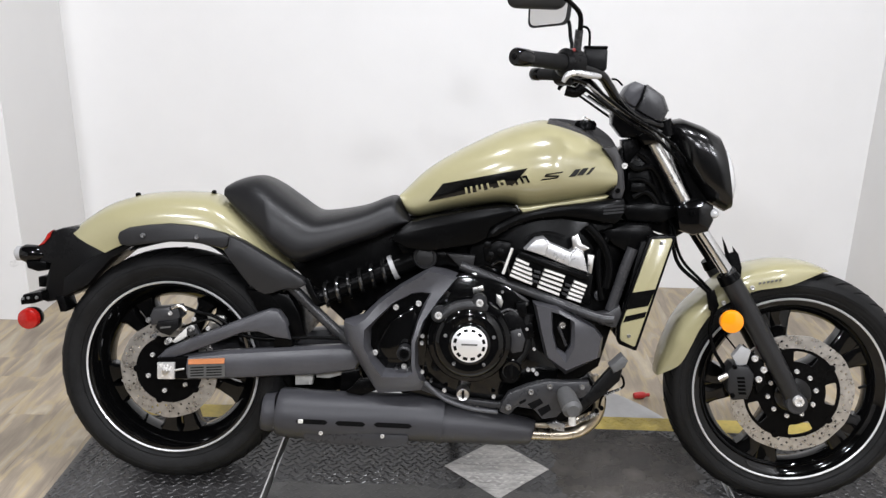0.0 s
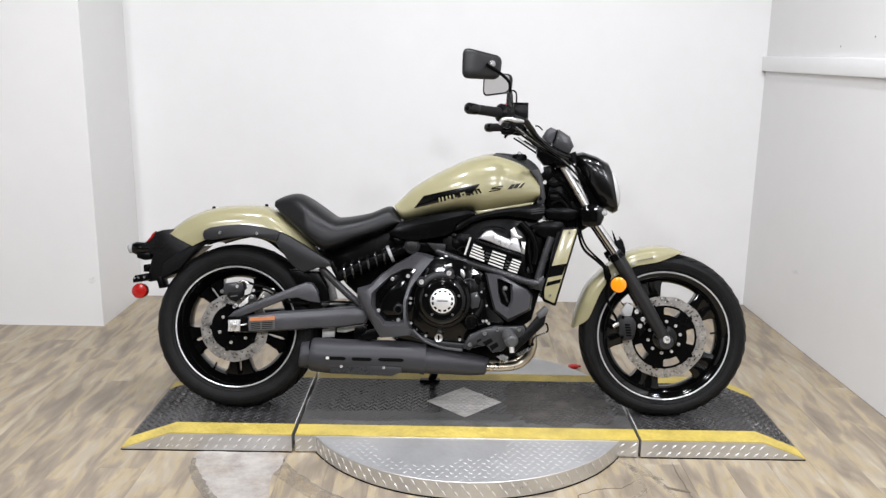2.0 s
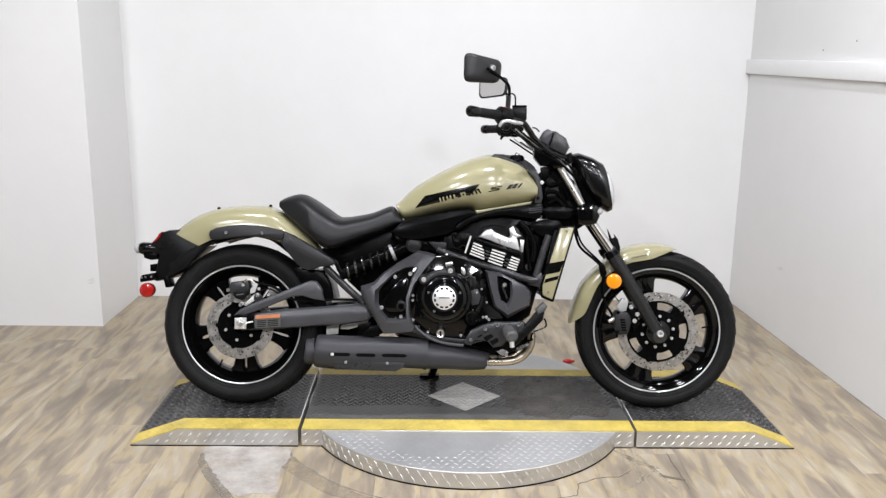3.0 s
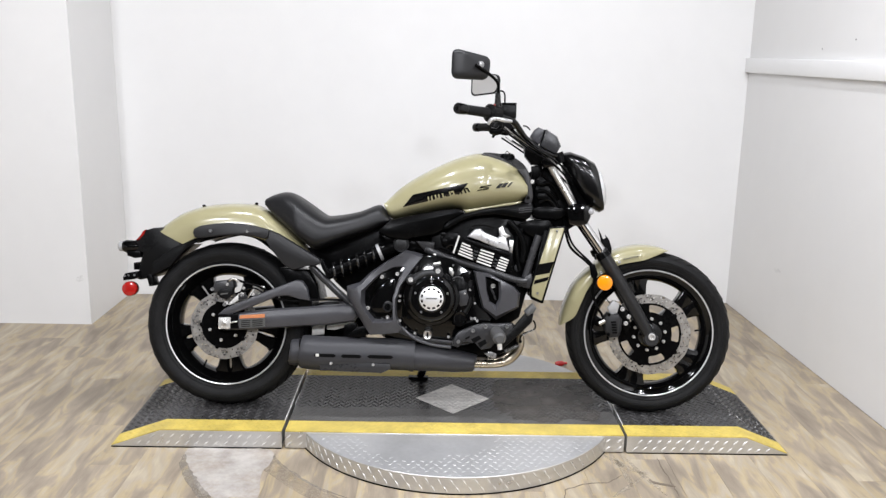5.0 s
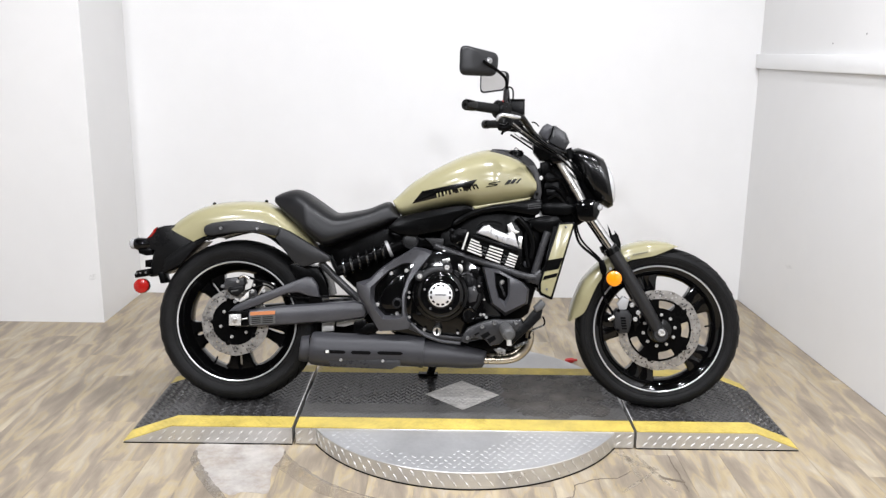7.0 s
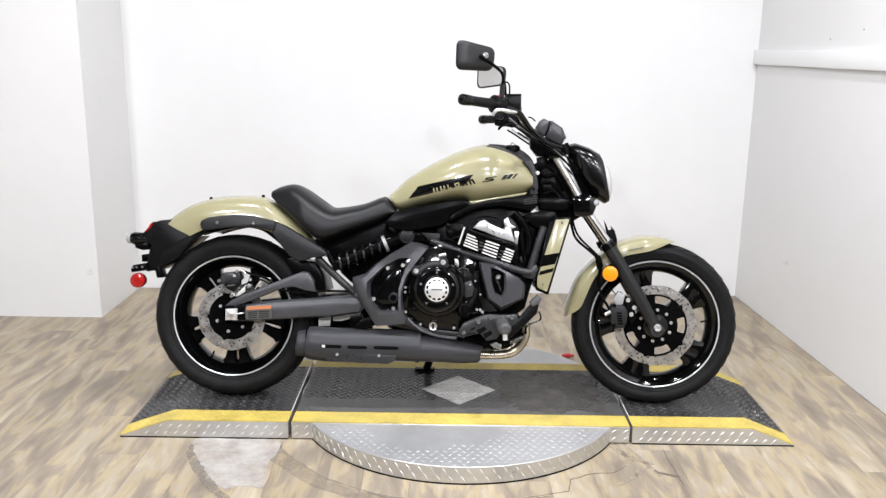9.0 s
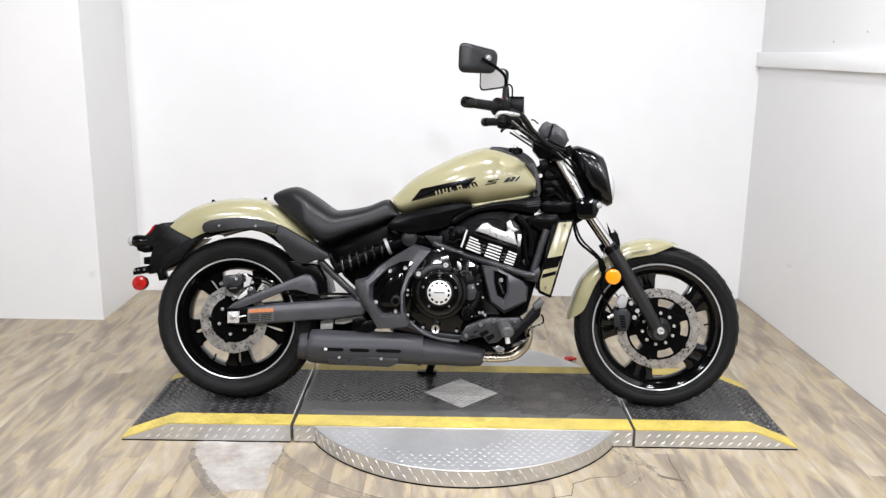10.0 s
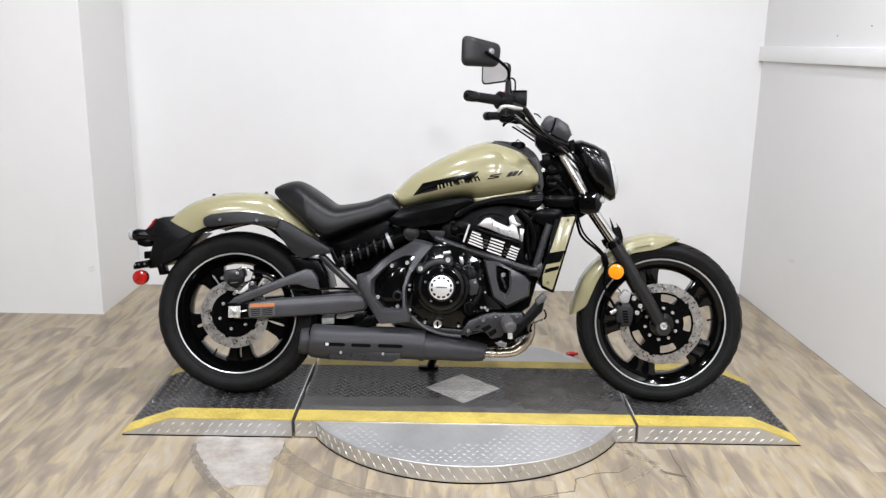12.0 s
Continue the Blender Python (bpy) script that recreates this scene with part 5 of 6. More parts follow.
flat("battery_box", [(-0.494, 0.590), (-0.408, 0.624), (-0.294, 0.678), (-0.181, 0.710), (-0.103, 0.705), (-0.094, 0.620), (-0.120, 0.547), (-0.219, 0.515), (-0.290, 0.460), (-0.330, 0.424), (-0.380, 0.469), (-0.406, 0.506), (-0.453, 0.550)], -0.03, 0.09, SATIN, "black battery box and inner guard", 0.008)

flat("airbox", [(-0.152, 0.695), (0.080, 0.711), (0.084, 0.597), (0.007, 0.563), (-0.114, 0.585)], -0.06, 0.1, SATIN, "black airbox under the tank", 0.008)

flat("inner_guard", [(-0.580, 0.522), (-0.468, 0.512), (-0.440, 0.463), (-0.425, 0.403), (-0.483, 0.396), (-0.544, 0.457)], -0.1, 0.1, SATIN, "black inner guard ahead of the rear tyre", 0.008)

# ---- shock ----
sa = Vector((-0.406, -0.090, 0.498))
sb = Vector((-0.147, -0.070, 0.612))
bar("shock_body", [sa, sa.lerp(sb, 0.5), sb], 0.0225, SATIN, "black rear shock absorber", n=1, sides=16)
bar("shock_reservoir", [sa.lerp(sb, 0.66), sa.lerp(sb, 0.95)], 0.026, SATIN, n=1, sides=20)
bar("shock_collar", [sa.lerp(sb, 0.735), sa.lerp(sb, 0.775)], 0.032, COLLAR, "bright preload collar", n=1, sides=24)
d = (sb - sa).normalized()
u1 = d.cross(Vector((0, 1, 0))).normalized()
u2 = u1.cross(d)
coil = [sa.lerp(sb, 0.04 + 0.68 * i / 90) + 0.0285 * (math.cos(i * 0.435) * u1 + math.sin(i * 0.435) * u2) for i in range(91)]
bar("shock_spring", coil, 0.0056, SPRING, "black coil spring", n=1, sides=8)
flat("shock_link", [(-0.427, 0.553), (-0.414, 0.560), (-0.404, 0.537), (-0.393, 0.515), (-0.379, 0.499), (-0.398, 0.493), (-0.414, 0.520)], -0.13, -0.11, SATIN, "", 0.003)

# ---- engine ----
flat("crankcase", [(-0.282, 0.468), (-0.199, 0.527), (-0.117, 0.569), (-0.021, 0.583), (0.076, 0.564), (0.147, 0.511), (0.198, 0.428), (0.208, 0.358), (0.204, 0.301), (0.170, 0.268), (0.087, 0.247), (-0.024, 0.246), (-0.109, 0.267), (-0.194, 0.285), (-0.265, 0.326)], -0.135, 0.19, GLOSS, "gloss black engine case", 0.012)
flat("lower_case", [(-0.196, 0.279), (-0.110, 0.268), (0.060, 0.253), (0.206, 0.295), (0.280, 0.341), (0.313, 0.299), (0.299, 0.241), (0.216, 0.206), (0.062, 0.202), (-0.138, 0.238)], -0.105, 0.15, SATIN, "", 0.012)
flat("engine_back", [(-0.035, 0.571), (-0.011, 0.692), (0.044, 0.721), (0.207, 0.744), (0.317, 0.738), (0.348, 0.653), (0.343, 0.485), (0.308, 0.355), (0.227, 0.295), (0.084, 0.361)], -0.1, 0.12, SATIN, "black cylinder block and airbox", 0.01)
flat("frame_side_panel", [(-0.261, 0.474), (-0.196, 0.539), (-0.115, 0.562), (-0.060, 0.537), (-0.111, 0.424), (-0.129, 0.296), (-0.236, 0.292), (-0.276, 0.362)], -0.138, -0.1, GLOSS, "", 0.01)
ring_out = [(-0.319, 0.462), (-0.274, 0.476), (-0.237, 0.513), (-0.187, 0.549), (-0.112, 0.594), (-0.079, 0.589), (-0.041, 0.577), (-0.083, 0.523), (-0.122, 0.469), (-0.140, 0.416), (-0.138, 0.358), (-0.120, 0.318), (-0.130, 0.298), (-0.182, 0.292), (-0.233, 0.288), (-0.279, 0.358), (-0.318, 0.427)]
ring_in = [(-0.255, 0.444), (-0.243, 0.462), (-0.225, 0.480), (-0.204, 0.502), (-0.164, 0.521), (-0.142, 0.525), (-0.125, 0.525), (-0.131, 0.504), (-0.142, 0.470), (-0.155, 0.422), (-0.154, 0.373), (-0.155, 0.352), (-0.169, 0.345), (-0.194, 0.343), (-0.219, 0.344), (-0.241, 0.369), (-0.256, 0.399)]
cuts = [0.45, 0.3, 0.16, 0.12, 0.1, 0.12, 0.15, 0.2, 0.25, 0.3, 0.3, 0.35, 0.5, 0.62, 0.66, 0.5, 0.45]
part("engine_side_frame", facet_ring(ring_out, ring_in, -0.165, -0.19, -0.165, cuts, [max(0.82, c + 0.15) for c in cuts], [0.0, 0.008, 0.018, 0.03, 0.042, 0.045, 0.045, 0.034, 0.018, 0.004, 0, 0, 0, 0, 0, 0, 0]), GREY, bike, "dark grey angular engine side frame")
bx, bz = (-0.170, 0.392)
part("frame_boss", lathe([(0.018, 0.03), (0.018, -0.004), (0.014, -0.008), (0.0125, -0.002), (0.001, -0.002)], (bx, -0.183, bz), 24), RAIL, bike)
part("frame_bolt", bolt(bx, -0.185, bz, 0.0105, 0.008), SATIN, bike)
flat("gloss_panel", [(-0.236, 0.364), (-0.241, 0.406), (-0.208, 0.463), (-0.154, 0.500), (-0.143, 0.479), (-0.159, 0.367)], -0.146, -0.11, GLOSS, "gloss black sprocket cover", 0.008)
screws([(-0.195, 0.497), (-0.140, 0.508), (-0.244, 0.383), (-0.172, 0.351)], -0.145, 0.0075, BOLT)
clx, clz = (-0.014, 0.427)
part("clutch_cover", lathe([(0.101, 0.06), (0.101, 0.014), (0.097, 0.006), (0.087, 0.004), (0.085, -0.007), (0.081, -0.014), (0.074, -0.019), (0.064, -0.021), (0.052, -0.017), (0.047, -0.018), (0.043, -0.022)], (clx, -0.19, clz), 72), GLOSS, bike, "gloss black round clutch cover")
badge = part("cover_badge", lathe([(0.0425, -0.018), (0.0425, -0.0265), (0.040, -0.0285), (0.001, -0.0285)], (clx, -0.19, clz), 64), material("satin_aluminium_badge", (0.78, 0.78, 0.78), 0.35, metal=0.7, vary=0.05), bike, "round bright badge with dark notches")
for k in range(12):
    a = 2 * math.pi * (k + 0.5) / 12
    q = moved(box(-0.0055, 0.0055, -0.0008, 0.001, 0.031, 0.038, 0.0006, 1), Matrix.Translation((clx, -0.2185, clz)) @ Matrix.Rotation(-a, 4, "Y"))
    part("badge_notch", q, GAP, badge)
part("badge_bar", box(clx - 0.019, clx + 0.019, -0.2191, -0.217, clz - 0.0018, clz + 0.0022), LABEL_GREY, badge)
for k in range(5):
    a = 2 * math.pi * (k + 0.25) / 5
    part("bolt", bolt(clx + 0.06 * math.cos(a), -0.2085, clz + 0.06 * math.sin(a), 0.0045, 0.005), SCREW, bike)
# the arched water jacket over the clutch cover
arc = [(clx + 0.088 * math.cos(radians(a)), -0.187, clz + 0.088 * math.sin(radians(a))) for a in range(64, 150, 8)]
part("cover_arch", tube(arc, [0.01] + [0.016] * (len(arc) - 2) + [0.01], 14, 3), RAIL, bike, "dark grey arched cover rim")
for px_, pz_ in [(-0.089, 0.491), (0.007, 0.524)]:
    part("arch_boss", lathe([(0.018, 0.03), (0.018, -0.006), (0.015, -0.01), (0.001, -0.01)], (px_, -0.191, pz_), 20), RAIL, bike)
    part("bolt", bolt(px_, -0.201, pz_, 0.0095, 0.007), BOLT, bike)
screws([(-0.129, 0.429), (-0.130, 0.412), (-0.127, 0.340), (-0.072, 0.296), (0.049, 0.285), (0.066, 0.486), (0.079, 0.418)], -0.15, 0.0055, BOLT)
for p, r, m_, nm in (((-0.026, 0.292), 0.0165, STEEL, "oil_cap"), ((-0.092, 0.360), 0.013, SATIN, "inspection_plug"), ((0.089, 0.356), 0.025, GLOSS, "oil_filler")):
    part(nm, lathe([(r, 0.03), (r, -0.006), (r * 0.86, -0.01), (r * 0.6, -0.008), (0.001, -0.008)], (p[0], -0.16, p[1]), 24), m_, bike)
    part("plug_slot", box(p[0] - 0.003, p[0] + 0.003, -0.1715, -0.165, p[1] - r * 0.6, p[1] + r * 0.6, 0.001, 1), GAP, bike)
flat("water_pump", [(0.057, 0.486), (0.084, 0.507), (0.112, 0.488), (0.131, 0.447), (0.122, 0.398), (0.089, 0.361), (0.068, 0.389)], -0.16, -0.105, SATIN, "black water pump housing", 0.01)
bar("coolant_hose", [(0.103, -0.145, 0.373), (0.122, -0.145, 0.413), (0.123, -0.145, 0.458), (0.127, -0.145, 0.492)], 0.013, RUBBER, sides=14)
part("pump_cap", lathe([(0.026, 0.03), (0.028, -0.006), (0.022, -0.014), (0.001, -0.016)], (0.087, -0.155, 0.347), 24), SATIN, bike)
bar("clutch_cable", [(-0.120, -0.160, 0.318), (-0.100, -0.160, 0.299), (-0.066, -0.160, 0.275), (-0.010, -0.160, 0.257), (0.059, -0.160, 0.249)], 0.0058, GREY, "black cable under the engine case", sides=8)
screws([(0.131, 0.352), (0.143, 0.352), (0.152, 0.343), (0.121, 0.284)], -0.137, 0.0055, BOLT)
screws([(-0.106, 0.314), (0.010, 0.253), (0.037, 0.488)], -0.137, 0.004, SCREW)
screws([(0.061, 0.544), (0.096, 0.498), (0.120, 0.517)], -0.147, 0.004, SCREW)
flat("sensor_housing", [(0.082, 0.452), (0.109, 0.460), (0.121, 0.432), (0.114, 0.401), (0.089, 0.395), (0.077, 0.422)], -0.161, -0.145, DARK, "", 0.004)
bar("engine_wire", [(0.057, -0.155, 0.493), (0.077, -0.155, 0.503), (0.099, -0.155, 0.493), (0.114, -0.155, 0.463)], 0.003, DARK, sides=8)
bar("engine_wire", [(-0.013, -0.105, 0.586), (0.006, -0.105, 0.601), (0.037, -0.105, 0.593), (0.062, -0.105, 0.575)], 0.0045, GLOSS, sides=8)
bar("engine_wire", [(0.033, -0.140, 0.606), (0.052, -0.140, 0.618), (0.068, -0.140, 0.608), (0.082, -0.140, 0.581)], 0.004, GLOSS, sides=8)
flat("gear_case_rim", [(-0.206, 0.335), (-0.136, 0.298), (-0.052, 0.267), (0.059, 0.257), (0.141, 0.274), (0.167, 0.300), (0.160, 0.309), (0.126, 0.288), (0.058, 0.271), (-0.053, 0.281), (-0.130, 0.312), (-0.193, 0.349)], -0.155, -0.135, DARK, "", 0.003)
flat("coil_bracket", [(-0.034, 0.574), (-0.004, 0.586), (0.010, 0.564), (0.003, 0.536), (-0.017, 0.547)], -0.105, -0.12, STEEL, "", 0.003)
for q in ([(-0.012, 0.550), (0.014, 0.557), (0.018, 0.544), (-0.008, 0.534)], [(0.047, 0.537), (0.059, 0.533), (0.065, 0.517), (0.060, 0.501), (0.047, 0.515)]):
    flat("hose_bracket", q, -0.14, -0.12, STEEL, "bare metal hose bracket", 0.004)
for q in ([(0.094, 0.518), (0.118, 0.523), (0.122, 0.490), (0.102, 0.478)], [(0.111, 0.466), (0.135, 0.475), (0.143, 0.439), (0.119, 0.426)], [(0.091, 0.450), (0.107, 0.454), (0.112, 0.410), (0.096, 0.406)]):
    flat("cable_connector", q, -0.158, -0.13, SATIN, "", 0.003)
screws([(0.105, 0.443), (0.142, 0.409), (0.092, 0.378), (0.123, 0.457)], -0.158, 0.004, BOLT)
# cylinders with bright fins
cyl = flat("cylinder", [(0.100, 0.645), (0.278, 0.592), (0.272, 0.520), (0.213, 0.530), (0.130, 0.561), (0.070, 0.572), (0.087, 0.622)], -0.142, 0.1, SATIN, "black finned cylinder", 0.004)
# each bank of fins: the ends of its top fin, of its lowest fin, and how many
for a, b, c, e, rows_ in (((0.091, 0.625), (0.122, 0.613), (0.078, 0.587), (0.125, 0.569), 5), ((0.159, 0.602), (0.208, 0.587), (0.145, 0.561), (0.197, 0.543), 5), ((0.231, 0.576), (0.261, 0.565), (0.216, 0.538), (0.249, 0.528), 5)):
    A, B, C, D = Vector(a), Vector(b), Vector(c), Vector(e)
    for k in range(rows_):
        t = k / (rows_ - 1)
        p, q = A.lerp(C, t), B.lerp(D, t)
        if a[0] < 0.1 and k:
            q = q + Vector((0.006, -0.002))
        n_ = Vector((-(q - p).y, (q - p).x)).normalized() * 0.0027
        part("cooling_fin", plate([tuple(p + n_), tuple(q + n_), tuple(q - n_), tuple(p - n_)], -0.16, -0.12, 0.0009), FIN, cyl, "bright edged cooling fin")
for p, q in (((0.136, 0.597), (0.151, 0.593)), ((0.133, 0.586), (0.148, 0.582)), ((0.131, 0.574), (0.145, 0.570)), ((0.211, 0.568), (0.225, 0.563)), ((0.207, 0.556), (0.220, 0.552)), ((0.204, 0.546), (0.217, 0.541))):
    part("fin_web", plate([(p[0], p[1] + 0.0028), (q[0], q[1] + 0.0028), (q[0], q[1] - 0.0028), (p[0], p[1] - 0.0028)], -0.152, -0.13, 0.001), DARK, cyl)
head = flat("cylinder_head_cover", [(0.110, 0.647), (0.136, 0.675), (0.156, 0.679), (0.172, 0.665), (0.220, 0.646), (0.233, 0.656), (0.251, 0.647), (0.264, 0.596), (0.212, 0.612), (0.153, 0.635)], -0.148, 0.06, SILVER, "silver cylinder head cover", 0.005)
for q in ([(0.111, 0.648), (0.136, 0.674), (0.155, 0.678), (0.168, 0.664), (0.158, 0.634)], [(0.222, 0.643), (0.234, 0.655), (0.250, 0.646), (0.263, 0.598), (0.214, 0.612)]):
    flat("end_block", q, -0.156, -0.14, SILVER, "", 0.006, parent=head)
bar("coolant_rod", [(0.081, -0.150, 0.651), (0.061, -0.150, 0.588)], 0.0035, LINK, "pale metal rod beside the cylinder", n=1, sides=10)
flat("head_gasket_band", [(0.094, 0.643), (0.110, 0.642), (0.188, 0.613), (0.267, 0.591), (0.263, 0.580), (0.188, 0.600), (0.100, 0.629)], -0.158, -0.1, SATIN, "", 0.002)
for q in ([(0.223, 0.680), (0.237, 0.689), (0.248, 0.664), (0.268, 0.654), (0.247, 0.645), (0.227, 0.653)], [(0.263, 0.640), (0.279, 0.638), (0.274, 0.588), (0.265, 0.591)]):
    flat("head_bracket", q, -0.135, -0.12, STEEL, "", 0.002)
bar("breather_pipe", [(0.112, -0.140, 0.671), (0.132, -0.140, 0.686), (0.172, -0.140, 0.690), (0.206, -0.140, 0.680)], 0.003, SATIN, sides=8)
flat("throttle_body", [(0.011, 0.646), (0.045, 0.667), (0.079, 0.662), (0.084, 0.627), (0.047, 0.606), (0.017, 0.616)], -0.13, 0.05, SATIN, "black throttle body", 0.006)
for p in [(0.030, -0.135, 0.630), (0.054, -0.135, 0.639), (0.021, -0.135, 0.655)]:
    part("throttle_screw", lathe([(0.009, 0.01), (0.009, -0.004), (0.001, -0.006)], p, 12), SATIN, bike)
bar("coolant_hose", [(0.260, -0.130, 0.708), (0.295, -0.130, 0.669), (0.316, -0.130, 0.614), (0.310, -0.130, 0.559)], 0.011, SATIN, sides=14)
bar("coolant_hose", [(0.310, -0.120, 0.682), (0.292, -0.120, 0.640), (0.294, -0.120, 0.585), (0.304, -0.120, 0.529)], 0.009, SATIN, sides=14)
for p in [(0.298, -0.112, 0.538)]:
    part("hose_clip", lathe([(0.013, 0.01), (0.013, -0.006), (0.009, -0.008), (0.001, -0.008)], p, 16), DARK, bike)
flat("radiator_shroud", [(0.269, 0.637), (0.284, 0.700), (0.36, 0.69), (0.368, 0.640), (0.343, 0.523), (0.316, 0.490), (0.285, 0.528)], -0.06, 0.06, SATIN, "black shroud behind the radiator", 0.004)
front_out = [(0.134, 0.526), (0.190, 0.519), (0.284, 0.471), (0.303, 0.449), (0.298, 0.399), (0.219, 0.351), (0.168, 0.394), (0.152, 0.455)]
front_in = [(0.180, 0.507), (0.196, 0.504), (0.224, 0.491), (0.226, 0.457), (0.226, 0.428), (0.215, 0.406), (0.194, 0.419), (0.182, 0.461)]
part("engine_front_cover", facet_ring(front_out, front_in, -0.178, -0.207, -0.196, [0.14, 0.2, 0.12, 0.12, 0.14, 0.3, 0.2, 0.16], [0.9, 0.9, 0.9, 0.9, 0.9, 0.62, 0.9, 0.9], [0.006, 0.002, 0, 0, 0.004, 0.012, 0.008, 0.006]), GREY, bike, "dark grey angular cover at the engine's front", 20)
flat("cover_recess", [(0.172, 0.512), (0.232, 0.495), (0.236, 0.422), (0.216, 0.398), (0.188, 0.410)], -0.17, -0.14, SATIN, "", 0.001)
bar("cover_cable", [(0.196, -0.176, 0.470), (0.207, -0.178, 0.446), (0.216, -0.176, 0.424)], 0.004, DARK, sides=8)
screws([(0.205, 0.474)], -0.176, 0.0095, STEEL)

# ---- radiator ----
flat("radiator", [(0.386, 0.676), (0.447, 0.685), (0.373, 0.415), (0.347, 0.431), (0.343, 0.466)], -0.14, 0.16, SATIN, "black radiator core", 0.006)
shroud = flat("radiator_shroud", [(0.402, 0.686), (0.411, 0.692), (0.460, 0.694), (0.465, 0.688), (0.388, 0.413), (0.381, 0.413), (0.345, 0.427), (0.341, 0.435), (0.339, 0.470)], -0.155, -0.125, SATIN, "khaki radiator side panel in a black frame", 0.003)
flat("shroud_panel", [(0.408, 0.683), (0.454, 0.687), (0.457, 0.683), (0.383, 0.425), (0.378, 0.424), (0.349, 0.437), (0.346, 0.443), (0.346, 0.472)], -0.1605, -0.15, TAN, "khaki painted panel", 0.002, parent=shroud)
for q in ([(0.366, 0.554), (0.423, 0.565), (0.408, 0.524), (0.356, 0.513)], [(0.356, 0.497), (0.405, 0.510), (0.401, 0.496), (0.351, 0.482)]):
    flat("panel_stripe", q, -0.1612, -0.158, DECAL, "black slanted stripe", 0.0, parent=shroud)
screws([(0.431, 0.675), (0.366, 0.450)], -0.161, 0.0045, SCREW, shroud, 0.004)

# ---- foot controls ----
flat("peg_bracket", [(0.063, 0.261), (0.069, 0.284), (0.084, 0.308), (0.129, 0.328), (0.175, 0.341), (0.216, 0.340), (0.272, 0.343), (0.281, 0.323), (0.271, 0.303), (0.245, 0.299), (0.222, 0.279), (0.200, 0.253), (0.166, 0.246), (0.145, 0.269), (0.104, 0.274), (0.085, 0.252)], -0.195, -0.165, DARK, "dark grey footpeg bracket", 0.005)
screws([(0.084, 0.274), (0.136, 0.314), (0.180, 0.329), (0.256, 0.331)], -0.196, 0.0075, SCREW)
for q in ([(0.129, 0.283), (0.158, 0.298), (0.167, 0.287), (0.141, 0.269)], [(0.153, 0.270), (0.180, 0.285), (0.186, 0.271), (0.163, 0.254)], [(0.108, 0.287), (0.124, 0.296), (0.126, 0.290), (0.111, 0.281)]):
    flat("bracket_slot", q, -0.1958, -0.19, GAP, "", 0.001)
peg = (0.215, -0.200, 0.316)
pe = (0.227, -0.270, 0.298)
part("footpeg", tube([peg, Vector(peg).lerp(Vector(pe), 0.25), pe], [0.018, 0.022, 0.0235], 20, 2), PEG, bike, "worn grey rubber footpeg")
part("peg_end", tube([pe, Vector(pe) + Vector((0.001, -0.012, -0.002))], [0.0225, 0.014], 20, 1), PEG, bike)
bar("peg_feeler", [(0.227, -0.266, 0.284), (0.229, -0.266, 0.259)], 0.0085, LINK, n=1, sides=10)
flat("brake_pedal", [(0.232, 0.262), (0.260, 0.306), (0.317, 0.377), (0.338, 0.396), (0.351, 0.379), (0.345, 0.348), (0.311, 0.313), (0.262, 0.268), (0.240, 0.246)], -0.198, -0.178, PLASTIC, "black rear brake pedal", 0.007)
flat("pedal_pad", [(0.315, 0.388), (0.344, 0.417), (0.358, 0.402), (0.350, 0.385), (0.325, 0.371)], -0.222, -0.178, PEG, "worn grey rubber pedal pad", 0.008)
bar("pedal_rod", [(0.354, -0.150, 0.351), (0.361, -0.150, 0.338), (0.358, -0.150, 0.319), (0.315, -0.150, 0.298), (0.306, -0.150, 0.267)], 0.003, SATIN, sides=8)
for k in range(6):
    part("switch_bead", lathe([(0.0001, -0.004), (0.0028, -0.002), (0.0028, 0.002), (0.0001, 0.004)], (0.318 + 0.007 * k, -0.153, 0.299 + 0.0034 * k), 10), SCREW, bike)
spring_a, spring_b = Vector((0.253, -0.18, 0.24)), Vector((0.302, -0.18, 0.265))
spring_d = (spring_b - spring_a).normalized()
spring_u = spring_d.cross(Vector((0, 1, 0))).normalized()
bar("pedal_spring", [spring_a.lerp(spring_b, i / 72) + 0.0055 * (math.cos(i * 0.9) * spring_u + math.sin(i * 0.9) * Vector((0, 1, 0))) for i in range(73)], 0.0014, SCREW, "small dark coil spring", n=1, sides=6)
flat("pedal_tab", [(0.179, 0.232), (0.201, 0.240), (0.222, 0.231), (0.220, 0.214), (0.195, 0.219)], -0.185, -0.17, SCREW, "", 0.002)
screws([(0.305, 0.279), (0.294, 0.272)], -0.19, 0.006, SATIN)

# ---- front fork, mudguard, brakes ----

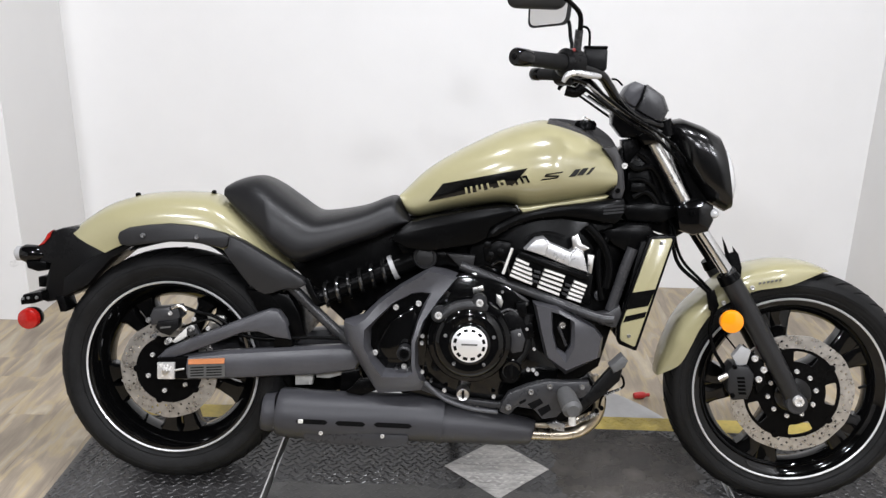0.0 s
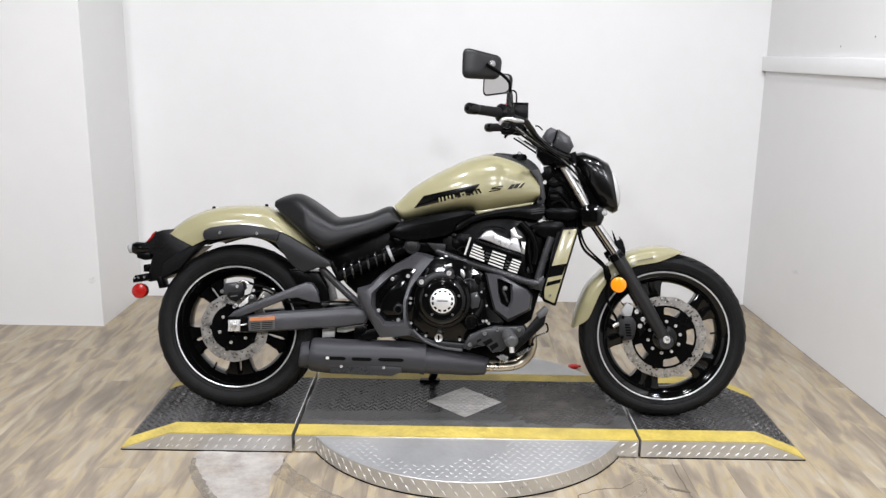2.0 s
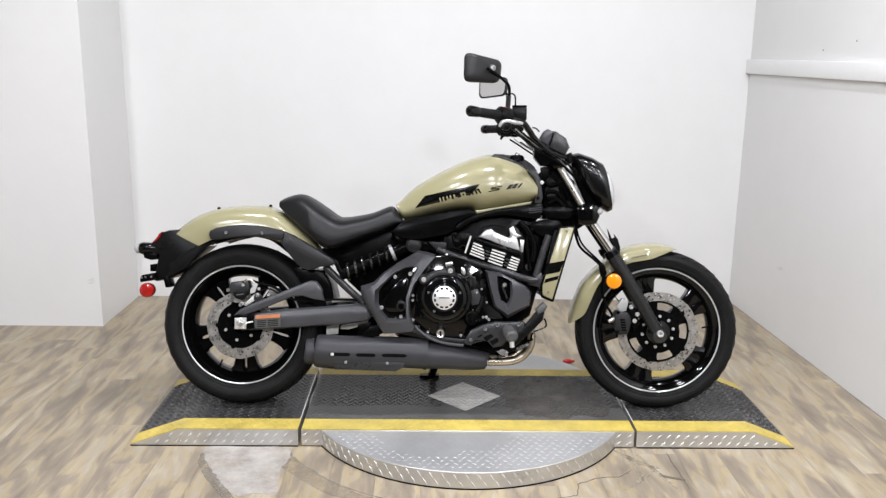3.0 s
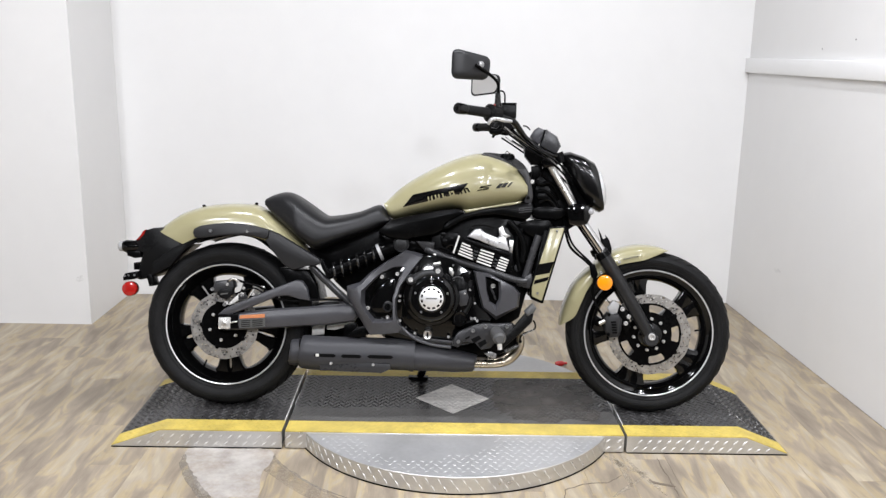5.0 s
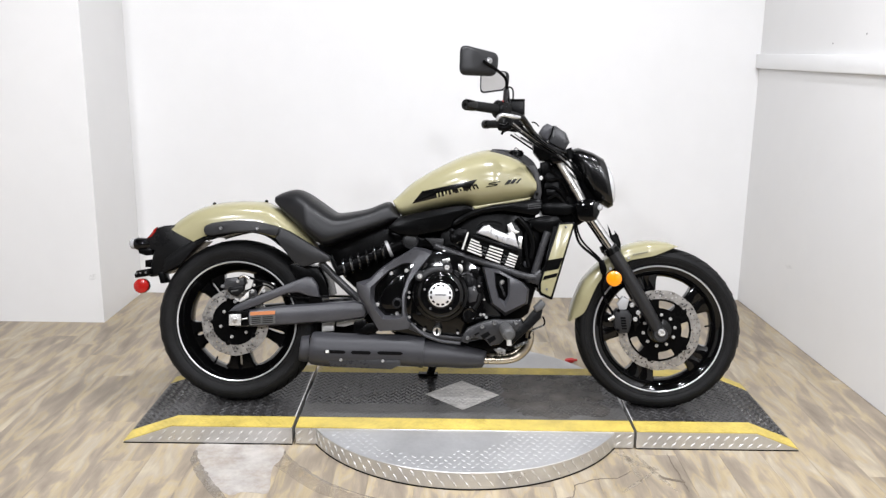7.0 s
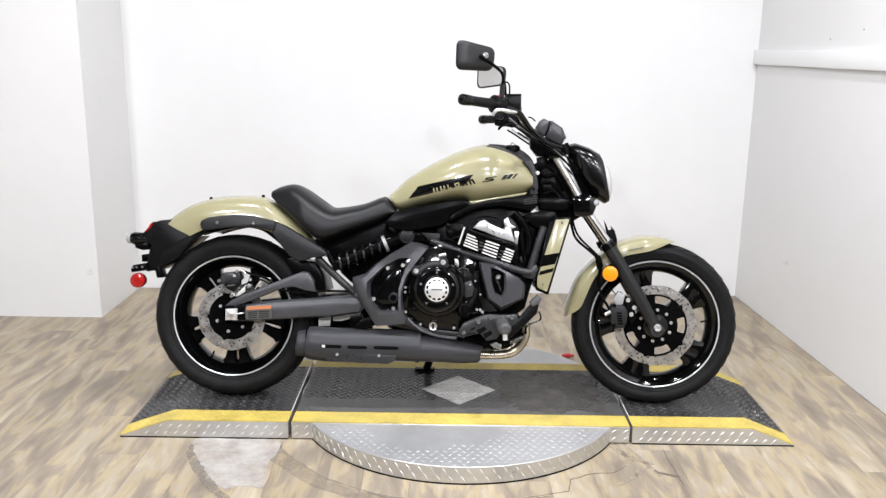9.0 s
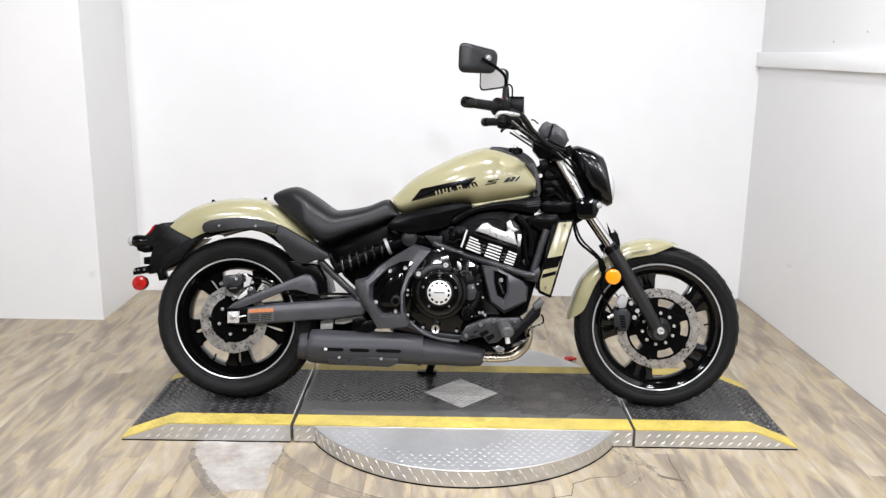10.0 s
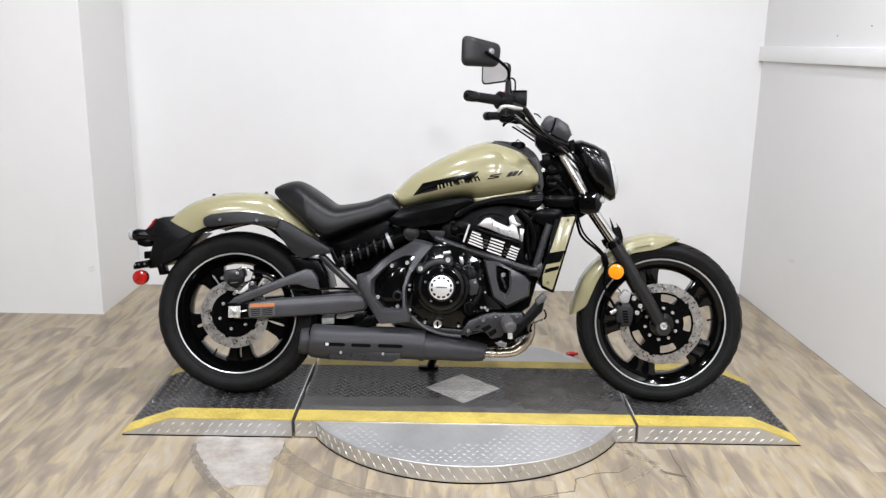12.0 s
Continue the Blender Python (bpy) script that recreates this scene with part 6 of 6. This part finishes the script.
steered_from = len(MADE)
for s in (1, -1):
    y = -0.105 * s
    def at_y(pts):
        return [(x, y, z) for x, _, z in pts]
    bar("fork_tube", at_y([(0.408, -0.105, 0.932), (0.501, -0.105, 0.777)]), 0.0135, STEEL if s == 1 else SATIN, "chrome upper fork tube" if s == 1 else "", n=1, sides=24)
    bar("fork_tube", at_y([(0.542, -0.105, 0.709), (0.630, -0.105, 0.585)]), 0.0158, CHROME if s == 1 else SATIN, "chrome lower fork tube" if s == 1 else "", n=1, sides=24)
    leg = at_y([(0.607, -0.105, 0.608), (0.621, -0.105, 0.588), (0.700, -0.105, 0.462), (0.782, -0.105, 0.321), (0.797, -0.105, 0.293)])
    part("fork_leg", tube(leg, [0.024, 0.025, 0.0245, 0.022, 0.02], 24, 2), FORK, bike, "dark grey fork leg")
    part("axle_clamp", lathe([(0.024, 0.02), (0.026, 0.012), (0.026, -0.016), (0.023, -0.02), (0.001, -0.02)], leg[-1], 24), DARK, bike)
    part("fork_seal", tube([Vector(leg[0]), Vector(leg[1])], [0.024, 0.0275], 24, 1), SATIN, bike)
flat("lower_clamp", [(0.475, 0.766), (0.495, 0.780), (0.534, 0.784), (0.563, 0.772), (0.566, 0.736), (0.555, 0.709), (0.520, 0.699), (0.486, 0.709)], -0.135, 0.135, GLOSS, "black lower fork clamp", 0.01)
flat("upper_clamp", [(0.378, 0.931), (0.406, 0.956), (0.435, 0.944), (0.429, 0.914), (0.395, 0.908)], -0.13, 0.13, GLOSS, "black upper fork clamp", 0.008)
part("clamp_bolt", bolt(*(0.513, -0.137, 0.753), 0.007, 0.006), SATIN, bike)
hx, hz = (0.565, 0.753)
part("clamp_indicator", lathe([(0.009, 0.03), (0.0115, 0.01), (0.0115, -0.01), (0.008, -0.016), (0.001, -0.018)], (hx, -0.12, hz), 20), LAMP_CLEAR, bike, "small clear marker lamp")
fo = [(0.466, 0.321), (0.471, 0.370), (0.488, 0.423), (0.514, 0.480), (0.563, 0.535), (0.612, 0.578), (0.666, 0.611), (0.743, 0.631), (0.818, 0.628), (0.869, 0.611)]
fl = [(0.485, 0.332), (0.522, 0.360), (0.542, 0.408), (0.564, 0.461), (0.594, 0.505), (0.640, 0.537), (0.687, 0.561), (0.734, 0.571), (0.780, 0.582), (0.855, 0.612)]
part("front_mudguard", arch(fo, fl, 0.08, 0.004, 48, 0.35, 0.2), TAN, bike, "glossy khaki front mudguard")
flat("mudguard_bracket", [(0.597, 0.692), (0.606, 0.675), (0.616, 0.653), (0.626, 0.657), (0.623, 0.670), (0.638, 0.652), (0.648, 0.621), (0.648, 0.582), (0.679, 0.527), (0.665, 0.504), (0.638, 0.539), (0.617, 0.609), (0.607, 0.650)], -0.092, -0.08, SATIN, "black mudguard bracket", 0.003)
screws([(0.613, 0.529), (0.678, 0.570), (0.642, 0.502)], -0.084, 0.006, BOLT)
for k in range(6):
    flat("mudguard_mark", [(x + k * 0.0095, z + k * 0.0022) for x, z in [(0.693, 0.578), (0.698, 0.580), (0.699, 0.584), (0.694, 0.583)]], -0.0838, -0.078, LABEL_GREY, "", 0.0)
sx, sz = (0.620, 0.499)
indicator("front_indicator", sx, -0.15, sz, 0.028, AMBER, "round amber front indicator")
bar("indicator_stalk", [(sx, -0.12, sz), (sx + 0.01, -0.085, sz + 0.01)], 0.009, SATIN, n=1)
flat("front_caliper", [(0.626, 0.369), (0.637, 0.384), (0.676, 0.382), (0.690, 0.363), (0.688, 0.323), (0.679, 0.299), (0.644, 0.294), (0.629, 0.319)], -0.13, -0.06, RAIL, "black front brake caliper", 0.008)
flat("caliper_mount", [(0.644, 0.389), (0.665, 0.430), (0.711, 0.393), (0.724, 0.336), (0.705, 0.306), (0.687, 0.363)], -0.112, -0.09, SATIN, "", 0.004)
flat("caliper_lug", [(0.636, 0.403), (0.655, 0.432), (0.680, 0.420), (0.672, 0.385), (0.649, 0.378)], -0.12, -0.095, COLLAR, "", 0.004)
for k in range(5):
    flat("caliper_mark", [(x + k * 0.0016, z - k * 0.0095) for x, z in [(0.648, 0.356), (0.666, 0.357), (0.668, 0.351), (0.650, 0.350)]], -0.1305, -0.12, SATIN, "", 0.0)
screws([(0.691, 0.400), (0.714, 0.373), (0.704, 0.348)], -0.113, 0.0085, BOLT)
screws([(0.641, 0.309), (0.641, 0.381)], -0.13, 0.006, SATIN)
bar("brake_hose", [(0.471, -0.090, 0.715), (0.483, -0.090, 0.660), (0.502, -0.090, 0.616), (0.554, -0.090, 0.572), (0.586, -0.090, 0.538), (0.587, -0.090, 0.495), (0.584, -0.090, 0.459), (0.598, -0.090, 0.409), (0.620, -0.090, 0.374), (0.627, -0.090, 0.353)], 0.0048, SATIN, "black front brake hose")
bar("sensor_cable", [(0.480, -0.085, 0.715), (0.492, -0.085, 0.662), (0.514, -0.085, 0.621), (0.566, -0.085, 0.572), (0.595, -0.085, 0.540)], 0.0038, SATIN)
bar("hose_union", [(0.608, -0.120, 0.344), (0.618, -0.120, 0.350), (0.629, -0.120, 0.357)], 0.008, STEEL, n=1, sides=10)
bar("sensor_wire", [(0.615, -0.100, 0.456), (0.644, -0.100, 0.422), (0.662, -0.100, 0.401)], 0.002, SATIN, sides=6)
flat("hose_guide", [(0.569, 0.551), (0.587, 0.563), (0.601, 0.524), (0.592, 0.501), (0.577, 0.512)], -0.098, -0.085, SATIN, "", 0.003)

# ---- headlight, meter ----
def ring_at(top, bottom, hw, n=40, square=0.9):
    a, b = Vector((top[0], 0, top[1])), Vector((bottom[0], 0, bottom[1]))
    c, h = (a + b) / 2, (a - b) / 2
    ring = []
    for i in range(n):
        u, v = math.cos(2 * math.pi * i / n), math.sin(2 * math.pi * i / n)
        ring.append(c + h * math.copysign(abs(v) ** square, v) + Vector((0, hw * math.copysign(abs(u) ** square, u), 0)))
    return ring


hl = [(0.458, 0.967), (0.472, 0.901), (0.490, 0.974), (0.524, 0.814), (0.540, 0.957), (0.560, 0.772), (0.580, 0.934), (0.604, 0.749)]
lens_rim = [(0.589, 0.917), (0.62, 0.757)]
cowl = part("headlight", loft([ring_at(hl[0], hl[1], 0.05), ring_at(hl[2], hl[3], 0.086, square=0.75), ring_at(hl[4], hl[5], 0.098, square=0.62), ring_at(hl[6], hl[7], 0.1, square=0.55), ring_at(lens_rim[0], lens_rim[1], 0.096, square=0.6)]), COWL, bike, "gloss black headlight cowl", 65.0)
flat("headlight_stay", [(0.462, 0.923), (0.501, 0.902), (0.537, 0.857), (0.555, 0.811), (0.571, 0.774), (0.526, 0.775), (0.487, 0.855)], -0.06, 0.06, SATIN, "black stay behind the headlight", 0.006)
c0, c1 = Vector((lens_rim[0][0], 0, lens_rim[0][1])), Vector((lens_rim[1][0], 0, lens_rim[1][1]))
fwd = (c0 - c1).normalized().cross(Vector((0, 1, 0)))
fwd = fwd if fwd.x > 0 else -fwd
mid, hh = (c0 + c1) / 2, (c0 - c1).length / 2
dome = []
for u in (0.9, 0.88, 0.8, 0.6, 0.3, 0.02):
    h = math.sqrt(max(0, 1 - (u / 0.9) ** 2)) * 0.026 - 0.001
    dome.append([tuple(v) for v in ring_at(((mid + (c0 - mid) * u + fwd * h).x, (mid + (c0 - mid) * u + fwd * h).z), ((mid + (c1 - mid) * u + fwd * h).x, (mid + (c1 - mid) * u + fwd * h).z), 0.093 * u)])
part("headlight_lens", loft(dome), CLEAR, cowl, "clear domed headlight lens")
meter = flat("meter", [(0.392, 1.052), (0.403, 1.050), (0.439, 1.025), (0.453, 0.991), (0.440, 0.962), (0.420, 0.968), (0.376, 0.992), (0.386, 1.020)], -0.072, 0.072, DARK, "black instrument housing", 0.014)
flat("meter_case", [(0.341, 1.027), (0.355, 1.050), (0.371, 1.060), (0.396, 1.050), (0.391, 1.036), (0.386, 1.018), (0.374, 0.996), (0.352, 1.010)], -0.066, 0.066, GREY, "dark grey meter case", 0.007, parent=meter)
flat("meter_visor", [(0.401, 1.053), (0.441, 1.026), (0.456, 0.990), (0.447, 0.988), (0.435, 1.018), (0.399, 1.043)], -0.06, 0.06, SATIN, "", 0.004, parent=meter)
bar("meter_edge", [(0.377, -0.073, 0.994), (0.388, -0.073, 1.022), (0.395, -0.071, 1.050)], 0.0022, SATIN, parent=meter, sides=8)
flat("meter_stay", [(0.318, 0.976), (0.345, 0.989), (0.414, 0.966), (0.444, 0.938), (0.376, 0.929), (0.344, 0.948)], -0.05, 0.05, SATIN, "", 0.014)
flat("bar_clamp", [(0.321, 0.991), (0.363, 1.000), (0.403, 0.964), (0.395, 0.921), (0.348, 0.923), (0.322, 0.954)], -0.06, 0.06, SATIN, "black handlebar clamp", 0.012)
flat("key_switch", [(0.348, 0.916), (0.386, 0.923), (0.400, 0.874), (0.376, 0.848), (0.354, 0.869)], -0.06, 0.03, SATIN, "", 0.008)
bar("meter_cable", [(0.314, -0.060, 1.064), (0.327, -0.060, 1.062), (0.341, -0.060, 1.049)], 0.0025, SATIN, sides=6)

# ---- handlebar, levers, mirrors ----
for s in (1, -1):
    def side(pts):
        return [(x, y * s, z) for x, y, z in pts]
    hb = side([(0.449, -0.045, 0.954), (0.390, -0.075, 0.968), (0.347, -0.130, 0.991), (0.317, -0.190, 1.016), (0.296, -0.225, 1.043), (0.268, -0.260, 1.068), (0.184, -0.310, 1.088)])
    bar("handlebar", hb, 0.0115, GLOSS, "black swept-back handlebar", sides=16)
    g0, g1 = side([(0.199, -0.300, 1.087), (0.090, -0.410, 1.092)])
    G0, G1 = Vector(g0), Vector(g1)
    if s < 0:
        G1 = G0.lerp(G1, 0.75)
    part("grip", tube([G0, G0.lerp(G1, 0.1), G0.lerp(G1, 0.72)], [0.021, 0.0175, 0.0165], 20, 2), RUBBER, bike, "black rubber grip")
    part("bar_end", tube([G0.lerp(G1, 0.72), G0.lerp(G1, 0.76), G0.lerp(G1, 0.97), G1], [0.0165, 0.0185, 0.019, 0.0165], 20, 1), GLOSS, bike, "black bar end weight")
    part("bar_end_screw", tube([G1, G1.lerp(G0, -0.02)], [0.007, 0.005], 12, 1), GAP, bike)
    sh = side([(0.207, -0.290, 1.087)])[0]
    part("switch_housing", tube([Vector(sh) + (G0 - G1).normalized() * 0.028, Vector(sh) + (G0 - G1).normalized() * 0.02, Vector(sh) - (G0 - G1).normalized() * 0.018, Vector(sh) - (G0 - G1).normalized() * 0.026], [0.02, 0.031, 0.031, 0.022], 20, 1), PLASTIC, bike, "black switch housing")
    rs = side([(0.264, -0.240, 1.104)])[0]
    part("fluid_reservoir", box(rs[0] - 0.028, rs[0] + 0.024, rs[1] - 0.022, rs[1] + 0.022, rs[2] - 0.03, rs[2] + 0.018, 0.006), PLASTIC, bike, "black brake fluid reservoir")
    part("reservoir_cap", box(rs[0] - 0.0285, rs[0] + 0.0245, rs[1] - 0.0225, rs[1] + 0.0225, rs[2] + 0.017, rs[2] + 0.023, 0.003), SATIN, bike)
    lv = side([(0.272, -0.300, 1.060), (0.249, -0.320, 1.061), (0.221, -0.330, 1.065), (0.202, -0.335, 1.060), (0.193, -0.335, 1.045)])
    bar("lever", lv, [0.005, 0.0075, 0.0062, 0.0068, 0.0045], SILVER if s == 1 else SATIN, "bright brake lever" if s == 1 else "", sides=10)
    cb = side([(0.200, -0.270, 1.030), (0.223, -0.270, 1.026), (0.238, -0.270, 1.038)])
    if s > 0:
        bar("lever_clamp", cb, 0.012, SATIN, sides=10)
    ca = side([(0.232, -0.270, 1.040), (0.263, -0.250, 1.020), (0.343, -0.200, 0.966), (0.419, -0.150, 0.925), (0.464, -0.120, 0.887), (0.500, -0.08, 0.846)])
    bar("control_cable", ca, 0.0036, SATIN, sides=8)
    bar("control_cable", [(x + 0.012, y, z + 0.009) for x, y, z in ca[1:]], 0.0036, SATIN, sides=8)
    cc = side([(0.248, -0.262, 1.044), (0.274, -0.250, 1.024), (0.335, -0.200, 0.985), (0.410, -0.150, 0.941), (0.452, -0.10, 0.905)])
    bar("control_cable", cc, 0.0022, SCREW, sides=8)
    # mirror on its stem
    st = side([(0.220, -0.280, 1.107), (0.223, -0.295, 1.157)])
    bar("mirror_base", st, 0.0088, DARK, n=1)
    stem = side([(0.221, -0.280, 1.126), (0.225, -0.300, 1.166), (0.220, -0.310, 1.192), (0.191, -0.365, 1.212), (0.151, -0.415, 1.232)])
    if s < 0:
        stem = stem[:-2] + [tuple(Vector(p) + Vector((0.02, 0, 0.034))) for p in stem[-2:]]
    bar("mirror_stem", stem, 0.0055, SATIN, "black mirror stem", sides=10)
    mc = Vector(side([(0.152, -0.360, 1.241)])[0])
    out = [(p[0] - mc.x, p[1] - mc.z) for p in [(0.074, 1.291), (0.197, 1.273), (0.190, 1.196), (0.072, 1.190)]]
    loop = rounded([(x * 1.2, z) for x, z in out], 0.026, 6)
    secs = []
    for d_, k_ in ((0.0, 0.97), (0.004, 1.0), (0.012, 0.98), (0.022, 0.86), (0.028, 0.6), (0.03, 0.2)):
        secs.append([(x * k_, -s * d_, z * k_) for x, z in loop])
    head_m = part("mirror_head", loft(secs), RAIL, bike, "black plastic mirror housing")
    head_m.location = mc + Vector((0, -0.005 * s, 0)) + (Vector((0.02, 0, 0.034)) if s < 0 else Vector((-0.004, 0, -0.004)))
    head_m.rotation_euler = (0, 0, radians(34 * s))
    glass = part("mirror_glass", plate([(x * 0.88, z * 0.88) for x, z in loop], -0.001, 0.001, 0.0), MIRROR, head_m, "mirror glass")
    glass.location = (0, 0.0016 * s, 0)
    part("mirror_joint", lathe([(0.001, -0.012), (0.01, -0.009), (0.012, 0), (0.009, 0.01)], (0, -s * 0.03, 0), 16), SCREW, head_m)
bar("mirror_hose", [(0.223, -0.270, 1.163), (0.236, -0.270, 1.166), (0.246, -0.270, 1.155), (0.247, -0.270, 1.125)], 0.0028, SATIN, sides=8)
bar("start_switch", [(0.211, -0.310, 1.113), (0.216, -0.310, 1.115)], 0.004, material("dull_red_switch", (0.25, 0.04, 0.035), 0.5), "red engine stop switch", n=1, sides=10)
bar("bar_riser", [(0.459, -0.040, 0.930), (0.445, -0.040, 0.967)], 0.02, SATIN, "black handlebar riser", n=1)
bar("bar_riser", [(x, -y, z) for x, y, z in [(0.459, -0.040, 0.930), (0.445, -0.040, 0.967)]], 0.02, SATIN, "black handlebar riser", n=1)


for ob in MADE[steered_from:]:
    if ob.parent == bike:
        ob.matrix_basis = STEER @ ob.matrix_basis

# ---- stand and underside ----
foot = (-0.06, 0.27, 0.072)
stand_top = (-0.02, 0.13, 0.2)
bar("side_stand", [stand_top, (-0.045, 0.19, 0.12), foot], 0.016, SATIN, "black side stand leg")
part("stand_foot", box(foot[0] - 0.05, foot[0] + 0.03, foot[1] - 0.02, foot[1] + 0.035, foot[2] - 0.014, foot[2] - 0.004, 0.003), SATIN, bike)

# ---- worn floor ----
def floor_mark(outline, mat, label, z=0.0012, n=4):
    bm = bmesh.new()
    pts = [tuple(p) for p in spline(outline, n, True)] if n > 1 else outline
    top = [bm.verts.new((x, y, z)) for x, y in pts]
    low = [bm.verts.new((x, y, 0.0002)) for x, y in pts]
    bm.faces.new(top)
    for i in range(len(pts)):
        bm.faces.new((top[i], low[i], low[(i + 1) % len(pts)], top[(i + 1) % len(pts)]))
    ob = part("floor_patch", bm, mat, None, "", 0)
    return tagged(ob, label, "floor patch", "", "structure")


def ring_band(r0, r1, a0, a1, step=2):
    """Outline of a band round the turntable, with uneven edges."""
    out = []
    for r, span, seed in ((r0, range(a0, a1 + 1, step), 1.0), (r1, range(a1, a0 - 1, -step), 9.0)):
        for a in span:
            rr = r + 0.012 * noise.noise((a * 0.11, seed, 0.0)) + 0.005 * noise.noise((a * 0.5, seed, 2.0))
            out.append((TABLE_X + rr * math.cos(radians(a)), TABLE_Y + rr * math.sin(radians(a))))
    return out


def stroke(line, wide, n=5):
    """Outline of a thin mark along a line: it swells, wanders and tapers to its ends."""
    pts = [Vector((*p, 0)) for p in line]
    fine = [pts[k].lerp(pts[k + 1], u / n) for k in range(len(pts) - 1) for u in range(n)] + [pts[-1]]
    left, right = [], []
    for k, p in enumerate(fine):
        d = (fine[min(k + 1, len(fine) - 1)] - fine[max(k - 1, 0)]).normalized()
        side = Vector((-d.y, d.x, 0))
        p = p + side * 0.004 * noise.noise((p.x * 60, p.y * 60, 1.0))
        w = wide * (0.25 + 0.75 * math.sin(math.pi * k / (len(fine) - 1)) ** 0.5) * (0.8 + 0.35 * noise.noise((p.x * 40, p.y * 40, 5.0)))
        left.append((p + side * w / 2)[:2])
        right.append((p - side * w / 2)[:2])
    return left + right[::-1]


floor_mark([(-0.866, -0.322), (-0.72, -0.322), (-0.575, -0.324), (-0.556, -0.423), (-0.572, -0.477), (-0.568, -0.543), (-0.553, -0.653), (-0.595, -0.655), (-0.64, -0.652), (-0.668, -0.672), (-0.715, -0.64), (-0.755, -0.605), (-0.787, -0.543), (-0.831, -0.453)], CONCRETE, "pale bare patch in the worn vinyl floor", 0.0012, 3)
floor_mark(stroke([(-0.865, -0.37), (-0.85, -0.44), (-0.797, -0.541), (-0.745, -0.622), (-0.692, -0.695), (-0.64, -0.75), (-0.55, -0.81)], 0.042), GREY_SCUFF, "dull grey arc worn beside the bare floor patch", 0.0016, 1)
floor_mark(ring_band(0.735, 0.792, 212, 268), SCUFF, "brown scuff band worn round the turntable", 0.0007, 1)
floor_mark(ring_band(0.724, 0.733, 209, 292), GREY_SCUFF, "thin grey rub line round the turntable", 0.0009, 1)
for line, wide in (([(0.637, -0.335), (0.65, -0.482), (0.656, -0.558)], 0.022), ([(0.71, -0.484), (0.649, -0.547), (0.578, -0.623)], 0.02), ([(0.666, -0.33), (0.71, -0.48), (0.753, -0.61)], 0.02), ([(0.60, -0.33), (0.67, -0.43), (0.73, -0.47)], 0.03)):
    floor_mark(stroke(line, wide), PALE_SCUFF, "pale scuff across the vinyl floor", 0.0007, 1)
for line in ([(0.79, -0.345), (0.786, -0.397), (0.79, -0.481), (0.792, -0.554), (0.791, -0.616)], [(0.265, -0.702), (0.384, -0.664), (0.413, -0.656), (0.423, -0.628), (0.428, -0.581), (0.462, -0.561), (0.493, -0.541), (0.541, -0.532), (0.578, -0.531), (0.636, -0.479)]):
    floor_mark(stroke(line, 0.0042), CRACK, "thin dark crack in the vinyl floor", 0.001, 1)
floor_mark([(0.721, -0.503), (0.739, -0.52), (0.794, -0.545), (0.79, -0.552), (0.744, -0.537), (0.727, -0.526)], CRACK, "dark wedge gouged in the vinyl floor", 0.0014, 3)

# ---- a loose red plug on the floor behind the turntable ----
plug = thing("red_plug", "small red plastic plug lying on the floor", "plug", pose(0.57, 0.54, 0.0, 0, 0, 10))
part("body", lathe([(0.001, -0.022), (0.009, -0.02), (0.012, -0.006), (0.012, 0.012), (0.008, 0.02)], (0, 0, 0.012), 16, "x"), RED, plug)
part("neck", lathe([(0.006, 0.018), (0.006, 0.034), (0.003, 0.036)], (0, 0, 0.012), 12, "x"), RED, plug)

# ---- floor planks ----
plank_meshes = {}


def plank(length):
    if length not in plank_meshes:
        bm = box(0.0002, PLANK_W - 0.0002, 0.0002, length - 0.0002, -0.006, 0.0)
        top = [e for e in bm.edges if e.verts[0].co.z > -0.001 and e.verts[1].co.z > -0.001]
        bmesh.ops.bevel(bm, geom=top, offset=0.0004, segments=1, affect="EDGES")
        plank_meshes[length] = mesh_of(bm, OAK, 0)
    return plank_meshes[length]


PLANK_W = 0.152
rest = []
for i in range(-31, 14):
    x = 1.73 - (11 - i) * PLANK_W
    if x < FARLEFT - 0.1 or x > RIGHT + 0.26:
        continue
    y = -6.0 - 1.2 * random.random()
    while y < BACK:
        near = x > -2.75 and y > -2.9
        if near:
            ob = new("plank", plank(round(min(1.22, BACK + 0.1 - y), 3)))
            ob.parent = floor
            ob.location = (x, y, 0)
        else:
            rest.append((x, max(y, REAR - 0.1), min(y + 1.219, BACK + 0.1)))
        y += 1.22
far = new("far_planks", mesh_of(merge(*[box(x + 0.0002, x + PLANK_W - 0.0002, y0 + 0.0002, y1, -0.006, 0.0) for x, y0, y1 in rest]), OAK, 0))
far.parent = floor
tagged(far, kind="stuff")
